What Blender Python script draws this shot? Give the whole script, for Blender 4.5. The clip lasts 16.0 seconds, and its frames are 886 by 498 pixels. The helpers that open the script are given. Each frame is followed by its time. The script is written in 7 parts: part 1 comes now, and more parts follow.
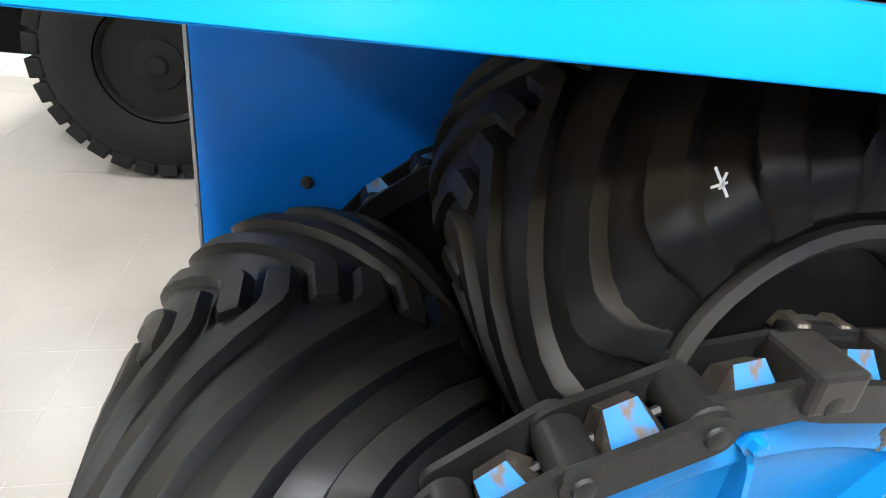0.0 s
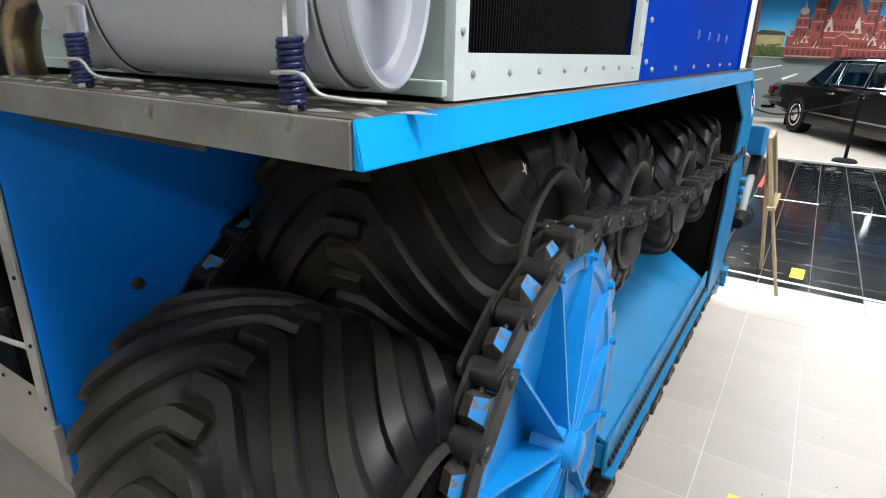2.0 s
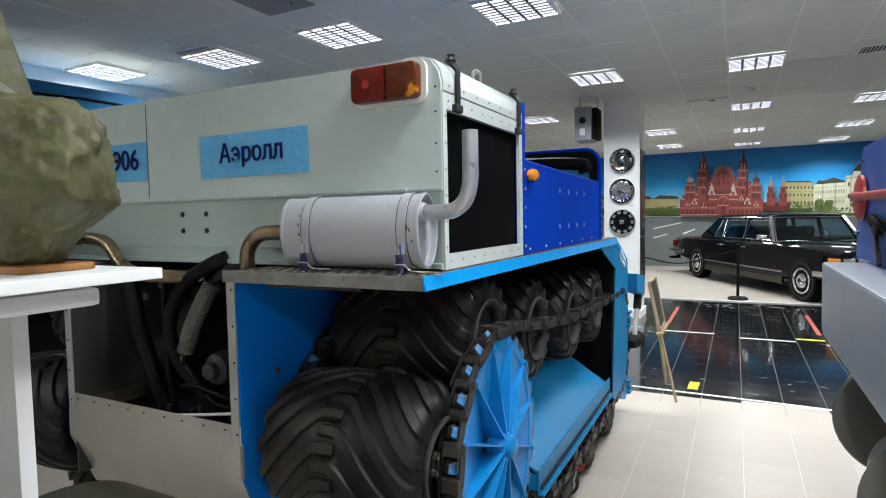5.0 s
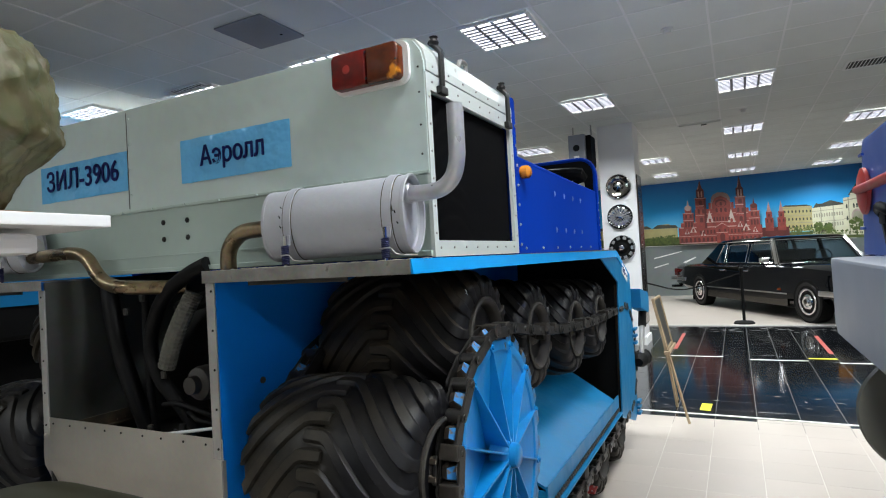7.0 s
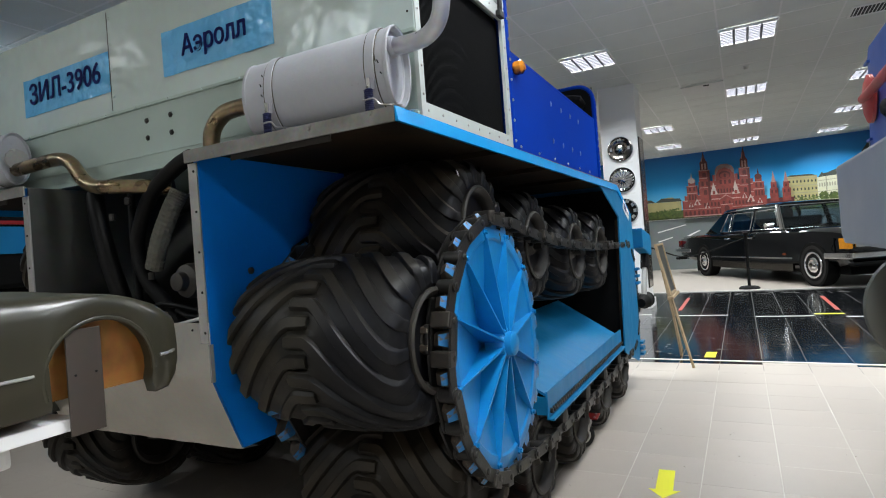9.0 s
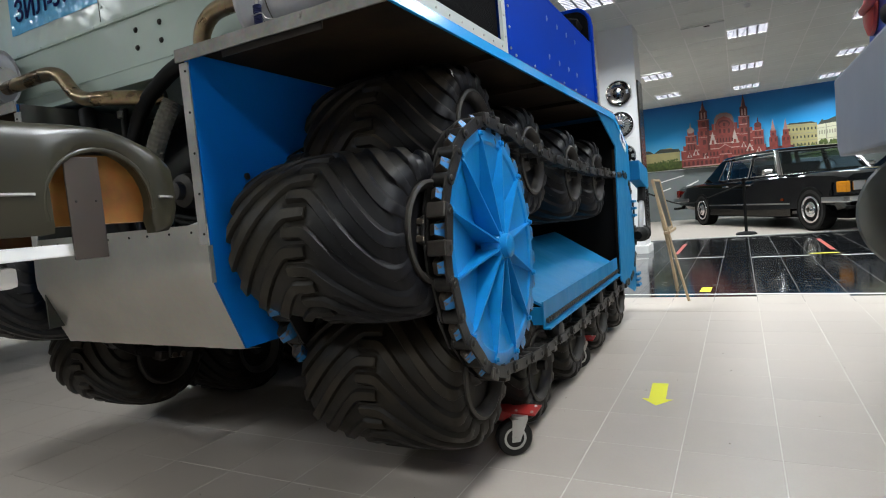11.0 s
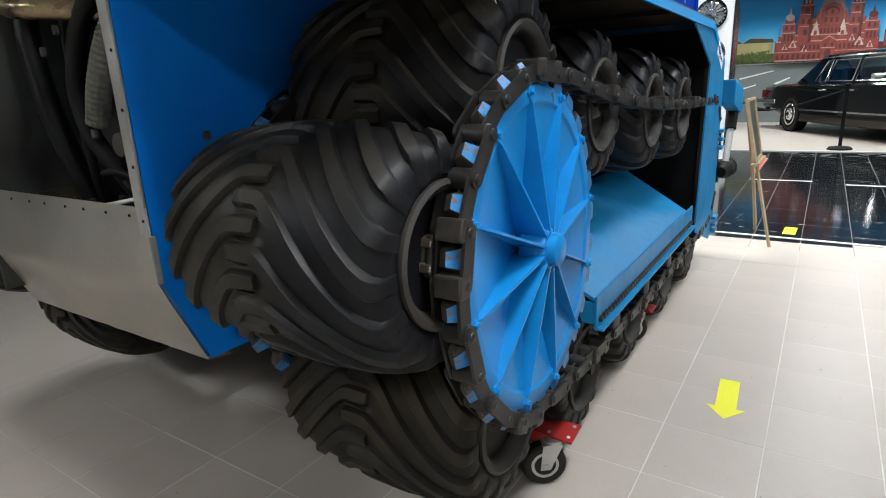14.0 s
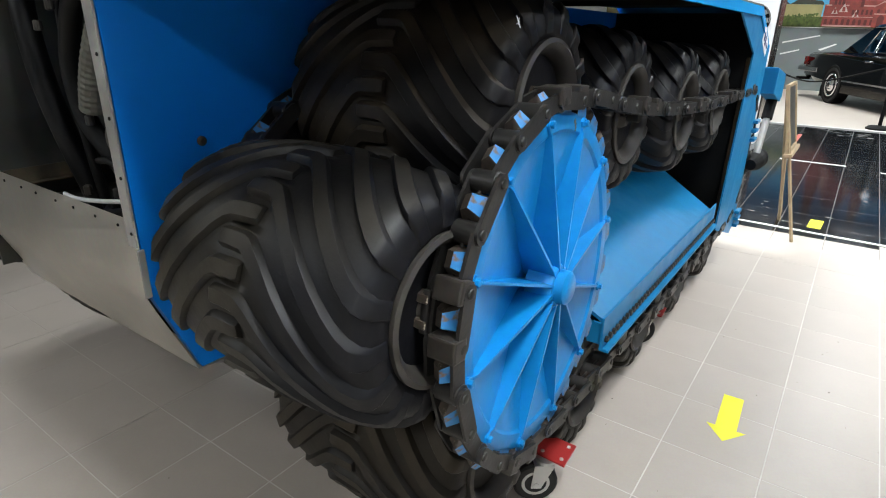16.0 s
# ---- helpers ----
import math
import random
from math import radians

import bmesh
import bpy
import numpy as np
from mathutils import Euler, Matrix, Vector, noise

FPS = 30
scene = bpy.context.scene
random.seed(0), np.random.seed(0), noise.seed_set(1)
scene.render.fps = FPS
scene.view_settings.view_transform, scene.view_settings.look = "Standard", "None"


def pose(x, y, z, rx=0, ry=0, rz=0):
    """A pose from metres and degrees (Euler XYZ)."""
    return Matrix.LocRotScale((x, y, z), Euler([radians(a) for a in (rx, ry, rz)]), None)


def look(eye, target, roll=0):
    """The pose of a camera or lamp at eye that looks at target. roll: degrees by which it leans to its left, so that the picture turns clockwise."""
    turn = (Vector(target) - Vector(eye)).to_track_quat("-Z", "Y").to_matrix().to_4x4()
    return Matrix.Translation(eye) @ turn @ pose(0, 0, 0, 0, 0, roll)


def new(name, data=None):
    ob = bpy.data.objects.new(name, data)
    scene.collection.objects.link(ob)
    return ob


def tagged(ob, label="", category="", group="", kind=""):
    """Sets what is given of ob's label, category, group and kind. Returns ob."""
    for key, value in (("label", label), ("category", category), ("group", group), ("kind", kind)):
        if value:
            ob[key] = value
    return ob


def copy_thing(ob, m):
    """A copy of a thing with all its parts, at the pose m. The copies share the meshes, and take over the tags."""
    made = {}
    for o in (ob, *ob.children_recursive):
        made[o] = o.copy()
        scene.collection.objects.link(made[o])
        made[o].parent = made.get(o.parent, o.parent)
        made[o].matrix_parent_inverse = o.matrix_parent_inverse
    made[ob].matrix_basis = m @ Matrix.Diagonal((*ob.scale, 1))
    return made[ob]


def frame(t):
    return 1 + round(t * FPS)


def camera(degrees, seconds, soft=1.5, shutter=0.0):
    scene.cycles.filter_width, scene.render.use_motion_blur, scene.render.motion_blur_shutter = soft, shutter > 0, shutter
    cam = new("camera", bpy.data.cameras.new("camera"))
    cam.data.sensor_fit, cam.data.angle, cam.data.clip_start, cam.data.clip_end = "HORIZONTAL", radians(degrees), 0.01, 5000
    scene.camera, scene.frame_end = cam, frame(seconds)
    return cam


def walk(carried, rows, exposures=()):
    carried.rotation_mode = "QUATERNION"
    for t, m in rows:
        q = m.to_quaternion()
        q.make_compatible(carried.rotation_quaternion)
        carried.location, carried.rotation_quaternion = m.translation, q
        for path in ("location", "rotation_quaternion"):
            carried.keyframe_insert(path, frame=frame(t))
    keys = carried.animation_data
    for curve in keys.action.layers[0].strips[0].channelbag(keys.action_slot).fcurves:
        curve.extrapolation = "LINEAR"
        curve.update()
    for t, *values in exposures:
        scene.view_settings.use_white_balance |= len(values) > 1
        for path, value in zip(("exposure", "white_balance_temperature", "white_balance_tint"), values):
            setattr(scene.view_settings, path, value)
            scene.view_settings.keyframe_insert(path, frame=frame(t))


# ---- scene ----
import itertools

cam = camera(75.6, 16.0, soft=1.1)
PATH = [
    (0, (0.227, -0.39, 1.427), (-1.501, 0.075, 0.535), 7.5),
    (0.5, (0.281, -0.542, 1.444), (-1.254, 0.407, 0.582), 6.2),
    (1, (0.279, -0.657, 1.437), (-1.074, 0.56, 0.609), 5.6),
    (1.5, (0.232, -0.759, 1.443), (-0.926, 0.667, 0.654), 3.5),
    (2, (0.271, -0.899, 1.486), (-0.738, 0.695, 0.822), 1.5),
    (2.5, (0.33, -1.145, 1.542), (-0.658, 0.509, 1.003), 1.1),
    (3, (0.419, -1.308, 1.569), (-0.582, 0.383, 1.198), -0.6),
    (3.5, (0.508, -1.477, 1.592), (-0.448, 0.261, 1.342), -1.8),
    (4, (0.547, -1.659, 1.591), (-0.283, 0.152, 1.412), -3.0),
    (4.5, (0.612, -1.796, 1.595), (-0.194, 0.029, 1.459), -3.0),
    (5, (0.709, -1.866, 1.59), (-0.203, -0.09, 1.478), -1.1),
    (5.2, (0.727, -1.88, 1.586), (-0.194, -0.108, 1.491), -1.4),
    (7.3, (0.687, -1.764, 1.369), (-0.224, 0.015, 1.423), -3.4),
    (7.5, (0.685, -1.758, 1.327), (-0.229, 0.02, 1.387), -3.5),
    (8, (0.677, -1.722, 1.249), (-0.247, 0.051, 1.298), -3.7),
    (8.5, (0.682, -1.714, 1.169), (-0.241, 0.06, 1.196), -4.0),
    (9, (0.68, -1.714, 1.09), (-0.246, 0.059, 1.093), -4.3),
    (9.5, (0.679, -1.722, 1.025), (-0.267, 0.04, 0.994), -4.8),
    (10, (0.681, -1.73, 0.964), (-0.273, 0.027, 0.89), -5.5),
    (10.2, (0.682, -1.731, 0.942), (-0.265, 0.028, 0.847), -5.6),
    (12.3, (0.682, -1.737, 0.895), (-0.249, 0.023, 0.705), -4.1),
    (12.5, (0.669, -1.701, 0.92), (-0.283, 0.034, 0.633), -4.0),
    (13, (0.641, -1.533, 1.065), (-0.398, 0.102, 0.568), -3.3),
    (13.5, (0.604, -1.376, 1.127), (-0.493, 0.212, 0.603), -2.7),
    (14, (0.504, -1.227, 1.144), (-0.566, 0.378, 0.613), -2.6),
    (14.5, (0.472, -1.143, 1.161), (-0.581, 0.447, 0.557), -2.5),
    (15, (0.476, -1.093, 1.175), (-0.643, 0.445, 0.557), -2.3),
    (15.5, (0.475, -1.077, 1.178), (-0.632, 0.454, 0.523), -1.9),
    (16, (0.455, -1.104, 1.307), (-0.623, 0.419, 0.588), 0.9),
]
walk(cam, [(t, look(eye, target, roll)) for t, eye, target, roll in PATH],
     [(0.0, 0.85), (0.5, 0.52), (1.0, 0.34), (1.5, 0.34), (2.0, 0.25), (2.5, 0.08), (3.5, -0.08), (5.0, -0.12), (9.0, -0.2), (12.5, -0.15), (13.5, -0.05), (14.5, 0.1), (16.0, 0.2)])

# ---- light ----
world = bpy.data.worlds.new("world")
scene.world = world
world.use_nodes = True
world.node_tree.nodes["Background"].inputs[0].default_value = (0.8, 0.85, 1.0, 1)
world.node_tree.nodes["Background"].inputs[1].default_value = 0.05
CEIL = 3.33
# Lamps at y < 0 or x = 4.6 are unseen, added as fill.
# Of these, (-4.7, -2.7) is placed by its reflection in the hood.
LAMPS = [(-2.7, -3.6), (0.9, -0.55), (0.9, -3.6), (-0.94, 2.76), (0.9, 2.75), (2.75, 2.75), (-2.616, 2.588), (0.9, 5.82), (-0.88, 5.6), (2.75, 5.9),
         (0.91, 8.85), (2.65, 9.15), (-2.48, 8.3), (0.94, 11.95), (2.82, 12.3), (-0.74, 11.37), (0.95, 14.75), (2.81, 15.1), (-0.83, 14.25),
         (-4.18, 2.575), (-5.7, 2.3), (-4.7, -2.7), (4.6, 4.0), (4.6, 9.0), (4.6, 12.3), (4.6, 0.0), (2.75, -0.55), (2.75, -3.6)]
POWER = 54.0
for lx, ly in LAMPS:
    la = bpy.data.lights.new("ceiling_lamp_light", "AREA")
    la.shape, la.size, la.energy, la.color = "SQUARE", 0.56, POWER, (0.925, 0.98, 1.0)
    la.spread = radians(142)
    lo = new("ceiling_lamp_light", la)
    lo.matrix_world = pose(lx, ly, CEIL - 0.029)

# ---- materials ----
def nodes_of(m):
    m.use_nodes = True
    nt = m.node_tree
    return nt, nt.nodes["Principled BSDF"]


def mat(name, base, rough=0.5, metal=0.0, var=0.25, scale=6.0, fine=60.0, bump=0.1, tint=None, spots=None, rvar=0.15, obj_random=0.0, coat=0.0, spec=0.5):
    """Procedural surface: base colour broken by large stains and fine grain, roughness variation, bump."""
    m = bpy.data.materials.new(name)
    nt, b = nodes_of(m)
    N, L = nt.nodes, nt.links
    tc = N.new("ShaderNodeTexCoord")
    n1 = N.new("ShaderNodeTexNoise"); n1.inputs["Scale"].default_value = scale; n1.inputs["Detail"].default_value = 5
    n2 = N.new("ShaderNodeTexNoise"); n2.inputs["Scale"].default_value = fine; n2.inputs["Detail"].default_value = 4
    L.new(tc.outputs["Object"], n1.inputs["Vector"]); L.new(tc.outputs["Object"], n2.inputs["Vector"])
    r1 = N.new("ShaderNodeValToRGB")
    r1.color_ramp.elements[0].position, r1.color_ramp.elements[1].position = 0.3, 0.72
    other = tint or tuple(c * (1 - var) for c in base)
    r1.color_ramp.elements[0].color = (*other, 1)
    r1.color_ramp.elements[1].color = (*base, 1)
    L.new(n1.outputs["Fac"], r1.inputs["Fac"])
    mx = N.new("ShaderNodeMix"); mx.data_type, mx.blend_type = "RGBA", "MULTIPLY"
    mx.inputs[0].default_value = var
    L.new(r1.outputs["Color"], mx.inputs[6]); L.new(n2.outputs["Color"], mx.inputs[7])
    col = mx.outputs[2]
    if spots:
        colour, lo, sc = spots
        n3 = N.new("ShaderNodeTexNoise"); n3.inputs["Scale"].default_value = sc; n3.inputs["Detail"].default_value = 8
        L.new(tc.outputs["Object"], n3.inputs["Vector"])
        r3 = N.new("ShaderNodeValToRGB")
        r3.color_ramp.elements[0].position, r3.color_ramp.elements[1].position = lo, lo + 0.06
        L.new(n3.outputs["Fac"], r3.inputs["Fac"])
        m3 = N.new("ShaderNodeMix"); m3.data_type = "RGBA"
        L.new(r3.outputs["Color"], m3.inputs[0]); L.new(col, m3.inputs[6]); m3.inputs[7].default_value = (*colour, 1)
        col = m3.outputs[2]
    if obj_random:
        oi = N.new("ShaderNodeObjectInfo")
        mr = N.new("ShaderNodeMapRange"); mr.inputs[3].default_value, mr.inputs[4].default_value = 1 - obj_random, 1 + obj_random
        L.new(oi.outputs["Random"], mr.inputs[0])
        m4 = N.new("ShaderNodeMix"); m4.data_type, m4.blend_type = "RGBA", "MULTIPLY"; m4.inputs[0].default_value = 1
        L.new(col, m4.inputs[6]); L.new(mr.outputs[0], m4.inputs[7])
        col = m4.outputs[2]
    L.new(col, b.inputs["Base Color"])
    rr = N.new("ShaderNodeMapRange")
    rr.inputs[3].default_value, rr.inputs[4].default_value = max(0.02, rough - rvar), min(1, rough + rvar)
    L.new(n1.outputs["Fac"], rr.inputs[0]); L.new(rr.outputs[0], b.inputs["Roughness"])
    b.inputs["Metallic"].default_value = metal
    b.inputs["Specular IOR Level"].default_value = spec
    b.inputs["Coat Weight"].default_value = coat
    b.inputs["Coat Roughness"].default_value = 0.12
    if bump:
        bp = N.new("ShaderNodeBump"); bp.inputs["Strength"].default_value, bp.inputs["Distance"].default_value = bump, 0.002
        L.new(n2.outputs["Fac"], bp.inputs["Height"]); L.new(bp.outputs[0], b.inputs["Normal"])
    return m


def patchy_rubber(name, clean, dusty, lo, hi, rough, x_from=0.0, x_to=0.0, top_dust_light=1.0):
    """Black rubber with patches of dry brown dust, caked on the half that faces the hull (x below x_to) and lying on
    upward faces, where it also paints in light from above.
    """
    m = mat(name, clean, rough, var=0.3, scale=5, fine=70, bump=0.3, rvar=0.12, spec=0.2)
    nt, bs = nodes_of(m)
    N, L = nt.nodes, nt.links
    old = bs.inputs["Base Color"].links[0].from_socket
    tc = N.new("ShaderNodeTexCoord")
    nz = N.new("ShaderNodeTexNoise"); nz.inputs["Scale"].default_value = 3.0; nz.inputs["Detail"].default_value = 8; nz.inputs["Roughness"].default_value = 0.6
    L.new(tc.outputs["Object"], nz.inputs["Vector"])
    mr = N.new("ShaderNodeMapRange"); mr.inputs[1].default_value, mr.inputs[2].default_value = lo, hi
    L.new(nz.outputs["Fac"], mr.inputs[0])
    fac = mr.outputs[0]
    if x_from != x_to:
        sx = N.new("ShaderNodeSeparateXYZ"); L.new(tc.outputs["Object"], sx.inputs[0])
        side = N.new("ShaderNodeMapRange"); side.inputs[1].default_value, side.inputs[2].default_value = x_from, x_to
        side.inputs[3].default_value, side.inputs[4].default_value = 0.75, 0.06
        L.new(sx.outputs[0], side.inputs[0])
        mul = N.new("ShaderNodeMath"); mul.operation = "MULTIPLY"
        # Upward faces turn paler: dust, plus top light put into the colour.
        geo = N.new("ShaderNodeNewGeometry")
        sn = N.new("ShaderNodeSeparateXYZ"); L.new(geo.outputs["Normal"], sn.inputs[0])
        top = N.new("ShaderNodeMapRange"); top.inputs[1].default_value, top.inputs[2].default_value, top.inputs[4].default_value = 0.35, 0.75, top_dust_light
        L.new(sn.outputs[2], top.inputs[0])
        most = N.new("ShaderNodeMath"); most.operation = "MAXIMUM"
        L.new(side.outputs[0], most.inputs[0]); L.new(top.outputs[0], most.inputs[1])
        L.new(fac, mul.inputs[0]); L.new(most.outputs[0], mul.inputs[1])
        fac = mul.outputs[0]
    mx = N.new("ShaderNodeMix"); mx.data_type = "RGBA"
    L.new(fac, mx.inputs[0]); L.new(old, mx.inputs[6]); mx.inputs[7].default_value = (*dusty, 1)
    L.new(mx.outputs[2], bs.inputs["Base Color"])
    return m


def glow(name, colour, strength, base=(0.8, 0.8, 0.8)):
    m = bpy.data.materials.new(name)
    nt, b = nodes_of(m)
    b.inputs["Base Color"].default_value = (*base, 1)
    b.inputs["Emission Color"].default_value = (*colour, 1)
    b.inputs["Emission Strength"].default_value = strength
    return m


M_BLUE = mat("sky blue paint", (0.004, 0.225, 0.84), 0.30, var=0.08, scale=3, fine=40, bump=0.10, rvar=0.07, spec=0.3)
M_MUD = mat("matt sky blue paint", (0.008, 0.20, 0.44), 0.42, var=0.18, scale=4, fine=40, bump=0.15, spec=0.25)
M_DISC = mat("worn sky blue paint", (0.006, 0.235, 0.60), 0.34, spec=0.32, var=0.2, scale=7, fine=50, bump=0.25, rvar=0.1)
M_ROYAL = mat("royal blue paint", (0.002, 0.045, 0.42), 0.55, spec=0.02, var=0.1, scale=3, bump=0.08, rvar=0.06)
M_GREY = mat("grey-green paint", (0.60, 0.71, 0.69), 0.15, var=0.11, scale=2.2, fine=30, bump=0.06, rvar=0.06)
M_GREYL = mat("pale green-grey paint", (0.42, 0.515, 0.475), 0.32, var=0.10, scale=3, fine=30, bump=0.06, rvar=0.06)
M_ALU = mat("bare aluminium", (0.50, 0.49, 0.47), 0.42, 0.45, var=0.25, scale=9, fine=80, bump=0.15)
M_EDGE = mat("grimy aluminium edge", (0.36, 0.35, 0.33), 0.46, 0.4, var=0.4, scale=11, fine=80, bump=0.2, tint=(0.20, 0.19, 0.17), spots=((0.10, 0.09, 0.075), 0.66, 22))
M_SKID = mat("brushed aluminium sheet", (0.93, 0.89, 0.82), 0.34, 0.87, var=0.12, scale=5, fine=60, bump=0.0, rvar=0.05)
M_MUFF = mat("silver heat paint", (0.47, 0.48, 0.52), 0.48, 0.12, var=0.14, scale=8, fine=60, bump=0.2, spec=0.4, spots=((0.25, 0.22, 0.2), 0.70, 25))
M_PIPE = mat("silver pipe", (0.62, 0.63, 0.68), 0.32, 0.6, var=0.22, scale=14, bump=0.15)
M_BROWNPIPE = mat("heat-browned steel pipe", (0.46, 0.36, 0.22), 0.28, 0.9, var=0.4, scale=9, fine=70, tint=(0.15, 0.10, 0.06))
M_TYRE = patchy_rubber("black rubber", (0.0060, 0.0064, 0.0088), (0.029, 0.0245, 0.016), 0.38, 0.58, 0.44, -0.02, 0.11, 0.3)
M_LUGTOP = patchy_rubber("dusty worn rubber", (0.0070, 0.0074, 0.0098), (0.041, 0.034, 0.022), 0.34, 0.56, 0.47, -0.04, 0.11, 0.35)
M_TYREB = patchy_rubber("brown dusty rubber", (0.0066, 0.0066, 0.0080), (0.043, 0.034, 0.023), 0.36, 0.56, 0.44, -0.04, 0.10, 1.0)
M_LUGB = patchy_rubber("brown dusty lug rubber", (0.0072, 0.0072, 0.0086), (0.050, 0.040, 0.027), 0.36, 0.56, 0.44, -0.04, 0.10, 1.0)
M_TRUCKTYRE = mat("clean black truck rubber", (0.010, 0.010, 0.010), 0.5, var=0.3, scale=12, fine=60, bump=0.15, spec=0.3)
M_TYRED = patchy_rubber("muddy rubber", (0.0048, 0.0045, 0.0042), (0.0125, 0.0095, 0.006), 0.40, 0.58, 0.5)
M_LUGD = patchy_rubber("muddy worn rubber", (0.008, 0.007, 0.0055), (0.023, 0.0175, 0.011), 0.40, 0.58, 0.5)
M_RIM = mat("dull brown-grey rim paint", (0.052, 0.046, 0.040), 0.55, 0.2, var=0.35, scale=10, fine=80, bump=0.2)
M_RIMDARK = mat("black wheel centre", (0.012, 0.011, 0.010), 0.6, var=0.3, spec=0.25)
M_CHAIN = mat("oily dark steel", (0.028, 0.026, 0.024), 0.45, 0.3, var=0.4, scale=14, fine=90, bump=0.3, spots=((0.06, 0.036, 0.02), 0.66, 30))
M_TOOTH = mat("chipped blue paint over rust", (0.03, 0.21, 0.50), 0.42, var=0.25, scale=20, fine=90, bump=0.3, spots=((0.13, 0.09, 0.062), 0.55, 34))
M_TOOTHTIP = mat("rusty worn steel", (0.11, 0.085, 0.065), 0.5, 0.35, var=0.4, scale=30, fine=120, bump=0.4, tint=(0.045, 0.036, 0.03), spots=((0.38, 0.33, 0.26), 0.64, 45))
M_BLACK = mat("matt black", (0.006, 0.006, 0.006), 0.7, var=0.3, spec=0.12)
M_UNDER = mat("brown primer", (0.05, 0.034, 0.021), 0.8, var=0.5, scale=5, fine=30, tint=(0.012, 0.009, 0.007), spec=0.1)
M_RUSTY = mat("rusty brown steel", (0.13, 0.095, 0.05), 0.7, var=0.5, scale=14, fine=60, bump=0.4, tint=(0.04, 0.03, 0.018), spots=((0.30, 0.25, 0.16), 0.66, 30))
M_HOSE = mat("black hose", (0.0045, 0.0045, 0.005), 0.5, var=0.2, spec=0.15)
M_CORR = mat("white corrugated wrap", (0.115, 0.108, 0.088), 0.7, var=0.3, scale=20)
M_ENGINE = mat("oily cast iron", (0.045, 0.045, 0.04), 0.5, 0.4, var=0.5, scale=10, fine=50, bump=0.3)
M_INNER = mat("dark grey panel", (0.088, 0.092, 0.088), 0.45, 0.2, var=0.45, scale=3.5, fine=25, tint=(0.05, 0.05, 0.042), spots=((0.035, 0.03, 0.02), 0.66, 9))
M_SIGN = mat("light blue sign", (0.14, 0.49, 0.86), 0.10, var=0.06, scale=6, bump=0.05, rvar=0.03)
M_INK = mat("navy lettering", (0.008, 0.014, 0.10), 0.7, var=0.05, bump=0, spec=0.1)
M_MESH = mat("black radiator core", (0.004, 0.004, 0.005), 0.6, var=0.2, spec=0.15)
M_RUBSTRAP = mat("black rubber strap", (0.010, 0.010, 0.0095), 0.5)
M_CHROME = mat("chrome", (0.75, 0.75, 0.76), 0.12, 1.0, var=0.05, bump=0, rvar=0.06)
# Lighter spots in both lenses paint glints of light into the plastic.
M_RED = mat("red plastic lens", (0.27, 0.008, 0.005), 0.10, var=0.5, scale=26, spots=((0.62, 0.03, 0.01), 0.60, 11), bump=0.1, rvar=0.05)
M_AMBER = mat("amber plastic lens", (0.20, 0.035, 0.005), 0.10, var=0.5, scale=26, spots=((0.72, 0.26, 0.02), 0.60, 11), bump=0.1, rvar=0.05)
M_SPRING = mat("blue steel spring", (0.022, 0.028, 0.10), 0.35, 0.4)
M_WHITE = mat("white laminate", (0.87, 0.87, 0.87), 0.3, var=0.04, scale=3, bump=0.03, rvar=0.05)
M_WALL = mat("white wall paint", (0.84, 0.84, 0.82), 0.6, var=0.06, scale=2, bump=0.05)
M_CEIL = mat("ceiling board", (0.86, 0.88, 0.84), 0.75, var=0.08, scale=1.5, fine=120, bump=0.1)
M_TBAR = mat("white ceiling rail", (0.95, 0.95, 0.93), 0.5, var=0.05)
M_TILE = mat("beige floor tile", (0.455, 0.402, 0.352), 0.36, spec=0.4, var=0.12, scale=2.5, fine=120, bump=0.05, rvar=0.1, obj_random=0.03)
M_GROUT = mat("pale grout", (0.68, 0.65, 0.60), 0.75, var=0.12, scale=2.3, fine=40, tint=(0.52, 0.49, 0.44), bump=0.1)
M_BTILE = mat("polished black tile", (0.008, 0.009, 0.011), 0.11, var=0.3, scale=3, fine=30, bump=0.0, rvar=0.05, obj_random=0.25, spec=0.45, spots=((0.03, 0.03, 0.029), 0.70, 7))
M_LINE = mat("white floor tape", (0.78, 0.78, 0.74), 0.4, var=0.1)
M_YELLOW = mat("yellow floor sticker", (0.80, 0.77, 0.02), 0.4, var=0.06)
M_REDTAPE = mat("red floor tape", (0.5, 0.06, 0.04), 0.4)
M_OLIVE = mat("glossy olive paint", (0.036, 0.033, 0.020), 0.30, var=0.15, scale=6, bump=0.08, rvar=0.08)
M_WOOD = mat("varnished pine board", (0.42, 0.19, 0.04), 0.45, var=0.45, scale=14, fine=60, tint=(0.24, 0.09, 0.018), spots=((0.07, 0.028, 0.012), 0.66, 28))
M_BRACKET = mat("brown-grey sheet steel", (0.085, 0.068, 0.058), 0.45, 0.4, var=0.2)
M_ROCK = mat("olive modelling clay", (0.140, 0.132, 0.062), 0.52, var=0.4, scale=12, fine=45, bump=1.0, tint=(0.085, 0.08, 0.036), spec=0.3)
M_EASEL = mat("pale easel wood", (0.46, 0.34, 0.20), 0.55, var=0.3, scale=20)
M_CARBLACK = mat("polished black car paint", (0.003, 0.0035, 0.005), 0.03, var=0.05, bump=0, rvar=0.02, spec=0.5)
M_GLASS = mat("dark car glass", (0.012, 0.03, 0.05), 0.04, var=0.05, bump=0, rvar=0.02, spec=0.8)
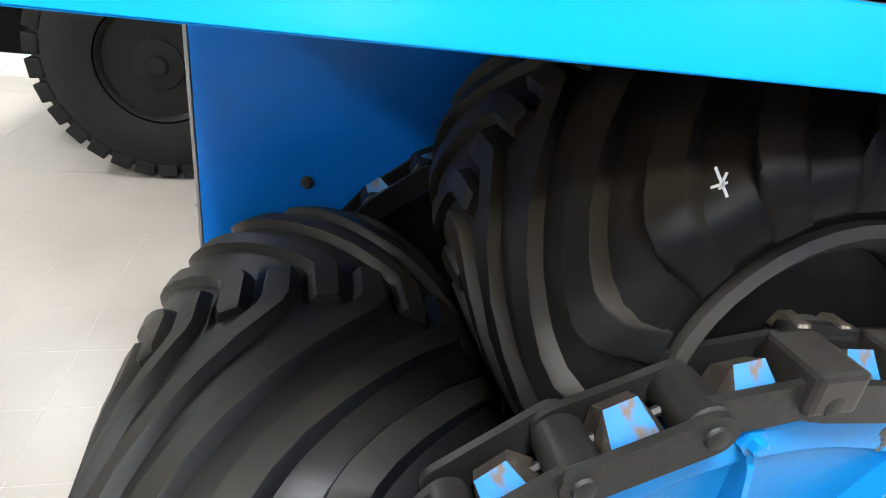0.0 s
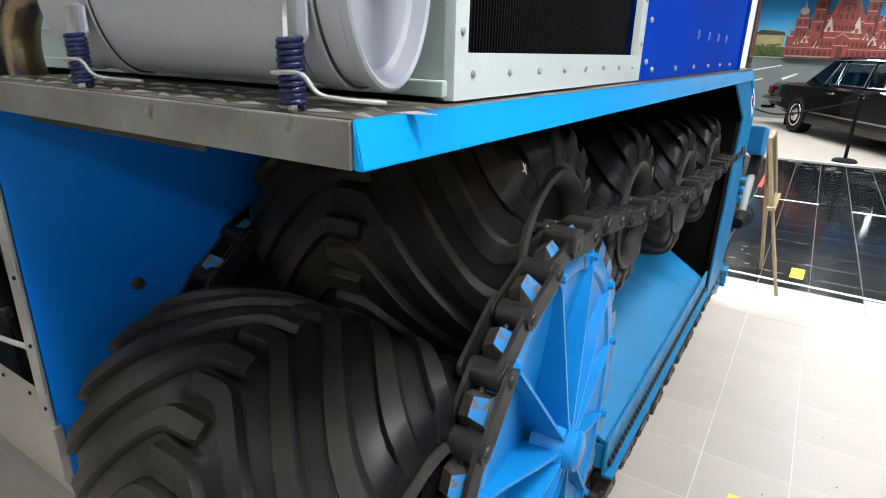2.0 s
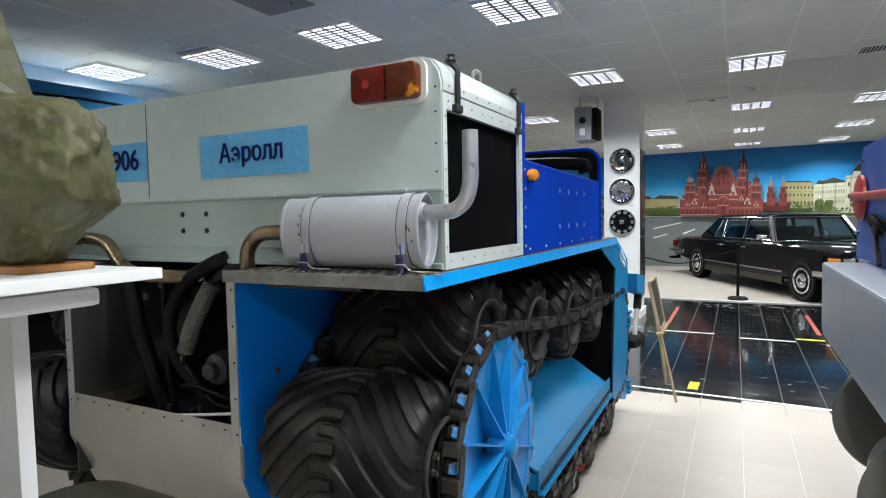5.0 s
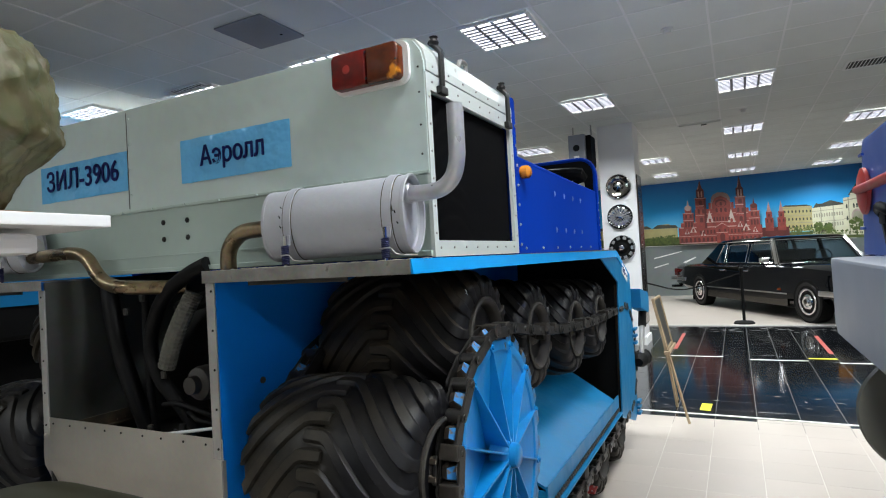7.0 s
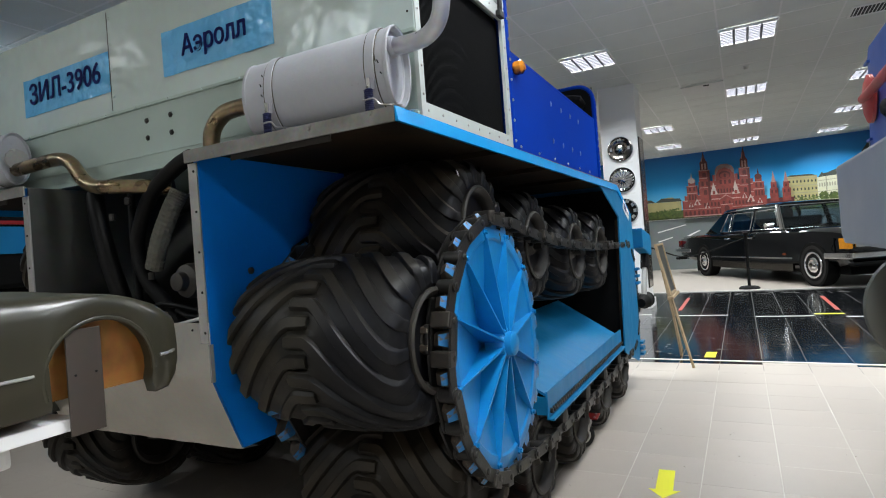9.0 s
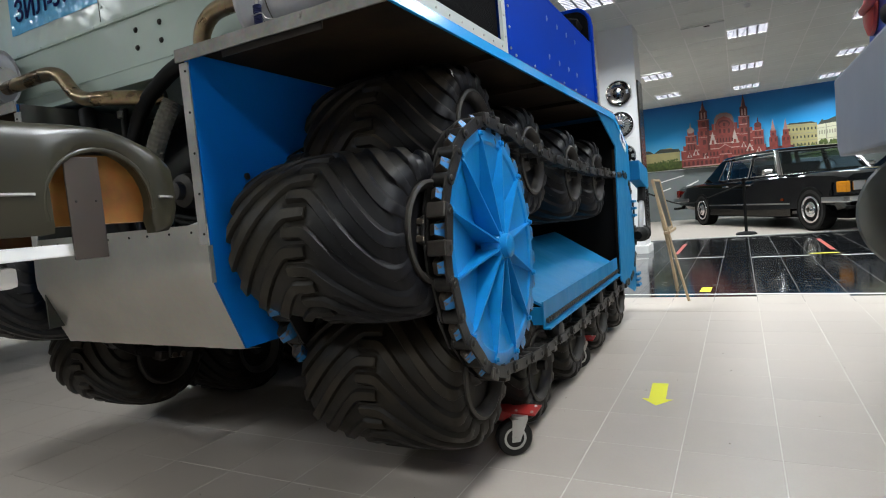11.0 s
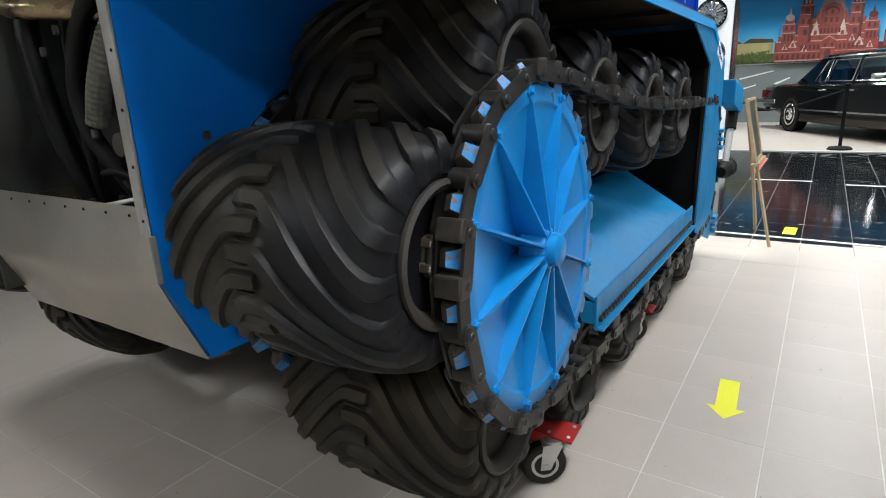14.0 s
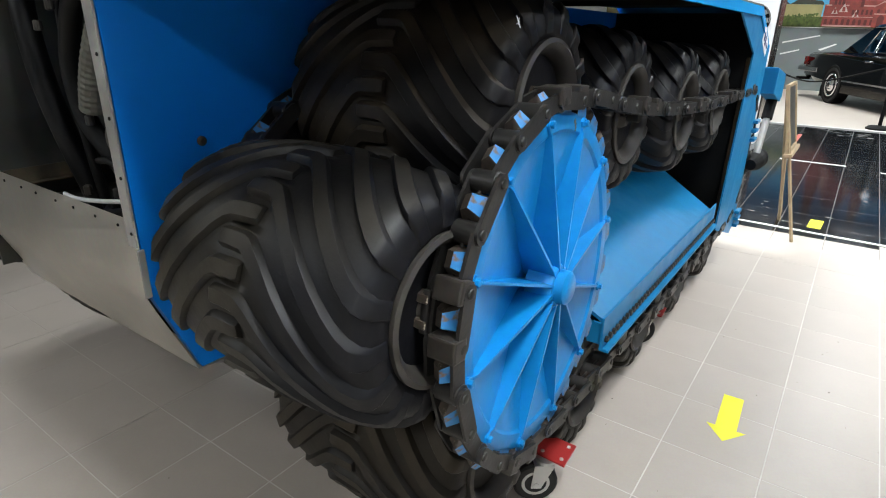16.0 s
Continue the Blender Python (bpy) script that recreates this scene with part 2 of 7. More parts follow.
def clear_glass():
    m = bpy.data.materials.new("tinted window glass")
    nt, bs = nodes_of(m)
    bs.inputs["Base Color"].default_value = (0.55, 0.68, 0.76, 1)
    bs.inputs["Transmission Weight"].default_value = 1.0
    bs.inputs["Roughness"].default_value = 0.01
    bs.inputs["IOR"].default_value = 1.45
    return m


M_WINDOW = clear_glass()
M_SILL = mat("polished grey metal", (0.10, 0.093, 0.085), 0.22, 1.0, var=0.08, bump=0, rvar=0.05)
M_SIGNAL = mat("yellow-orange signal lens", (0.72, 0.28, 0.015), 0.2, var=0.2, scale=30, bump=0.05)
M_SEAT = mat("dark blue-grey seat cloth", (0.03, 0.04, 0.06), 0.8, var=0.2)
M_RVGREY = mat("grey vehicle paint", (0.30, 0.32, 0.36), 0.34, var=0.08, scale=3, bump=0.06)
M_RVBLUE = mat("blue vehicle paint", (0.018, 0.075, 0.34), 0.34, var=0.08, scale=3)
M_RVSKY = mat("bright blue truck paint", (0.012, 0.22, 0.50), 0.35, var=0.08, scale=2, spec=0.25)
M_DRUM = mat("dark grey-green drum paint", (0.13, 0.13, 0.11), 0.45, var=0.15, scale=4)
M_REDP = mat("red paint", (0.5, 0.03, 0.025), 0.35)
M_LAMPP = glow("lit lamp diffuser", (0.93, 0.96, 1.0), 7.0)
M_LOUVRE = mat("white enamel louvre", (0.28, 0.28, 0.31), 0.5, var=0.06, bump=0)
M_DOLLYRED = mat("red dolly plate", (0.33, 0.020, 0.018), 0.35, var=0.15, spots=((0.3, 0.26, 0.24), 0.72, 40))
M_ZINC = mat("zinc-plated steel", (0.55, 0.55, 0.53), 0.32, 0.8, var=0.15)


def add_waves(m, scale, height):
    """Slow dents in a thin sheet, under the fine grain."""
    nt, bs = nodes_of(m)
    N, L = nt.nodes, nt.links
    tc = N.new("ShaderNodeTexCoord")
    nz = N.new("ShaderNodeTexNoise"); nz.inputs["Scale"].default_value = scale; nz.inputs["Detail"].default_value = 2
    L.new(tc.outputs["Object"], nz.inputs["Vector"])
    bp = N.new("ShaderNodeBump"); bp.inputs["Strength"].default_value, bp.inputs["Distance"].default_value = 1.0, height
    L.new(nz.outputs["Fac"], bp.inputs["Height"])
    if bs.inputs["Normal"].links:
        fine = bs.inputs["Normal"].links[0].from_node
        L.new(bp.outputs[0], fine.inputs["Normal"])
    else:
        L.new(bp.outputs[0], bs.inputs["Normal"])


add_waves(M_GREY, 5.0, 0.014)
add_waves(M_GREYL, 5.0, 0.006)
add_waves(M_SIGN, 18.0, 0.010)
add_waves(M_SKID, 3.0, 0.006)


def add_chips(m, scale, height):
    """Shallow knife and thumb marks with crisp edges between them."""
    nt, bs = nodes_of(m)
    N, L = nt.nodes, nt.links
    tc = N.new("ShaderNodeTexCoord")
    nz = N.new("ShaderNodeTexNoise"); nz.inputs["Scale"].default_value = scale * 0.5
    mx = N.new("ShaderNodeMixRGB"); mx.inputs["Fac"].default_value = 0.05
    L.new(tc.outputs["Object"], nz.inputs["Vector"])
    L.new(tc.outputs["Object"], mx.inputs[1]); L.new(nz.outputs["Color"], mx.inputs[2])
    vo = N.new("ShaderNodeTexVoronoi"); vo.inputs["Scale"].default_value = scale
    L.new(mx.outputs[0], vo.inputs["Vector"])
    bp = N.new("ShaderNodeBump"); bp.inputs["Strength"].default_value, bp.inputs["Distance"].default_value = 1.0, height
    L.new(vo.outputs["Distance"], bp.inputs["Height"])
    fine = bs.inputs["Normal"].links[0].from_node
    L.new(bp.outputs[0], fine.inputs["Normal"])


add_chips(M_ROCK, 19.0, 0.009)
add_waves(M_BLUE, 3.0, 0.006)
add_waves(M_MUD, 6.0, 0.010)
M_FRAME = mat("pale grey-white paint", (0.56, 0.60, 0.575), 0.35, var=0.08, scale=5, fine=40, bump=0.06, spots=((0.30, 0.31, 0.28), 0.72, 18))
M_DECK = mat("grimy tread plate", (0.20, 0.18, 0.15), 0.5, 0.3, var=0.4, scale=12, fine=60, bump=0.2, tint=(0.09, 0.075, 0.055))


# ---- building helpers ----
def thing(name, label, category, at=(0, 0, 0), group="", kind=""):
    ob = new(name)
    ob.empty_display_size = 0.05
    ob.matrix_basis = Matrix.Translation(at)
    ob["base"] = at
    return tagged(ob, label, category, group, kind)


def mesh_of(name, bm, *mats, smooth=None):
    bmesh.ops.recalc_face_normals(bm, faces=bm.faces)
    me = bpy.data.meshes.new(name)
    bm.to_mesh(me)
    bm.free()
    for m in mats:
        me.materials.append(m)
    if smooth is not None:
        me.polygons.foreach_set("use_smooth", [True] * len(me.polygons))
        me.set_sharp_from_angle(angle=radians(smooth))
    return me


def put(name, me, parent, m=None, label=""):
    """One mesh object at a world pose under a thing or part."""
    ob = new(name, me)
    ob.parent = parent
    base = parent.get("base")
    ob.matrix_parent_inverse = Matrix.Translation(base).inverted() if base is not None else parent.matrix_basis.inverted()
    if m is not None:
        ob.matrix_basis = m
    return tagged(ob, label)


def part(name, bm, material, parent, label="", smooth=None):
    mats = material if isinstance(material, (tuple, list)) else (material,)
    return put(name, mesh_of(name, bm, *mats, smooth=smooth), parent, None, label)


def solo(name, bm, material, label, category, group="", kind="", smooth=None):
    mats = material if isinstance(material, (tuple, list)) else (material,)
    return tagged(new(name, mesh_of(name, bm, *mats, smooth=smooth)), label, category, group, kind)


def box(bm, x0, x1, y0, y1, z0, z1, bevel=0.0, mi=0, m=None):
    vs = [bm.verts.new((x, y, z)) for x in (x0, x1) for y in (y0, y1) for z in (z0, z1)]
    fs = [bm.faces.new([vs[i] for i in f]) for f in ((0, 1, 3, 2), (4, 6, 7, 5), (0, 4, 5, 1), (2, 3, 7, 6), (0, 2, 6, 4), (1, 5, 7, 3))]
    for f in fs:
        f.material_index = mi
    if bevel:
        r = bmesh.ops.bevel(bm, geom=list({e for f in fs for e in f.edges}), offset=bevel, segments=2, affect="EDGES", profile=0.6)
        vs = list({v for f in r["faces"] for v in f.verts} | {v for v in vs if v.is_valid})
        for f in r["faces"]:
            f.material_index = mi
    if m is not None:
        bmesh.ops.transform(bm, matrix=m, verts=[v for v in vs if v.is_valid])
    return bm


def prism(bm, pts, axis, a, b, bevel=0.0, mi=0):
    """Extrude a 2D outline along an axis: x takes (y, z), y takes (x, z), z takes (x, y)."""
    def at(p, d):
        return {"x": (d, p[0], p[1]), "y": (p[0], d, p[1]), "z": (p[0], p[1], d)}[axis]
    lo = [bm.verts.new(at(p, a)) for p in pts]
    hi = [bm.verts.new(at(p, b)) for p in pts]
    n = len(pts)
    fs = [bm.faces.new(lo), bm.faces.new(hi[::-1])] + [bm.faces.new((lo[i], lo[(i + 1) % n], hi[(i + 1) % n], hi[i])) for i in range(n)]
    for f in fs:
        f.material_index = mi
    if bevel:
        r = bmesh.ops.bevel(bm, geom=list({e for f in fs for e in f.edges}), offset=bevel, segments=2, affect="EDGES", profile=0.6)
        for f in r["faces"]:
            f.material_index = mi
    return bm


def lathe(bm, prof, axis="x", at=(0, 0, 0), seg=32, closed=False, mi=0):
    """Turn a profile of (along, radius) round an axis through a place."""
    rings = []
    for d, r in prof:
        ring = []
        for k in range(seg):
            a = 2 * math.pi * k / seg
            c, s = r * math.cos(a), r * math.sin(a)
            p = {"x": (d, c, s), "y": (c, d, s), "z": (c, s, d)}[axis]
            ring.append(bm.verts.new((p[0] + at[0], p[1] + at[1], p[2] + at[2])))
        rings.append(ring)
    pairs = list(zip(rings, rings[1:])) + ([(rings[-1], rings[0])] if closed else [])
    for r0, r1 in pairs:
        for k in range(seg):
            bm.faces.new((r0[k], r0[(k + 1) % seg], r1[(k + 1) % seg], r1[k])).material_index = mi
    if not closed:
        for ring, flip in ((rings[0], 1), (rings[-1], -1)):
            bm.faces.new(ring[::flip]).material_index = mi
    return bm


def smooth_path(pts, n=8):
    """Points along a Catmull-Rom curve through pts."""
    P = [Vector(p) for p in pts]
    P = [2 * P[0] - P[1]] + P + [2 * P[-1] - P[-2]]
    out = []
    for i in range(1, len(P) - 2):
        a, b, c, d = P[i - 1 : i + 3]
        for k in range(n):
            t = k / n
            out.append(0.5 * (2 * b + (c - a) * t + (2 * a - 5 * b + 4 * c - d) * t * t + (3 * b - a - 3 * c + d) * t ** 3))
    return out + [P[-2]]


def tube(bm, pts, r, seg=12, n=8, radii=None, mi=0, cap=True, ripple=0.0):
    path = smooth_path(pts, n) if n else [Vector(p) for p in pts]
    up, rings = Vector((0.3, 0.2, 0.9)).normalized(), []
    for i, p in enumerate(path):
        d = (path[min(i + 1, len(path) - 1)] - path[max(i - 1, 0)]).normalized()
        s = d.cross(up)
        if s.length < 1e-3:
            s = d.cross(Vector((1, 0, 0)))
        s.normalize()
        up = s.cross(d).normalized()
        rr = (radii[i * (len(radii) - 1) // (len(path) - 1)] if radii else r) + (ripple if i % 2 else 0)
        rings.append([bm.verts.new(p + rr * (math.cos(2 * math.pi * k / seg) * s + math.sin(2 * math.pi * k / seg) * up)) for k in range(seg)])
    for r0, r1 in zip(rings, rings[1:]):
        for k in range(seg):
            bm.faces.new((r0[k], r0[(k + 1) % seg], r1[(k + 1) % seg], r1[k])).material_index = mi
    if cap:
        bm.faces.new(rings[0][::-1]).material_index = mi
        bm.faces.new(rings[-1]).material_index = mi
    return bm


def BM():
    return bmesh.new()


def rot_x(a):
    return Matrix.Rotation(a, 4, "X")


def text_mesh(name, body, size, material, extrude=0.0008, wide=1.0, bold=0.0):
    cu = bpy.data.curves.new(name, "FONT")
    cu.body, cu.size, cu.align_x, cu.align_y, cu.extrude, cu.offset = body, size, "CENTER", "CENTER", extrude, bold
    tmp = bpy.data.objects.new(name, cu)
    scene.collection.objects.link(tmp)
    bpy.context.view_layer.update()
    me = bpy.data.meshes.new_from_object(tmp.evaluated_get(bpy.context.evaluated_depsgraph_get()))
    bpy.data.objects.remove(tmp)
    me.materials.clear()
    me.materials.append(material)
    me.transform(Matrix.Diagonal((wide, 1, 1, 1)))
    return me

# ---- room ----
ROOM = (-6.16, 8.2, -6.0, 16.3)
WALL_Y = ROOM[3]
BLACK0, BLACK1, THRESH = 3.52, 9.42, 0.035

floor = tagged(new("floor", mesh_of("floor", box(BM(), ROOM[0], ROOM[1], ROOM[2], ROOM[3], -0.06, -0.0007), M_GROUT)), "beige tiled museum floor with pale joints", "floor", kind="structure")


def slab_with(name, label, x0, x1, y0, y1, thick=0.2, z0=0.0, z1=CEIL + 0.3):
    return solo(name, box(BM(), x0, x1, y0, y1, z0, z1), M_WALL, label, "wall", kind="structure")


slab_with("wall_north", "white end wall behind the painted mural", ROOM[0], ROOM[1], WALL_Y + 0.012, WALL_Y + 0.2)
slab_with("wall_south", "plain white end wall of the hall", ROOM[0], ROOM[1], ROOM[2] - 0.2, ROOM[2])
slab_with("wall_west", "plain white long wall of the hall", ROOM[0] - 0.2, ROOM[0], ROOM[2], ROOM[3])
slab_with("wall_east", "plain white long wall of the hall", ROOM[1], ROOM[1] + 0.2, ROOM[2], ROOM[3])

# suspended ceiling: boards between slim rails, with openings where lamps sit
cb = BM()
T = 0.6
OX, OY = 0.0, 0.05
ni0, ni1 = math.floor((ROOM[0] - OX) / T), math.ceil((ROOM[1] - OX) / T)
nj0, nj1 = math.floor((ROOM[2] - OY) / T), math.ceil((ROOM[3] - OY) / T)
for i in range(ni0, ni1):
    for j in range(nj0, nj1):
        x, y = OX + i * T, OY + j * T
        d = random.uniform(-0.0015, 0.0015)
        box(cb, x + 0.0092, x + T - 0.0092, y + 0.0092, y + T - 0.0092, CEIL + 0.004 + d, CEIL + 0.02)
for i in range(ni0, ni1 + 1):
    box(cb, OX + i * T - 0.009, OX + i * T + 0.009, ROOM[2], ROOM[3], CEIL, CEIL + 0.022, mi=1)
for j in range(nj0, nj1 + 1):
    for i in range(ni0, ni1):
        box(cb, OX + i * T + 0.0095, OX + (i + 1) * T - 0.0095, OY + j * T - 0.009, OY + j * T + 0.009, CEIL + 0.0006, CEIL + 0.022, mi=1)
box(cb, ROOM[0], ROOM[1], ROOM[2], ROOM[3], CEIL + 0.03, CEIL + 0.3)
solo("ceiling", cb, (M_CEIL, M_TBAR), "suspended ceiling of square grey-white boards", "ceiling", kind="structure")

# square recessed lamps with a white louvre grid
lamp_frame = BM()
for a, b, c, d in ((-0.3, 0.3, -0.3, -0.28), (-0.3, 0.3, 0.28, 0.3), (-0.3, -0.28, -0.28, 0.28), (0.28, 0.3, -0.28, 0.28)):
    box(lamp_frame, a, b, c, d, -0.027, 0.0)
lamp_frame = mesh_of("frame", lamp_frame, M_TBAR)
lamp_pane = mesh_of("diffuser", box(BM(), -0.28, 0.28, -0.28, 0.28, -0.0028, -0.001), M_LAMPP)
louvre = BM()


def blade(b, half, v, w, along_x, z0):
    """Reflector blade, thin above and wide below."""
    pts = []
    for e in (-half, half):
        for d, z in ((-0.002, -0.005), (0.002, -0.005), (w, z0), (-w, z0)):
            pts.append(b.verts.new((e, v + d, z) if along_x else (v + d, e, z)))
    for k in range(4):
        b.faces.new((pts[k], pts[(k + 1) % 4], pts[4 + (k + 1) % 4], pts[4 + k]))
    b.faces.new(pts[:4]); b.faces.new(pts[4:])


for k in range(1, 4):
    blade(louvre, 0.279, -0.28 + 0.14 * k, 0.013, False, -0.0268)
for k in range(1, 9):
    blade(louvre, 0.279, -0.28 + 0.0622 * k, 0.013, True, -0.0263)
louvre = mesh_of("louvre", louvre, M_LOUVRE)
# The unseen fill lamps get the same fitting.
for lx, ly in LAMPS:
    th = thing("ceiling_light", "square recessed ceiling lamp, lit, with louvre grid", "ceiling light", (lx, ly, CEIL), "ceiling lamps of the hall")
    for nm, me in (("frame", lamp_frame), ("diffuser", lamp_pane), ("louvre", louvre)):
        put(nm, me, th, Matrix.Translation((lx, ly, CEIL)))

# other ceiling fittings
def slat_vent(at, w, d, n, dark, label):
    th = thing("ceiling_vent", label, "ceiling vent", (*at, CEIL))
    for a, b_, c, e in ((-w, w, -d, -d + 0.025), (-w, w, d - 0.025, d), (-w, -w + 0.025, -d + 0.025, d - 0.025), (w - 0.025, w, -d + 0.025, d - 0.025)):
        put("frame_bar", mesh_of("frame_bar", box(BM(), a, b_, c, e, -0.012, 0.0), M_TBAR), th, Matrix.Translation((*at, CEIL)))
    put("backing", mesh_of("backing", box(BM(), -w + 0.025, w - 0.025, -d + 0.025, d - 0.025, -0.003, -0.001), dark), th, Matrix.Translation((*at, CEIL)))
    me = mesh_of("slat", box(BM(), -0.004, 0.004, -d + 0.03, d - 0.03, -0.004, 0.004, m=Matrix.Rotation(radians(35), 4, "Y")), M_TBAR)
    for k in range(n):
        put("slat", me, th, Matrix.Translation((at[0] - w + 0.03 + (2 * w - 0.06) * (k + 0.5) / n, at[1], CEIL - 0.009)))


M_VDARK = mat("dark vent opening", (0.03, 0.035, 0.035), 0.6, var=0.3)
slat_vent((2.12, 5.92), 0.24, 0.18, 12, M_VDARK, "square slatted air vent in the ceiling")
slat_vent((-4.2, 2.24), 0.26, 0.07, 10, M_VDARK, "narrow slatted air vent beside a ceiling lamp")
th = thing("ceiling_speaker", "dull blue-grey square panel in the ceiling", "ceiling panel", (-2.58, 1.62, CEIL))
b = BM()
box(b, -2.82, -2.34, 1.38, 1.88, CEIL - 0.014, CEIL - 0.001, 0.004)
part("panel", b, M_RVGREY, th)
b = BM()
lathe(b, [(CEIL - 0.02, 0.004), (CEIL - 0.0145, 0.012)], "z", (-2.46, 1.74, 0), 10)
part("latch", b, M_BLACK, th)
for at_ in ((0.27, 3.56), (-4.31, 3.15), (0.9, 7.4)):
    th = thing("smoke_detector", "small white round smoke detector on the ceiling", "smoke detector", (*at_, CEIL), "smoke detectors")
    part("base", lathe(BM(), [(CEIL - 0.012, 0.05), (CEIL - 0.001, 0.052)], "z", (*at_, 0), 20), M_WHITE, th, smooth=40)
    part("sensor", lathe(BM(), [(CEIL - 0.045, 0.02), (CEIL - 0.04, 0.034), (CEIL - 0.0125, 0.036)], "z", (*at_, 0), 20), M_WALL, th, smooth=40)
th = thing("ceiling_hatch", "pale ceiling hatch with a small latch", "ceiling hatch", (0.3, 8.2, CEIL))
part("panel", box(BM(), 0.0, 0.6, 7.95, 8.5, CEIL - 0.02, CEIL - 0.001, 0.003), M_WALL, th)
part("latch", box(BM(), 0.32, 0.40, 7.99, 8.03, CEIL - 0.03, CEIL - 0.0205), M_BLACK, th)

# ---- snow and swamp vehicle ----
M_BLUEG = mat("glossy sky blue paint", (0.004, 0.29, 0.68), 0.22, var=0.06, scale=3, fine=40, bump=0.06, rvar=0.05, spec=0.2)
CX, XP, XL = -1.17, -0.705, -1.635          # middle, hull sides
YR = -0.572                                  # rear edge of the decks
YH = -0.560                                  # rear edge of the hull
DZ0, DZ1 = 1.397, 1.434                      # deck edge
SC = (-0.006, 0.775)                         # sprocket centre (y, z)
SR = 0.400                                   # chain pitch radius
veh = thing("tracked_vehicle", "blue and grey tracked all-terrain vehicle on fat rubber tyre rollers", "vehicle", (CX, 1.0, 0))


def mirror(pts):
    return [(2 * CX - x, *r) for x, *r in pts]


def side_x(x, s):
    return x if s > 0 else 2 * CX - x


def bx(bm, s, x0, x1, *r, **k):
    a, b = sorted((side_x(x0, s), side_x(x1, s)))
    return box(bm, a, b, *r, **k)


# hull sides, bottom, front wall
def hull_side(s):
    b = BM()
    prof = [(YH, DZ1 - 0.006), (YH, 0.76), (-0.468, 0.533), (2.55, 0.5), (2.72, 0.8), (2.72, 1.15), (2.1, DZ0)]
    prism(b, prof, "x", side_x(XP, s), side_x(XP - 0.02, s))
    return part("hull_side", b, M_BLUE, veh, "sky-blue painted hull side panel")


hull_r, hull_l = hull_side(1), hull_side(-1)
# Near-black colour stands in for the shade deep inside the hull.
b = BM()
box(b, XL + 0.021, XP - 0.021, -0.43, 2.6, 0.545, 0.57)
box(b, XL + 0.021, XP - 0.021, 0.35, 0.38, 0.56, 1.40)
part("hull_floor", b, M_BLACK, veh, "hull floor and bulkhead with shade put in as black")
b = BM()
skid_run = [(YH - 0.006, 0.93), (YH - 0.006, 0.866), (YH - 0.0075, 0.858), (YH - 0.010, 0.785), (YH - 0.008, 0.752), (YH + 0.010, 0.706), (-0.478, 0.533), (-0.41, 0.522)]
nx = 24
grid = [[b.verts.new((XL - 0.002 + (XP + 0.006 - XL) * i / nx, y + 0.0006 * noise.noise(Vector((i * 0.3, 4 * z, 1.3))), z + (0.003 * noise.noise(Vector((i * 0.7, 3.0, 0.5))) if j > 5 else 0)) ) for i in range(nx + 1)] for j, (y, z) in enumerate(skid_run)]
for r0, r1 in zip(grid, grid[1:]):
    for i in range(nx):
        b.faces.new((r0[i], r0[i + 1], r1[i + 1], r1[i]))
bmesh.ops.solidify(b, geom=list(b.faces), thickness=0.003)
skid = part("skid_plate", b, M_SKID, veh, "scuffed bare aluminium rear skid plate", smooth=35)
# bright flange round the engine opening
for nm, x0, x1 in (("opening_flange", XP - 0.036, XP - 0.001), ("opening_flange", XL + 0.001, XL + 0.036)):
    b = BM()
    box(b, x0, x1, YH - 0.008, YH - 0.002, 0.868, DZ0 + 0.0, 0.0015)
    part(nm, b, M_ALU, veh, "bare aluminium flange with rivets")
b = BM()
box(b, XP - 0.001, XP + 0.004, YH - 0.0105, YH + 0.004, 0.755, 0.866, 0.001)
part("corner_strip", b, M_ALU, veh)
rivet = mesh_of("rivet", lathe(BM(), [(0.0, 0.0055), (-0.0025, 0.005), (-0.004, 0.0025)], "y", seg=8), M_RIMDARK)
rivet_p = mesh_of("rivet", lathe(BM(), [(0.0, 0.005), (-0.002, 0.0045), (-0.0035, 0.002)], "y", seg=8), M_GREY)
bolt_dark = mesh_of("bolt", lathe(BM(), [(0.0, 0.0078), (-0.0012, 0.0078), (-0.0013, 0.0055), (-0.004, 0.0055), (-0.0048, 0.003)], "y", seg=6), M_ENGINE)
rivet_r = mesh_of("rivet", lathe(BM(), [(0.0, 0.0055), (-0.003, 0.0055), (-0.005, 0.003)], "y", seg=8), M_ALU)
rivet_b = mesh_of("bolt", lathe(BM(), [(0.0, 0.0055), (-0.003, 0.0055), (-0.005, 0.003)], "y", seg=8), mat("pale blue scuffed paint", (0.16, 0.22, 0.55), 0.4))
R_OUT = Matrix.Rotation(radians(90), 4, "Z")   # turns -y to +x
for k in range(5):
    for x in (XP - 0.012, XL + 0.018):
        put("rivet", rivet, veh, Matrix.Translation((x, YH - 0.008, 0.90 + 0.118 * k)) @ Matrix.Scale(0.72, 4))
for k in range(9):
    put("rivet", rivet, skid, Matrix.Translation((XL + 0.06 + 0.1 * k + 0.006 * math.sin(9 * k), YH - 0.006, 0.908)) @ Matrix.Scale(0.72, 4))


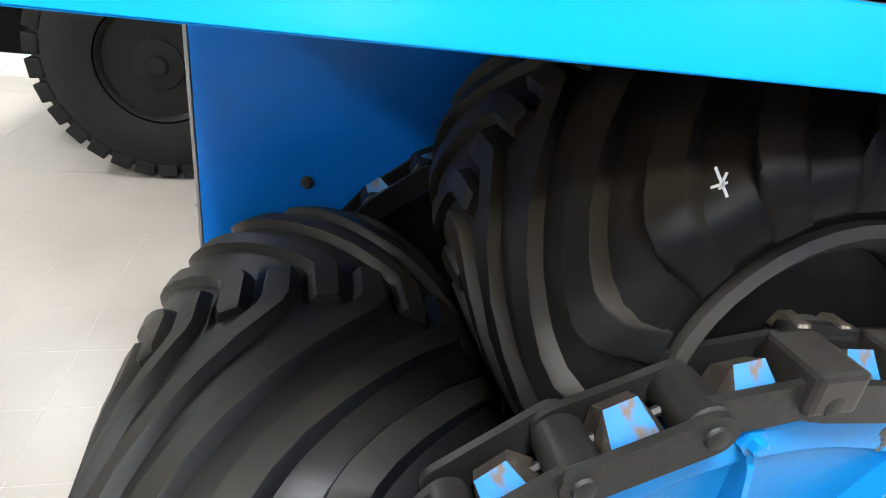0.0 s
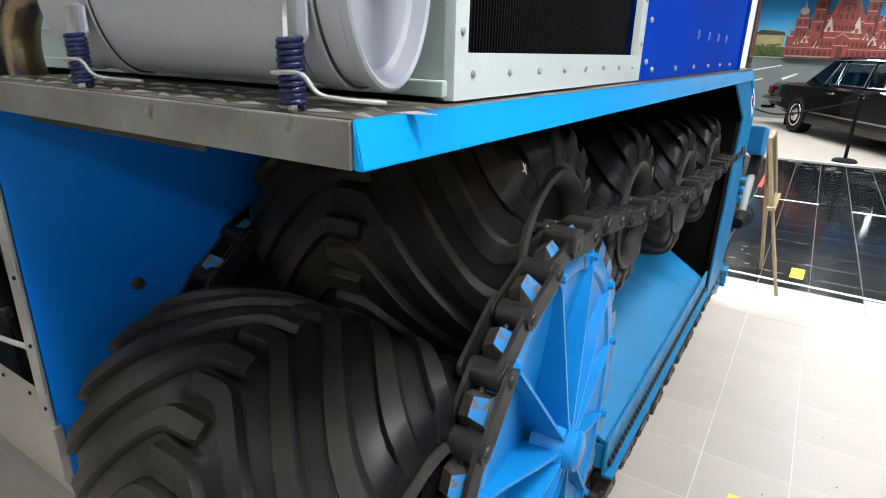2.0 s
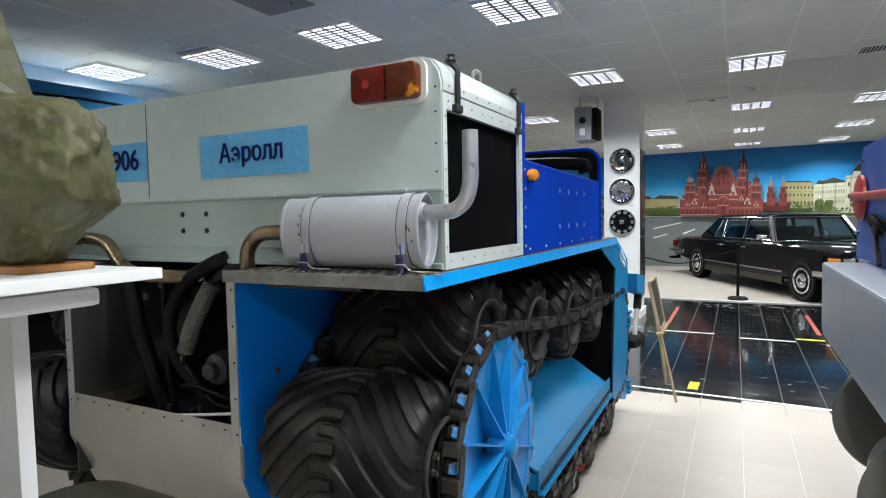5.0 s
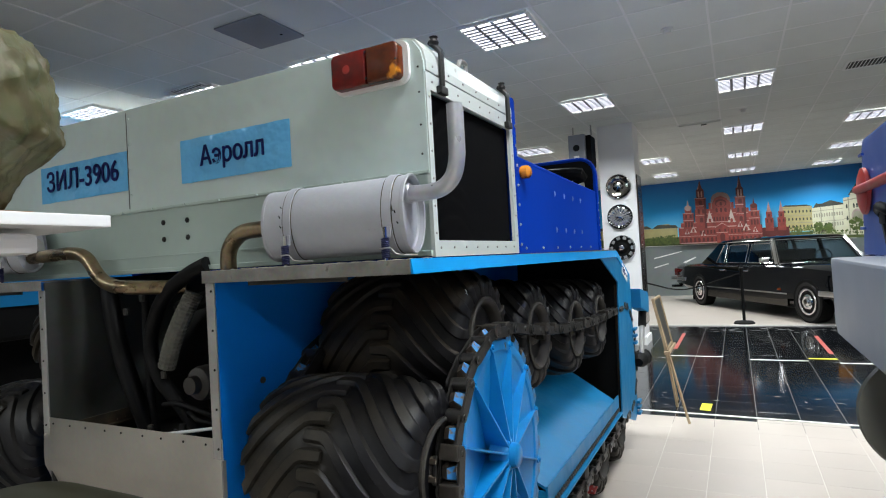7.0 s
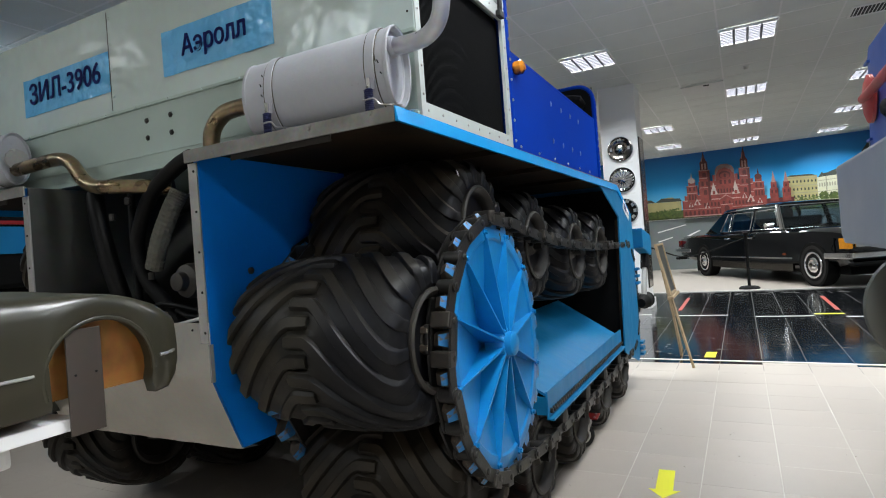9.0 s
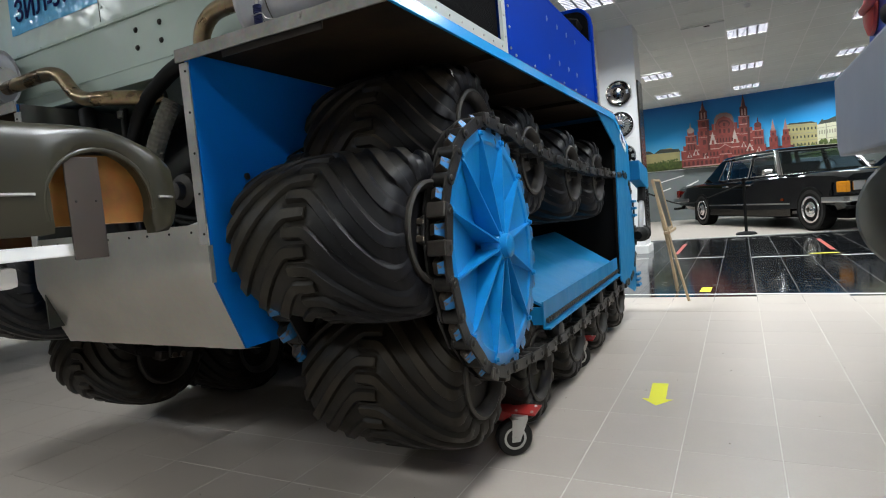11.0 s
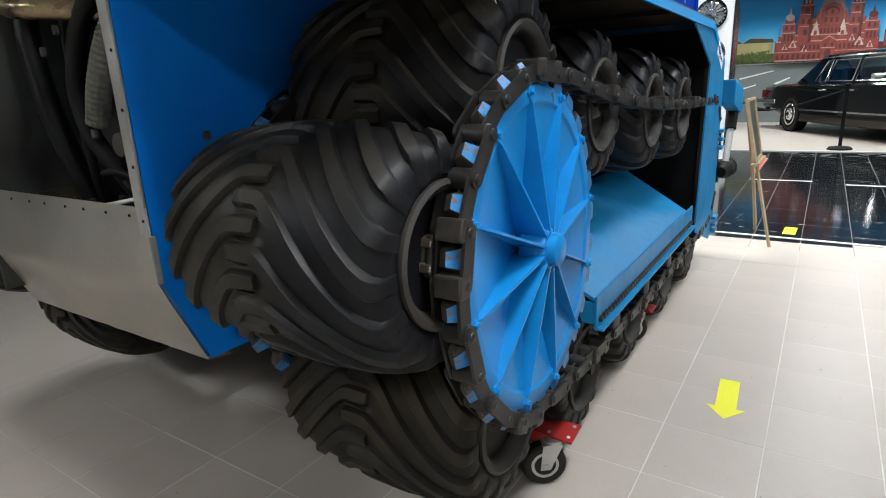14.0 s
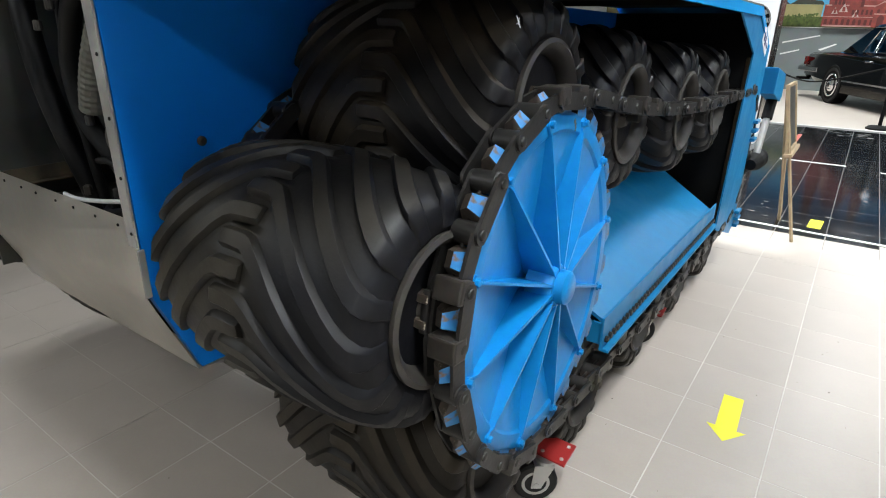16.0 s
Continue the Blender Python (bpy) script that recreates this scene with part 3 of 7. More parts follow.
# decks over the tracks
def deck(s):
    b = BM()
    bx(b, s, XP, -0.014, YR + 0.003, 2.1, DZ1 - 0.006, DZ1)
    part("deck_sheet", b, (M_DECK,), veh, "worn aluminium deck sheet")
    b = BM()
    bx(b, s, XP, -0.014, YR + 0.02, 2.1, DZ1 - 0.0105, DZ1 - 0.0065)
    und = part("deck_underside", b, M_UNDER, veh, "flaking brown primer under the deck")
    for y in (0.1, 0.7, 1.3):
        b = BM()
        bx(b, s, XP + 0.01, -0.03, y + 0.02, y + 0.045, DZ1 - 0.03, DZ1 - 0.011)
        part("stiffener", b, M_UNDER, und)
    b = BM()
    bx(b, s, XP - 0.036, -0.0145, YR - 0.008, YR - 0.002, DZ0, DZ1, bevel=0.0015)
    part("deck_rear_edge", b, M_EDGE, veh, "dull aluminium rear edge of the deck")
    b = BM()
    bx(b, s, XP + 0.13, -0.22, YR + 0.014, YR + 0.018, DZ0 - 0.012, DZ0 + 0.025, bevel=0.001)
    part("deck_flap", b, M_RIM, veh, "dull grey strip behind the deck edge")
    b = BM()
    pr = [(YR - 0.006, DZ0), (2.08, DZ0 - 0.012), (2.57, 1.20), (2.57, 1.245), (2.12, DZ1 - 0.008), (YR - 0.006, DZ1 + 0.001)]
    prism(b, pr, "x", side_x(-0.014, s), side_x(-0.004, s))
    for v in b.verts:
        if abs(v.co.x - side_x(-0.004, s)) < 1e-4 and (v.co.z > DZ1 - 0.02 or v.co.z > 1.2 and v.co.y > 2.5):
            v.co.x = side_x(-0.0125, s)
    bmesh.ops.bevel(b, geom=list(b.edges), offset=0.0012, segments=2, affect="EDGES")
    part("deck_side_edge", b, M_BLUEG, veh, "glossy sky-blue side edge of the deck")
    # raised diamonds of the tread plate
    if s > 0:
        b = BM()
        for i in range(15):
            for j in range(3):
                x, y = XP + 0.06 + i * 0.044 + (j % 2) * 0.022, YR + 0.025 + j * 0.04
                sg = 1 if (i + j) % 2 else -1
                v = [b.verts.new((x + dx, y + sg * dx * 0.35 + dy, DZ1 + dz)) for dx, dy, dz in ((-0.019, 0, 0.0004), (0, -0.006, 0.0004), (0.019, 0, 0.0004), (0, 0.006, 0.0004), (0, 0, 0.0028))]
                for q in ((0, 1, 4), (1, 2, 4), (2, 3, 4), (3, 0, 4)):
                    b.faces.new([v[w] for w in q])
        tagged(part("tread_plate", b, M_SKID, veh), "raised diamond pattern of the tread plate", kind="stuff")


deck(1), deck(-1)


# nose of the track box
def nose(s):
    b = BM()
    prism(b, [(1.98, 0.36), (2.46, 0.21), (2.57, 0.25), (2.57, 1.18), (2.53, 1.235), (2.08, DZ0 - 0.014), (1.60, DZ0 - 0.006), (2.09, 1.22)], "x", side_x(-0.020, s), side_x(-0.012, s))
    post = part("nose_side", b, M_MUD, veh, "sky-blue post plate at the nose of the track box")
    b = BM()
    prism(b, [(2.575, 1.178), (2.585, 1.182), (2.10, DZ1 - 0.001), (2.09, DZ1 - 0.012)], "x", side_x(-0.016, s), side_x(XP, s))
    part("nose_top", b, M_MUD, veh, "sloping sky-blue nose sheet")
    # Black sheet that puts the shade inside the nose into colour.
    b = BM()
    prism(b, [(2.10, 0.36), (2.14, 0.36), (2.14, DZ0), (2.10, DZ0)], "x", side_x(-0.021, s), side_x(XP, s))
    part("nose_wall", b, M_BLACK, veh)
    b = BM()
    bx(b, s, XP, -0.021, 2.53, 2.57, 0.25, 1.17)
    part("nose_front", b, M_MUD, veh)
    b = BM()
    tube(b, [(side_x(-0.03, s), 2.02, 0.42), (side_x(-0.03, s), 2.06, 0.8), (side_x(-0.03, s), 2.1, 1.2)], 0.012, 6, 4)
    part("worn_seal", b, M_UNDER, post, "frayed brown edge seal")
    b = BM()
    prism(b, [(2.575, 1.0), (2.93, 0.93), (2.98, 0.95), (2.98, 1.06), (2.94, 1.09), (2.575, 1.14)], "x", side_x(-0.02, s), side_x(0.055, s), bevel=0.006)
    part("front_bracket", b, M_MUD, veh, "sky-blue bracket block")
    for k, z in enumerate((0.74, 0.79, 0.84, 0.235, 0.275, 0.315)):
        b = BM()
        bx(b, s, -0.012, 0.014, 2.52, 2.61, z, z + 0.018, bevel=0.003)
        part("lug_block", b, M_MUD, post)
    b = BM()
    tube(b, [(side_x(0.02, s), 2.86, 0.95), (side_x(0.02, s), 2.80, 0.84)], 0.030, 10, 0)
    part("damper_boot", b, M_BLACK, veh)
    b = BM()
    tube(b, [(side_x(0.02, s), 2.80, 0.84), (side_x(0.015, s), 2.70, 0.62)], 0.020, 10, 0)
    part("front_strut", b, M_ALU, veh, "grey telescopic strut")
    b = BM()
    lathe(b, [(2.575, 0.03), (2.69, 0.055), (2.80, 0.055), (2.82, 0.062), (2.85, 0.058), (2.855, 0.03)], "y", (side_x(0.012, s), 0, 0.60), 16)
    part("front_knob", b, M_BLACK, veh, "black rubber buffer")


nose(1), nose(-1)


# sloping mud plate under the top run, with ribbed outer edge
def mud_plate(s):
    b = BM()
    v = [(-0.03, 0.42, 0.50), (-0.03, 1.90, 0.48), (-0.42, 1.98, 0.70), (-0.42, 0.42, 0.70)]
    w = [b.verts.new((side_x(x, s), y, z)) for x, y, z in v] + [b.verts.new((side_x(x, s), y, z - 0.012)) for x, y, z in v]
    for f in ((0, 1, 2, 3), (7, 6, 5, 4), (0, 4, 5, 1), (1, 5, 6, 2), (2, 6, 7, 3), (3, 7, 4, 0)):
        b.faces.new([w[i] for i in f])
    plate = part("mud_plate", b, M_MUD, veh, "sloping sky-blue plate over the lower track")
    b = BM()
    bx(b, s, -0.42, -0.41, 0.42, 1.98, 0.42, 0.686)
    bx(b, s, -0.028, -0.02, 0.40, 1.92, 0.405, 0.515, bevel=0.002)
    bx(b, s, -0.02, 0.002, 0.40, 1.92, 0.405, 0.413)
    bx(b, s, -0.40, -0.03, 0.41, 0.42, 0.42, 0.49)
    part("mud_plate_skirt", b, M_MUD, veh)
    me = mesh_of("rib", lathe(BM(), [(-0.004, 0.011), (0.004, 0.011), (0.006, 0.008)], "x", seg=8), M_CHAIN)
    for k in range(48):
        put("rib", me, plate, Matrix.Translation((side_x(-0.016, s), 0.43 + 0.031 * k, 0.435)))


mud_plate(1)


# hood
HY, HX, HZ = -0.412, -0.035, 2.045
RIDGE, HB, HBACK = 1.672, 1.452, 0.262
XHL = 2 * CX - HX
b = BM()
hp = [(HX, RIDGE), (HX, HZ - 0.075), (HX - 0.008, HZ - 0.04), (HX - 0.03, HZ - 0.01), (HX - 0.065, HZ), (XHL + 0.065, HZ + 0.015), (XHL + 0.03, HZ), (XHL + 0.008, HZ - 0.03), (XHL, HZ - 0.07), (XHL, RIDGE)]
prism(b, hp, "y", HY, HY + 0.012, bevel=0.0015)
hood = part("hood_rear_panel", b, M_GREY, veh, "grey-green painted rear panel of the hood")
SEAM = -1.306                                  # lapped joint of the two hood sheets
b = BM()
box(b, SEAM - 0.0016, SEAM + 0.0016, HY - 0.0012, HY + 0.002, RIDGE + 0.012, HZ - 0.004)
part("seam", b, M_INNER, veh, "dark line of a lapped sheet joint")
b = BM()
prism(b, [(min(p[0], HX - 0.034), p[1]) for p in (hp[0], hp[1], *hp[4:])], "y", HY + 0.0125, HBACK, bevel=0.004)
part("hood_top", b, M_GREY, veh, "grey-green painted hood box")
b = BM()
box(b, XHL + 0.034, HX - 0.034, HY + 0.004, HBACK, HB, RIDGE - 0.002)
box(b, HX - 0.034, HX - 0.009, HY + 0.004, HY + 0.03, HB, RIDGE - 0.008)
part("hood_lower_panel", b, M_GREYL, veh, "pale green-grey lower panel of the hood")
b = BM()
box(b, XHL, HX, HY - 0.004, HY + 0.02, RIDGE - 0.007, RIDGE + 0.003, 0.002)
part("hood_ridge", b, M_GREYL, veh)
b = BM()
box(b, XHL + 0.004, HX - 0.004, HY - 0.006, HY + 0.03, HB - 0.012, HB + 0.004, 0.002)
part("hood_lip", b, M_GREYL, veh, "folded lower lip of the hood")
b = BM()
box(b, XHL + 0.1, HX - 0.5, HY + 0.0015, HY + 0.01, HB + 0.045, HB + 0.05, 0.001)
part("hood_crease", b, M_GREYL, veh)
for x in (-1.003, -1.128):
    for z in (1.557, 1.617):
        put("bolt", bolt_dark, veh, Matrix.Translation((x, HY + 0.004, z)) @ Matrix.Scale(1.35, 4))
for k in range(13):
    put("rivet", rivet_p, hood, Matrix.Translation((HX - 0.12 - 0.17 * k, HY - 0.004, RIDGE - 0.002)))
for k in range(4):
    put("rivet", rivet_p, hood, Matrix.Translation((SEAM + 0.014, HY - 0.001, RIDGE + 0.06 + 0.095 * k)))
for z in (1.72, 1.80, 1.89, 1.96):
    put("rivet", rivet, hood, Matrix.Translation((HX - 0.018, HY, z)) @ Matrix.Scale(0.6, 4))


# radiator side of the hood
b = BM()
Y0, Y1, Z0, Z1 = HY + 0.002, HBACK, HB - 0.015, 1.945
g0, g1, h0, h1 = -0.385, 0.228, 1.482, 1.898
for a in ((Y0, g0, Z0, Z1), (g1, Y1, Z0, Z1), (g0, g1, Z0, h0), (g0, g1, h1, Z1)):
    box(b, HX - 0.008, HX + 0.004, *a)
part("radiator_frame", b, M_FRAME, veh, "grey riveted radiator frame")
b = BM()
box(b, HX - 0.03, HX - 0.022, g0, g1, h0, h1)
core = part("radiator_core", b, M_MESH, veh, "black radiator core behind mesh")
b = BM()
for k in range(64):
    z = h0 + (h1 - h0) * (k + 0.5) / 64
    box(b, HX - 0.021, HX - 0.0185, g0, g1, z - 0.0007, z + 0.0007)
for k in range(90):
    y = g0 + (g1 - g0) * (k + 0.5) / 90
    box(b, HX - 0.0184, HX - 0.016, y - 0.0007, y + 0.0007, h0, h1)
part("radiator_mesh", b, M_MESH, veh, "fine black radiator mesh")
for k in range(8):
    for z in (h0 - 0.02, h1 + 0.024):
        put("rivet", rivet_r, veh, Matrix.Translation((HX + 0.004, g0 + 0.01 + 0.083 * k, z)) @ R_OUT @ Matrix.Scale(0.65, 4))
for k in range(6):
    for y in (g0 - 0.012, g1 + 0.017):
        put("rivet", rivet_r, veh, Matrix.Translation((HX + 0.004, y, h0 + 0.02 + 0.075 * k)) @ R_OUT @ Matrix.Scale(0.65, 4))
# lid over the radiator, with seam, straps and loop handle
b = BM()
prism(b, [(HX - 0.012, 1.949), (HX + 0.005, 1.949), (HX + 0.005, HZ - 0.07), (HX - 0.003, HZ - 0.035), (HX - 0.026, HZ - 0.004), (HX - 0.065, HZ + 0.007), (HX - 0.13, HZ + 0.008), (HX - 0.13, HZ + 0.001)], "y", Y0 + 0.004, Y1, bevel=0.002)
part("lid_edge", b, M_FRAME, veh, "rounded riveted lid edge")
for k in range(7):
    put("rivet", rivet_r, veh, Matrix.Translation((HX + 0.005, -0.37 + 0.1 * k, 1.966)) @ R_OUT @ Matrix.Scale(0.65, 4))
for y in (-0.33, 0.20):
    b = BM()
    tube(b, [(HX - 0.02, y, HZ + 0.008), (HX + 0.012, y, HZ - 0.025), (HX + 0.014, y, 1.99), (HX + 0.014, y, 1.93), (HX + 0.012, y, 1.905)], 0.0085, 8, 5)
    st = part("hood_strap", b, M_RUBSTRAP, veh, "black rubber hood strap")
    b = BM()
    lathe(b, [(0, 0.012), (0.008, 0.015), (0.018, 0.009), (0.024, 0.013)], "z", (HX - 0.006, y, HZ - 0.004), 10)
    part("strap_knob", b, M_RUBSTRAP, st)
    b = BM()
    box(b, HX + 0.004, HX + 0.022, y - 0.022, y + 0.022, 1.895, 1.918, 0.004)
    part("strap_hook", b, M_RUBSTRAP, st)
b = BM()
tube(b, [(HX - 0.05, -0.08, HZ + 0.004), (HX - 0.045, -0.075, HZ + 0.03), (HX - 0.045, -0.03, HZ + 0.034), (HX - 0.05, -0.02, HZ + 0.004)], 0.008, 8, 5)
part("lid_handle", b, M_ALU, veh)


# sign plates on the hood
def sign(x0, x1, z0, z1, words, size, wide):
    b = BM()
    nx = 10
    vs = []
    for i in range(nx + 1):
        x = x0 + (x1 - x0) * i / nx
        wob = 0.0009 * math.sin(i * 2.1 + x0 * 7)
        vs.append([b.verts.new((x, HY - 0.0035 + dy + wob, z + 0.0008 * math.sin(3.7 * i + z * 40))) for dy, z in ((0, z0), (0, z1), (0.0012, z1), (0.0012, z0))])
    for i in range(nx):
        for k in range(4):
            b.faces.new((vs[i][k], vs[i + 1][k], vs[i + 1][(k + 1) % 4], vs[i][(k + 1) % 4]))
    b.faces.new(vs[0]); b.faces.new(vs[-1][::-1])
    pl = part("sign_plate", b, M_SIGN, veh, "light-blue sign sheet with navy lettering " + words)
    me = text_mesh("lettering", words, size, M_INK, 0.0004, wide, 0.0)
    bold = BM()
    for dx, dz, dy in ((-0.0018, 0.0, 0.0), (0.0018, 0.0, 0.0002), (0.0, 0.0014, 0.0004), (0.0, -0.0014, 0.0006), (-0.0015, 0.001, 0.0008), (0.0015, -0.001, 0.001)):
        n0 = len(bold.verts)
        bold.from_mesh(me)
        bold.verts.ensure_lookup_table()
        bmesh.ops.translate(bold, verts=bold.verts[n0:], vec=(dx, dz, dy))
    bold.to_mesh(me)
    bold.free()
    put("lettering", me, pl, Matrix.Translation(((x0 + x1) / 2 - 0.002, HY - 0.0066, (z0 + z1) / 2 + 0.004)) @ Matrix.Rotation(radians(90), 4, "X"), "navy letters")


sign(-1.012, -0.515, 1.743, 1.893, "Аэролл", 0.093, 0.89)
sign(-1.868, -1.308, 1.752, 1.90, "ЗИЛ-3906", 0.110, 0.98)

# tail lamp
b = BM()
box(b, -0.325, -0.075, HY - 0.012, HY - 0.0005, 1.918, 2.042)
bmesh.ops.bevel(b, geom=[e for e in b.edges if abs(e.verts[0].co.y - e.verts[1].co.y) > 0.005], offset=0.03, segments=5, affect="EDGES", profile=0.5)
tail = part("tail_lamp", b, M_WALL, veh, "red and amber tail lamp on a pale pad")
for nm, x0, x1, m in (("red_lens", -0.318, -0.198, M_RED), ("amber_lens", -0.196, -0.092, M_AMBER)):
    b = BM()
    box(b, x0, x1, HY - 0.042, HY - 0.012, 1.93, 2.032)
    far = x0 if nm == "red_lens" else x1
    bmesh.ops.bevel(b, geom=[e for e in b.edges if abs(e.verts[0].co.y - e.verts[1].co.y) > 0.02 and abs(e.verts[0].co.x - far) < 1e-4], offset=0.018, segments=6, affect="EDGES", profile=0.5)
    bmesh.ops.bevel(b, geom=[e for e in b.edges if max(v.co.y for v in e.verts) < HY - 0.041], offset=0.008, segments=3, affect="EDGES", profile=0.5)
    part(nm, b, m, tail, nm.replace("_", " "), smooth=40)
for x, z in ((-0.197, 2.02), (-0.197, 1.945), (-0.311, 1.98), (-0.099, 1.98)):
    put("screw", rivet, tail, Matrix.Translation((x, HY - 0.040, z)) @ Matrix.Scale(0.7, 4))
b = BM()
lathe(b, [(HY - 0.043, 0.013), (HY - 0.044, 0.010), (HY - 0.0445, 0.003)], "y", (-0.262, 0, 1.982), 16)
part("reflector", b, M_REDP, tail, "round red reflector boss")


# mufflers
def muffler(s):
    y, z, r, flat = -0.490, 1.553 if s > 0 else 1.572, 0.103, 0.56
    e0, e1 = -0.525, -0.043

    def oval(b):
        """Flatten a turned shape to the muffler's oval section."""
        for v in b.verts:
            v.co.y = y + (v.co.y - y) * flat
        return b

    b = BM()
    pr = [(e0 + 0.010, r * 0.90), (e0 + 0.004, r * 0.93), (e0, r * 0.965), (e0 + 0.001, r * 1.0), (e0 + 0.010, r * 1.008), (e0 + 0.013, r * 0.985), (e0 + 0.03, r * 0.985), (e0 + 0.2, r * 0.99), (e1 - 0.030, r * 0.985), (e1 - 0.014, r * 0.988), (e1 - 0.011, r * 1.012), (e1 - 0.002, r * 1.012), (e1, r * 0.985), (e1 - 0.002, r * 0.945), (e1 - 0.016, r * 0.90), (e1 - 0.020, r * 0.84), (e1 - 0.018, r * 0.4)]
    pr = [(side_x(d, s), q) for d, q in pr]
    mu = part("muffler", oval(lathe(b, pr, "x", (0, y, z), 56)), M_MUFF, veh, "silver-painted oval drum muffler", smooth=22)
    for x in (e0 + 0.098, e0 + 0.430):
        b = BM()
        x = side_x(x, s)
        lathe(b, [(x - 0.014, r + 0.0008), (x - 0.013, r + 0.003), (x + 0.013, r + 0.003), (x + 0.014, r + 0.0008)], "x", (0, y, z), 48)
        st = part("strap", oval(b), M_MUFF, mu, smooth=35)
        # Thin dark rings paint the shadow lines at the strap edges.
        b = BM()
        for o in (-0.0155, 0.0155):
            lathe(b, [(x + o - 0.0012, r + 0.0006), (x + o + 0.0012, r + 0.0006)], "x", (0, y, z), 48)
        part("strap_grime", oval(b), M_RUSTY, st, "dark painted shadow lines along the strap edges", smooth=35)
        b = BM()
        prism(b, [(x - 0.004, z - 0.030), (x + 0.013, z - 0.034), (x + 0.013, z - 0.060), (x + 0.004, z - 0.072), (x - 0.004, z - 0.072)], "y", y - r * flat - 0.0045, y - r * flat - 0.0015)
        part("strap_lug", b, M_MUFF, st)
        yf = y - r * flat - 0.010
        b = BM()
        hel = [(x + 0.0095 * math.cos(k * 0.6), yf + 0.0095 * math.sin(k * 0.6), DZ1 + 0.003 + 0.00046 * k) for k in range(120)]
        tube(b, hel, 0.0023, 6, 0)
        sb = part("spring_bolt", b, M_SPRING, mu, "blue coil spring on a bright rod")
        b = BM()
        tube(b, [(x, yf, DZ1), (x, yf, DZ1 + 0.055), (x, yf + 0.001, DZ1 + 0.085)], 0.0058, 8, 4)
        part("rod", b, M_CHROME, sb)
        b = BM()
        sg = 1 if s > 0 else -1
        tube(b, [(x - 0.012 * sg, yf - 0.010, DZ1 + 0.030), (x + 0.02 * sg, yf - 0.009, DZ1 + 0.030), (x + 0.032 * sg, yf - 0.004, DZ1 + 0.016), (x + 0.05 * sg, yf + 0.004, DZ1 + 0.012), (x + 0.08 * sg, yf + 0.022, DZ1 + 0.010)], 0.0020, 6, 4)
        part("strap_end", b, M_ALU, sb)
    for dx, da, ln in ((0.072, 12, 0.010), (0.075, -4, 0.008), (0.075, 28, 0.006), (0.448, 8, 0.022), (0.456, 2, 0.010), (0.462, -14, 0.006)):
        b = BM()
        a = radians(180 - da)
        xx = side_x(e0 + dx, s)
        tube(b, [(xx + k * 0.002, y + flat * (r + 0.0004) * math.cos(a + k * ln * 4), z + (r + 0.0004) * math.sin(a + k * ln * 4)) for k in (-1, 0, 1)], 0.0016, 5, 0)
        part("weld_scar", b, M_RUSTY if ln > 0.02 else M_BLACK, mu, "dark scar in the silver paint")
    b = BM()
    x0 = side_x(e1 - 0.03, s)
    q = [(x0, y, z + 0.052), (side_x(-0.005, s), y, z + 0.050), (side_x(0.040, s), y, z + 0.056), (side_x(0.072, s), y, z + 0.082), (side_x(0.086, s), y, z + 0.125), (side_x(0.088, s), y, z + 0.18), (side_x(0.088, s), y, z + 0.262)]
    tube(b, q, 0.0212, 20, 8, cap=False)
    tube(b, q, 0.0188, 20, 8, cap=False)
    part("tail_pipe", b, M_PIPE, mu, "silver upturned tail pipe", smooth=50)
    b = BM()
    lathe(b, [(side_x(e1 - 0.018, s), 0.027), (side_x(e1 - 0.010, s), 0.026), (side_x(e1 - 0.006, s), 0.0225)], "x", (0, y, z + 0.052), 18)
    part("pipe_collar", b, M_MUFF, mu, smooth=40)
    b = BM()
    xi = side_x(e0, s)
    dx = -1 if s > 0 else 1
    lathe(b, [(xi + dx * 0.0, 0.028), (xi + dx * 0.003, 0.042), (xi + dx * 0.012, 0.042), (xi + dx * 0.013, 0.028)], "x", (0, y, z - 0.005), 12)
    fl = part("pipe_flange", b, M_ALU, mu)
    for dz in (-0.036, 0.036):
        b = BM()
        lathe(b, [(xi - 0.016, 0.006), (xi + 0.016, 0.006)], "x", (0, y - 0.012, z - 0.005 + dz), 6)
        part("flange_bolt", b, M_ZINC, fl)
    b = BM()
    if s > 0:
        q = [(xi, y, z - 0.005), (xi - 0.07, y, z - 0.002), (-0.665, y, z - 0.010), (-0.715, y, z - 0.053), (-0.728, y + 0.005, z - 0.12), (-0.745, y + 0.04, z - 0.2), (-0.80, y + 0.15, z - 0.26)]
    else:
        q = [(xi, y, z - 0.045), (xi + 0.14, y, z - 0.042), (xi + 0.28, y, z - 0.042), (xi + 0.36, y, z - 0.065), (xi + 0.43, y, z - 0.135), (xi + 0.50, y, z - 0.168), (xi + 0.60, y + 0.01, z - 0.180), (xi + 0.75, y + 0.12, z - 0.19)]
    tube(b, q, 0.025, 16, 8)
    part("exhaust_pipe", b, M_BROWNPIPE, veh, "heat-browned bent exhaust pipe", smooth=50)


muffler(1), muffler(-1)

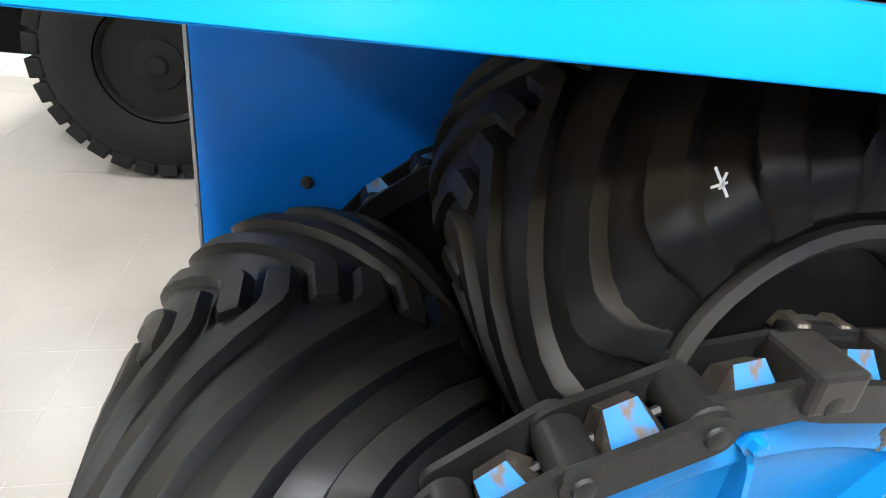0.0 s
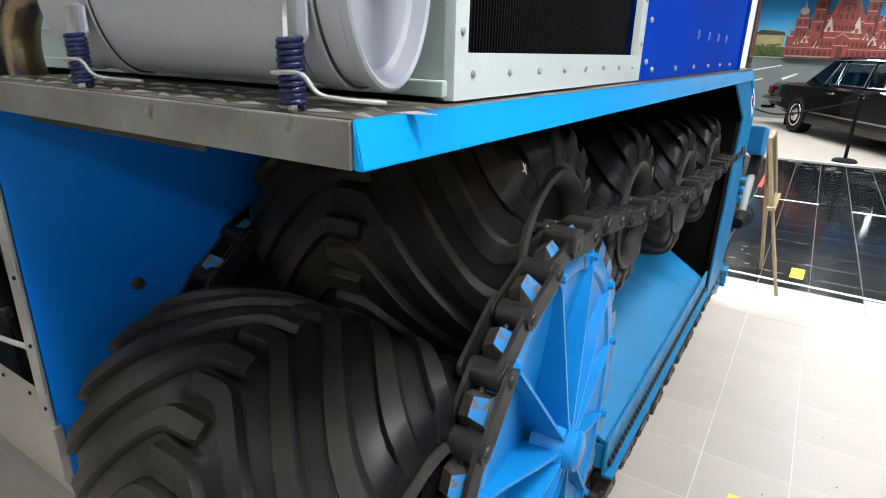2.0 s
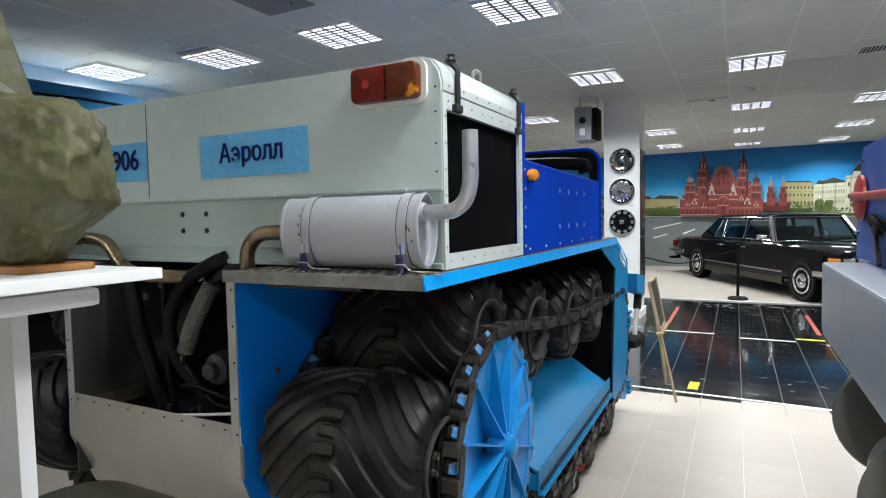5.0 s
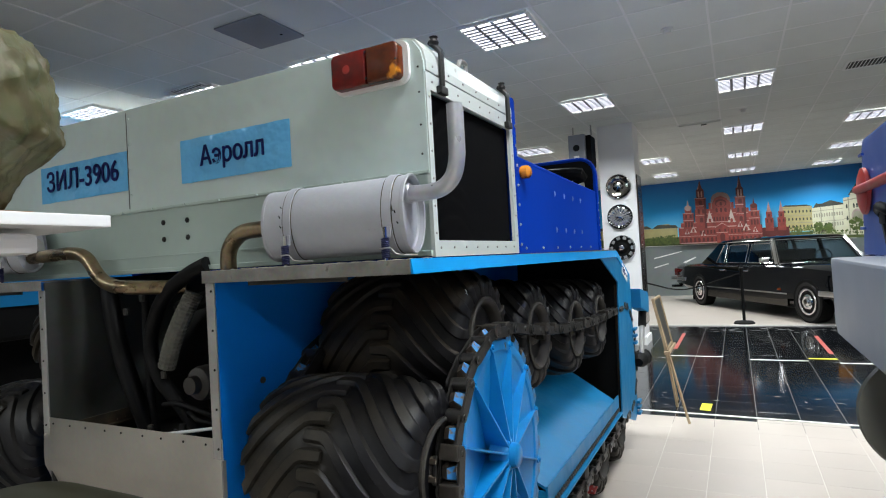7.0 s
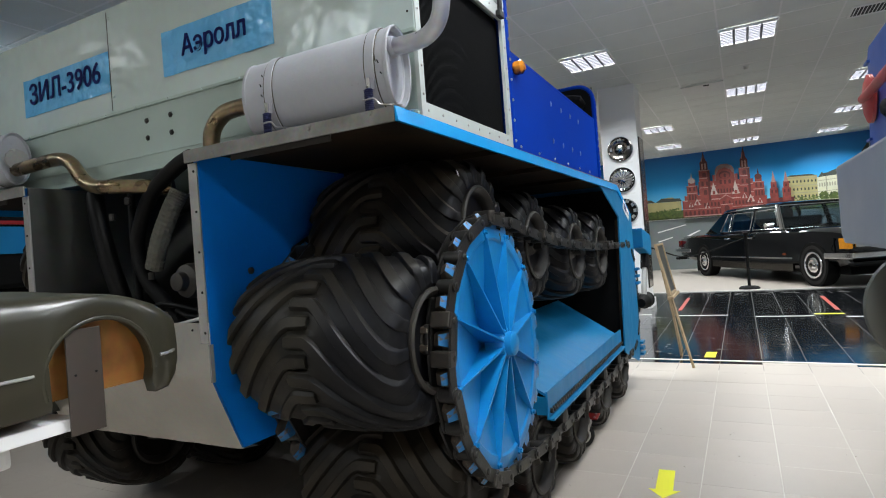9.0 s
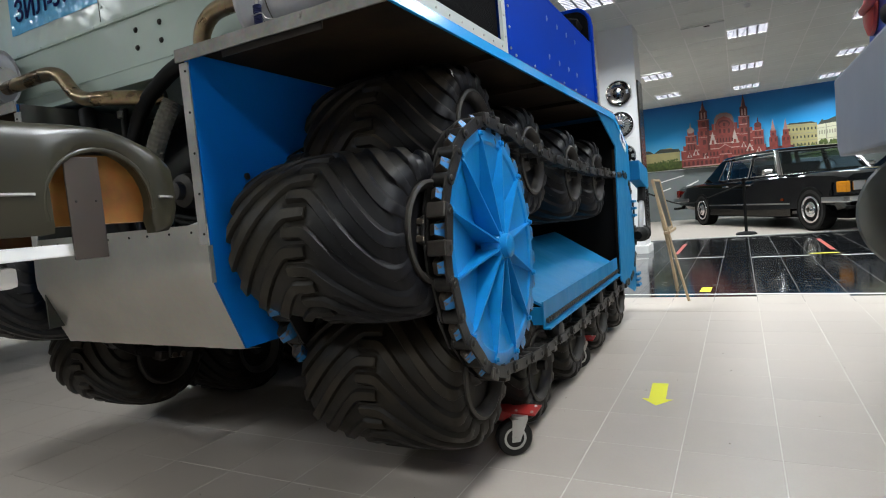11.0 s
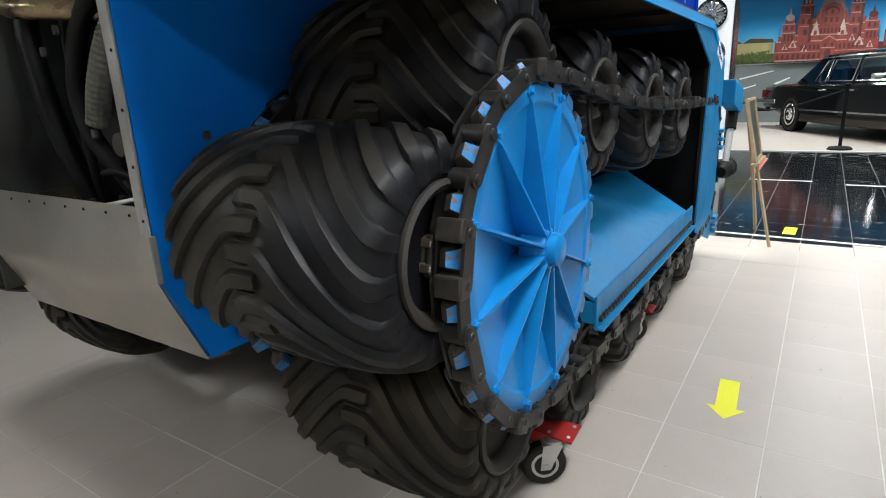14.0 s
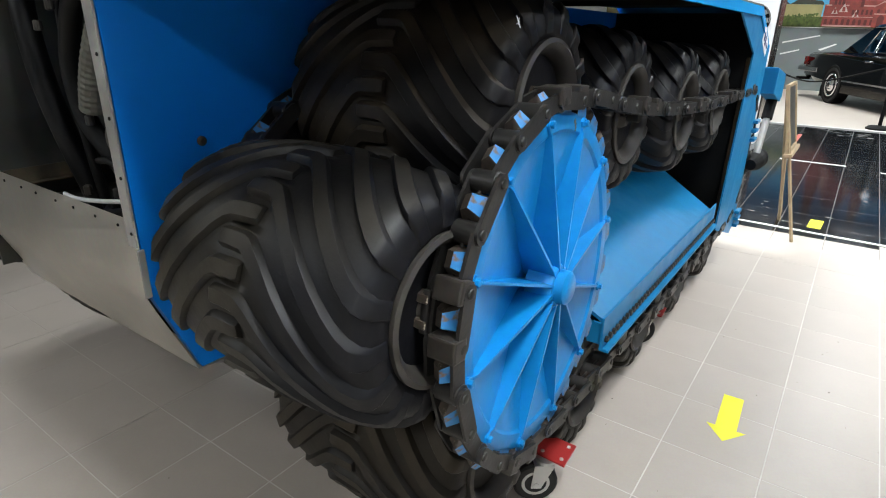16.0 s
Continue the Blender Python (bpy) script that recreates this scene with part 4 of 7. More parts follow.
# cab tub ahead of the hood
b = BM()
prism(b, [(HBACK + 0.003, DZ1), (1.73, DZ1), (1.73, 1.66), (1.68, 1.775), (HBACK + 0.04, 1.80), (HBACK + 0.003, 1.80)], "x", -0.05, -0.03, bevel=0.004)
tub = part("cab_side", b, M_ROYAL, veh, "royal-blue cab side")
b = BM()
prism(b, [(HBACK + 0.003, DZ1), (1.73, DZ1), (1.73, 1.66), (1.68, 1.775), (HBACK + 0.04, 1.80), (HBACK + 0.003, 1.80)], "x", 2 * CX + 0.03, 2 * CX + 0.05, bevel=0.004)
part("cab_side", b, M_ROYAL, veh)
b = BM()
box(b, 2 * CX + 0.03, -0.028, HBACK + 0.002, HBACK + 0.04, DZ1, 2.03, 0.012)
part("cab_rear_wall", b, M_ROYAL, veh, "royal-blue bulkhead behind the cab")
b = BM()
tube(b, [(-0.04, HBACK + 0.04, 1.80), (-0.04, 1.0, 1.785), (-0.04, 1.66, 1.775)], 0.012, 8, 4)
part("cab_rail", b, M_ROYAL, tub)
b = BM()
def arch_run(x0, x1, z0, z1, r):
    """Open outline of a frame with two rounded upper corners, from its right foot to its left foot."""
    run = [(x1, z0)]
    for cx_, q0 in ((x1 - r, 0), (x0 + r, 90)):
        run += [(cx_ + r * math.cos(radians(q0 + 15 * k)), z1 - r + r * math.sin(radians(q0 + 15 * k))) for k in range(7)]
    return run + [(x0, z0)]


fo, fi = arch_run(2 * CX + 0.03, -0.03, DZ1, 1.985, 0.09), arch_run(2 * CX + 0.09, -0.09, DZ1, 1.885, 0.06)
rows_ = [[b.verts.new((x, y, z)) for x, z in run] for run, y in ((fo, 1.66), (fo, 1.74), (fi, 1.74), (fi, 1.66))]
for q in range(4):
    for i in range(len(fo) - 1):
        f = b.faces.new((rows_[q][i], rows_[q][i + 1], rows_[(q + 1) % 4][i + 1], rows_[(q + 1) % 4][i]))
        f.material_index = 1 if q >= 2 else 0
part("cab_cowl", b, (M_ROYAL, M_BLACK), veh, "royal-blue rounded cowl frame with dark padding", smooth=35)
b = BM()
tube(b, [(x, 1.665, z) for x, z in fo], 0.012, 8, 0)
part("cowl_edge", b, M_ROYAL, veh)
b = BM()
tube(b, [(-0.12, 1.655, 1.86), (-0.2, 1.62, 1.9), (-1.17, 1.6, 1.92), (2 * CX + 0.2, 1.62, 1.9), (2 * CX + 0.12, 1.655, 1.86)], 0.04, 10, 6)
part("cowl_padding", b, M_BLACK, veh, "black padded roll bar")
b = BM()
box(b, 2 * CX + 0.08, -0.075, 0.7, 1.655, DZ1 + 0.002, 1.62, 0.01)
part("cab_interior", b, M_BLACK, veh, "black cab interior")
for k in range(6):
    for z in (1.455,):
        put("rivet", rivet_r, tub, Matrix.Translation((-0.03, 0.34 + 0.22 * k, z)) @ R_OUT)
for k in range(7):
    put("rivet", rivet_r, tub, Matrix.Translation((-0.028, HBACK + 0.02, 1.47 + 0.075 * k)) @ R_OUT)
    put("rivet", rivet_r, tub, Matrix.Translation((-0.03, 1.71, 1.45 + 0.045 * k)) @ R_OUT)
for k in range(4):
    for z in (1.535, 1.70):
        put("bolt", rivet_b, tub, Matrix.Translation((-0.03, 0.78 + 0.16 * k, z)) @ R_OUT @ Matrix.Diagonal((0.8, 1, 2.2, 1)))
b = BM()
lathe(b, [(0, 0.022), (0.006, 0.026), (0.03, 0.026), (0.04, 0.016)], "x", (-0.03, 0.33, 1.748), 14)
part("side_marker", b, M_AMBER, veh, "small amber side marker lamp")
b = BM()
box(b, -0.0115, -0.009, -0.10, 0.10, -0.035, 0.035)
TILT_ = Matrix.Translation((0, 2.36, 1.268)) @ rot_x(radians(-24))
bmesh.ops.transform(b, verts=b.verts, matrix=TILT_)
wp = part("white_plate", b, M_WHITE, veh, "small white plate with dark marks")
for y0, y1, z0, z1 in ((-0.075, -0.045, -0.02, 0.022), (-0.03, 0.0, -0.022, 0.02), (0.015, 0.08, -0.006, 0.006)):
    b = BM()
    box(b, -0.0088, -0.008, y0, y1, z0, z1)
    bmesh.ops.transform(b, verts=b.verts, matrix=TILT_)
    part("mark", b, M_INK, wp)


# engine bay seen through the rear opening
b = BM()
box(b, XL + 0.0205, XL + 0.028, YH + 0.001, 0.3, 0.60, 1.4275)
part("bay_side_panel", b, M_INNER, veh, "dark grey inner side panel")
b = BM()
box(b, XL + 0.0285, XL + 0.06, YR + 0.02, -0.2, 0.838, 0.843, 0.001)
box(b, XL + 0.0285, XL + 0.033, YR + 0.02, -0.2, 0.8435, 0.888, 0.001)
part("angle_rail", b, M_RUSTY, veh, "rusty brown angle rail along the bay")
b = BM()
box(b, XL + 0.03, XP - 0.03, -0.42, 0.3, 0.575, 0.60)
box(b, XL + 0.04, XL + 0.30, -0.40, 0.1, 0.60, 0.80, 0.02)
part("bay_tray", b, M_ENGINE, veh)
b = BM()
box(b, -1.25, -0.82, -0.1, 0.3, 0.62, 1.2, 0.04)
box(b, -1.15, -0.9, -0.2, 0.0, 0.75, 0.95, 0.03)
lathe(b, [(-0.3, 0.03), (-0.29, 0.09), (-0.24, 0.1), (-0.05, 0.1)], "y", (-0.98, 0, 0.84), 18)
box(b, -1.05, -0.78, -0.25, -0.1, 1.15, 1.3, 0.03)
part("engine_block", b, M_ENGINE, veh, "oily engine block", smooth=40)
b = BM()
lathe(b, [(-0.46, 0.012), (-0.455, 0.03), (-0.43, 0.032), (-0.42, 0.055), (-0.405, 0.06), (-0.33, 0.06), (-0.32, 0.03)], "y", (-0.975, 0, 1.05), 20)
part("alternator", b, M_RIM, veh, "round belt-driven unit", smooth=40)
for q, r in (([(-0.90, -0.42, 1.46), (-0.99, -0.42, 1.43), (-1.13, -0.41, 1.36), (-1.217, -0.40, 1.26), (-1.24, -0.40, 1.17), (-1.20, -0.40, 1.06), (-1.12, -0.38, 0.96), (-1.05, -0.36, 0.86)], 0.026),
             ([(-1.50, -0.38, 1.40), (-1.46, -0.40, 1.31), (-1.40, -0.41, 1.15), (-1.35, -0.40, 1.0), (-1.30, -0.38, 0.85), (-1.28, -0.36, 0.72)], 0.032),
             ([(-1.30, -0.37, 1.38), (-1.29, -0.38, 1.2), (-1.28, -0.38, 1.0), (-1.26, -0.37, 0.8)], 0.014),
             ([(-1.17, -0.41, 0.965), (-1.08, -0.42, 0.975), (-0.95, -0.42, 0.955), (-0.86, -0.40, 0.93)], 0.009),
             ([(-0.86, -0.45, 0.93), (-0.93, -0.46, 0.94), (-1.0, -0.44, 0.955), (-1.05, -0.40, 0.93)], 0.008),
             ([(-1.2, -0.3, 1.3), (-1.0, -0.3, 1.34), (-0.9, -0.25, 1.3)], 0.03),
             ([(-0.78, -0.4, 1.33), (-0.76, -0.42, 1.2), (-0.77, -0.4, 1.0), (-0.8, -0.35, 0.85)], 0.014),
             ([(-1.16, -0.38, 0.86), (-1.1, -0.44, 0.84), (-0.95, -0.45, 0.87), (-0.85, -0.42, 0.84)], 0.012)):
    part("hose", tube(BM(), q, r, 10, 6), M_HOSE, veh, "black rubber hose", smooth=60)
part("corrugated_hose", tube(BM(), [(-1.02, -0.38, 1.36), (-1.045, -0.40, 1.30), (-1.10, -0.41, 1.2), (-1.145, -0.41, 1.10)], 0.030, 14, 14, ripple=0.0017), M_CORR, veh, "dirty white corrugated hose")
part("white_hose", tube(BM(), [(-0.735, -0.5, 0.948), (-0.82, -0.5, 0.934), (-1.0, -0.5, 0.904), (-1.12, -0.5, 0.889), (-1.215, -0.49, 0.884), (-1.24, -0.46, 0.86)], 0.0055, 8, 6), M_WHITE, veh, "thin white plastic tube")
for at_ in ((-1.148, -0.42, 1.075), (-1.265, -0.41, 1.35), (-1.36, -0.41, 1.30), (-1.05, -0.43, 0.90), (-1.22, -0.43, 0.88)):
    b = BM()
    lathe(b, [(-0.014, 0.006), (-0.011, 0.011), (0.011, 0.011), (0.014, 0.006)], "z", at_, 10)
    part("fitting", b, M_RIM, veh)

# ---- running gear ----
TR, TW = 0.250, 0.556                          # tyre radius and width


def tyre_mesh(ground, top):
    """One moulded tyre, axis along x: a round carcass and two sets of swept lugs that interlock along the crown."""
    b = BM()
    half, n = TW / 2, 15
    carcass = [(0.0, 0.0125), (0.22, 0.0130), (0.42, 0.0150), (0.58, 0.0185), (0.72, 0.0240), (0.84, 0.0320), (0.92, 0.0410), (0.975, 0.0525), (1.0, 0.068), (1.010, 0.088), (0.995, 0.108), (0.955, 0.120), (0.91, 0.129)]
    prof = [(-u * half, TR - d) for u, d in carcass[:0:-1]] + [(u * half, TR - d) for u, d in carcass]
    lathe(b, prof, "x", seg=104)
    crown = [v for v in b.verts if abs(v.co.x) < 1e-5]
    # lug stations: (share of half width, depth of the top below the crown, sweep share, half width of the top)
    run = [(-0.125, 0.003, 0.0, 0.0135), (-0.10, 0.0, 0.0, 0.0155), (0.0, 0.0, 0.0, 0.016), (0.10, 0.0, 0.004, 0.0165), (0.155, 0.0002, 0.03, 0.018), (0.22, 0.0006, 0.09, 0.0195), (0.32, 0.0014, 0.20, 0.0205), (0.44, 0.0030, 0.345, 0.0215),
           (0.56, 0.0055, 0.495, 0.0225), (0.68, 0.0092, 0.645, 0.0232), (0.79, 0.0145, 0.785, 0.0235), (0.88, 0.0215, 0.895, 0.0235), (0.945, 0.0290, 0.965, 0.023), (0.985, 0.0385, 1.0, 0.0215), (1.012, 0.053, 1.012, 0.019), (1.018, 0.071, 1.016, 0.0165)]
    sweep = radians(58)

    def base(u):
        u = abs(u)
        for (u0, d0), (u1, d1) in zip(carcass[:9], carcass[1:9]):
            if u <= u1:
                return TR - d0 - (d1 - d0) * (u - u0) / (u1 - u0)
        return TR - 0.094

    for s in (1, -1):
        for k in range(n):
            rings = []
            for i, (u, d, w, hw) in enumerate(run):
                a = 2 * math.pi * (k + (0.5 if s < 0 else 0.0)) / n - sweep * w
                r, g = TR - d + 0.0006 * math.sin(5.1 * k + 2 * i), min(base(u) - 0.003, TR - d - 0.004)
                edge = 0.0035
                ring = []
                for t, q in ((-hw - 0.0065, g), (-hw, r - edge), (-hw + edge, r), (hw - edge, r), (hw, r - edge), (hw + 0.0065, g)):
                    aa = a + t / TR
                    ring.append(b.verts.new((s * u * half, -q * math.cos(aa), q * math.sin(aa))))
                rings.append(ring)
            for r0, r1 in zip(rings, rings[1:]):
                for q in range(5):
                    b.faces.new((r0[q], r0[q + 1], r1[q + 1], r1[q])).material_index = 1 if q == 2 else 0
            b.faces.new(rings[0]); b.faces.new(rings[-1][::-1])
            foot = min(crown, key=lambda v: (v.co - rings[1][0].co).length)
            b.faces.new((rings[1][0], rings[2][0], foot))           # the lug grows out of the carcass
    return mesh_of("tyre", b, ground, top, smooth=32)


def rim_mesh(sg):
    b = BM()
    h = TW / 2
    pr = [(h - 0.005, 0.116), (h + 0.004, 0.124), (h + 0.012, 0.134), (h + 0.008, 0.143), (h - 0.004, 0.143), (h - 0.03, 0.126), (h - 0.09, 0.116), (h - 0.09, 0.106), (h - 0.02, 0.110)]
    lathe(b, [(sg * d, r) for d, r in pr], "x", seg=40, closed=True)
    return mesh_of("rim", b, M_RIM, smooth=40)


def centre_mesh():
    b = BM()
    h = TW / 2
    for sg in (1, -1):
        lathe(b, [(sg * (h - 0.10), 0.112), (sg * (h - 0.085), 0.112), (sg * (h - 0.08), 0.06), (sg * (h - 0.05), 0.055), (sg * (h - 0.035), 0.04), (sg * (h - 0.02), 0.04)], "x", seg=28)
        for k in range(6):
            a = k * math.pi / 3
            lathe(b, [(sg * (h - 0.08), 0.009), (sg * (h - 0.062), 0.009)], "x", (0, 0.083 * math.cos(a), 0.083 * math.sin(a)), 6)
        lathe(b, [(sg * (h - 0.079), 0.066), (sg * (h - 0.046), 0.063), (sg * (h - 0.042), 0.052), (sg * (h - 0.012), 0.036), (sg * (h - 0.004), 0.030), (sg * (h - 0.004), 0.020)], "x", seg=24, mi=1)
        for k in range(6):
            a = k * math.pi / 3 + 0.4
            lathe(b, [(sg * (h - 0.046), 0.0105), (sg * (h - 0.030), 0.0105), (sg * (h - 0.029), 0.005)], "x", (0, 0.053 * math.cos(a), 0.053 * math.sin(a)), 6, mi=1)
    tube(b, [(-h - 0.03, 0, 0), (h + 0.03, 0, 0)], 0.02, 12, 0)
    return mesh_of("wheel_centre", b, M_RIMDARK, M_RIM, smooth=40)


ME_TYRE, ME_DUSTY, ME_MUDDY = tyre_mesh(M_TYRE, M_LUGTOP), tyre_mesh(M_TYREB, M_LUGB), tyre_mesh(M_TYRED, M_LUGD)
SPIN = {0: -8.0, 1: 1.0}                       # how far the two rear tyres have rolled, in degrees
ME_RIMS, ME_CENTRE = (rim_mesh(1), rim_mesh(-1)), centre_mesh()

# chain loop (y, z), rear sprocket clockwise over the top to the front and back below
TEETH = 26
PITCH = 2 * math.pi * SR / TEETH
loop = []
for k in range(181):
    a = radians(262 - k)                      # from the bottom, round the rear, to the top
    loop.append((SC[0] + SR * math.cos(a), SC[1] + SR * math.sin(a)))
FC, FR = (2.283, 0.68), 0.355
top_run = [(0.2, 1.164), (0.45, 1.123), (0.77, 1.085), (1.25, 1.053), (1.7, 1.040), (2.0, 1.036)]
P2 = smooth_path([(0, *loop[-1])] + [(0, *p) for p in top_run] + [(0, FC[0], FC[1] + FR)], 12)
loop += [(p.y, p.z) for p in P2[1:]]
for k in range(1, 180, 2):
    a = radians(90 - k)
    loop.append((FC[0] + FR * math.cos(a), FC[1] + FR * math.sin(a)))
P3 = smooth_path([(0, FC[0], FC[1] - FR), (0, 1.6, 0.310), (0, 0.9, 0.312), (0, 0.35, 0.335), (0, *loop[0])], 12)
loop += [(p.y, p.z) for p in P3[:-1]]
LOOP = np.array(loop)
SEG = np.hypot(*np.diff(np.vstack([LOOP, LOOP[:1]]), axis=0).T)
CUM = np.r_[0, np.cumsum(SEG)]
TOTAL = CUM[-1]


def along(s):
    """Place (y, z) and heading on the chain loop."""
    s %= TOTAL
    i = int(np.searchsorted(CUM, s, "right") - 1)
    t = (s - CUM[i]) / SEG[i]
    p, q = LOOP[i], LOOP[(i + 1) % len(LOOP)]
    d = q - p
    return p + t * d, math.atan2(d[1], d[0])


NLINK = round(TOTAL / PITCH)
STEP = TOTAL / NLINK
S_TYRE1 = radians(262 - 168.4) * SR              # first tyre at the rear of the sprocket


def link_meshes():
    L = STEP
    plates = BM()
    for x0, x1, grow in ((0.0, 0.007, 0.0), (-0.056, -0.049, 0.0)):
        pts = []
        for k in range(9):
            a = radians(90 + 22.5 * k)
            pts.append((-L / 2 + 0.0178 * math.cos(a), 0.0178 * math.sin(a)))
        for k in range(9):
            a = radians(-90 + 22.5 * k)
            pts.append((L / 2 + 0.0178 * math.cos(a), 0.0178 * math.sin(a)))
        prism(plates, pts, "x", x0, x1)
    for y in (-L / 2, L / 2):
        lathe(plates, [(0.007, 0.010), (0.010, 0.009), (0.011, 0.006)], "x", (0, y, 0), 12)
    outer = mesh_of("chain_link", plates, M_CHAIN, smooth=30)
    pin = BM()
    lathe(pin, [(-0.049, 0.019), (-0.047, 0.021), (-0.002, 0.021), (0.0, 0.019)], "x", (0, 0, 0), 16)
    return outer, mesh_of("roller", pin, M_CHAIN, smooth=40)


ME_LINK, ME_ROLLER = link_meshes()
M_CLAMP = mat("brown-grey clamp steel", (0.058, 0.050, 0.043), 0.42, 0.4, var=0.35, scale=25, fine=90, bump=0.25)
blk = BM()
box(blk, -0.054, 0.004, -0.0215, 0.0215, -0.006, 0.031, 0.005)
ME_BLOCK = mesh_of("clamp_block", blk, M_CLAMP)
nutb = BM()
lathe(nutb, [(-0.085, 0.0), (-0.085, 0.014), (-0.062, 0.014), (-0.06, 0.010)], "x", (0, 0, 0), 6)
ME_NUT = mesh_of("nut", nutb, M_TOOTHTIP)
hang = BM()
box(hang, -0.075, -0.058, -0.04, 0.04, -0.03, 0.022, 0.006)
ME_HANG = mesh_of("axle_plate", hang, M_CHAIN)


LEAN_Y, LEAN_Z = 0.0386, 0.0281                # the sprocket stands a little out of true
TILT = Matrix.Translation((0, *SC)) @ Matrix.Rotation(LEAN_Y, 4, "Z") @ Matrix.Rotation(-LEAN_Z, 4, "Y") @ Matrix.Translation((0, -SC[0], -SC[1]))


def lean(y, z):
    """How far the track stands aside at a place near the leaning sprocket; nothing further ahead."""
    f = min(1.0, max(0.0, (0.95 - y) / 0.7))
    return f * (-LEAN_Y * (y - SC[0]) - LEAN_Z * (z - SC[1]))


def pose_on(s, x, lift=0.0):
    (y, z), a = along(s)
    # local +z points away from the loop
    return Matrix.Translation((x + lean(y, z), y, z)) @ rot_x(a) @ Matrix.Translation((0, 0, lift))


def chain(x, flip, label, s_from=0.0, s_to=None):
    """One chain as a part of the vehicle with its links, rollers and clamps."""
    (y, z), a = along(0)
    b = BM()
    tube(b, [(x + lean(p[0], p[1]) - 0.03 * flip, p[0], p[1]) for p in LOOP[::3]], 0.004, 6, 0)
    root = part("chain", b, M_CHAIN, veh, label)
    F = Matrix.Diagonal((flip, 1, 1, 1))
    for k in range(NLINK):
        s = S_TYRE1 + k * STEP
        if s_to is not None and not (s_from <= s % TOTAL <= s_to):
            continue
        drop = 0.010 if k % 2 else 0.0
        if k == NLINK - 1 and NLINK % 2:
            drop = 0.0045                    # joining link
        put("chain_link", ME_LINK, root, pose_on(s, x - drop * flip) @ F)
        put("roller", ME_ROLLER, root, pose_on(s + STEP / 2, x) @ F)
    return root


def hang_tyres(xc, x_out, flip, root, which, shift=0.0):
    F = Matrix.Diagonal((flip, 1, 1, 1))
    for k in which:
        s = S_TYRE1 + 6 * STEP * k + shift
        (y, z), a = along(s)
        low = z < 0.37 and y > 0.3                # rollers that carry the vehicle
        m = Matrix.Translation((xc, y, TR - 0.001)) if low else pose_on(s, xc, 0.006 if k == -1 else -0.022)
        spin = rot_x(radians(SPIN.get(k, 20.0 * k + 11.0)))
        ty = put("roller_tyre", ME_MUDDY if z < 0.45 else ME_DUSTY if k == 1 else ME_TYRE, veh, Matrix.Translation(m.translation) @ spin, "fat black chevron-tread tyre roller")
        for me in ME_RIMS:
            put("rim", me, ty, Matrix.Translation(m.translation), "dull brown-grey rim")
        put("wheel_centre", ME_CENTRE, ty, Matrix.Translation(m.translation), "black wheel centre")
        if root is not None:
            for d in (-0.5, 0.5):
                put("clamp_block", ME_BLOCK, root, pose_on(s + d * STEP, x_out + 0.004 * flip) @ F)
            put("axle_plate", ME_HANG, root, pose_on(s, x_out) @ F)
            for d in (-0.022, 0.022):
                put("nut", ME_NUT, root, pose_on(s + d, x_out, 0.012) @ F)


X_CH = -0.014
outer = chain(X_CH, 1, "oily dark steel roller chain")
inner = chain(-0.672, -1, "oily dark steel roller chain")
n_ty = round(TOTAL / (6 * STEP))
hang_tyres(-0.350, X_CH, 1, outer, range(-1, n_ty - 1))
hang_tyres(2 * CX + 0.350, 2 * CX + 0.640, -1, chain(2 * CX + 0.640, 1, "oily dark steel roller chain"), range(-1, n_ty - 1), -STEP)


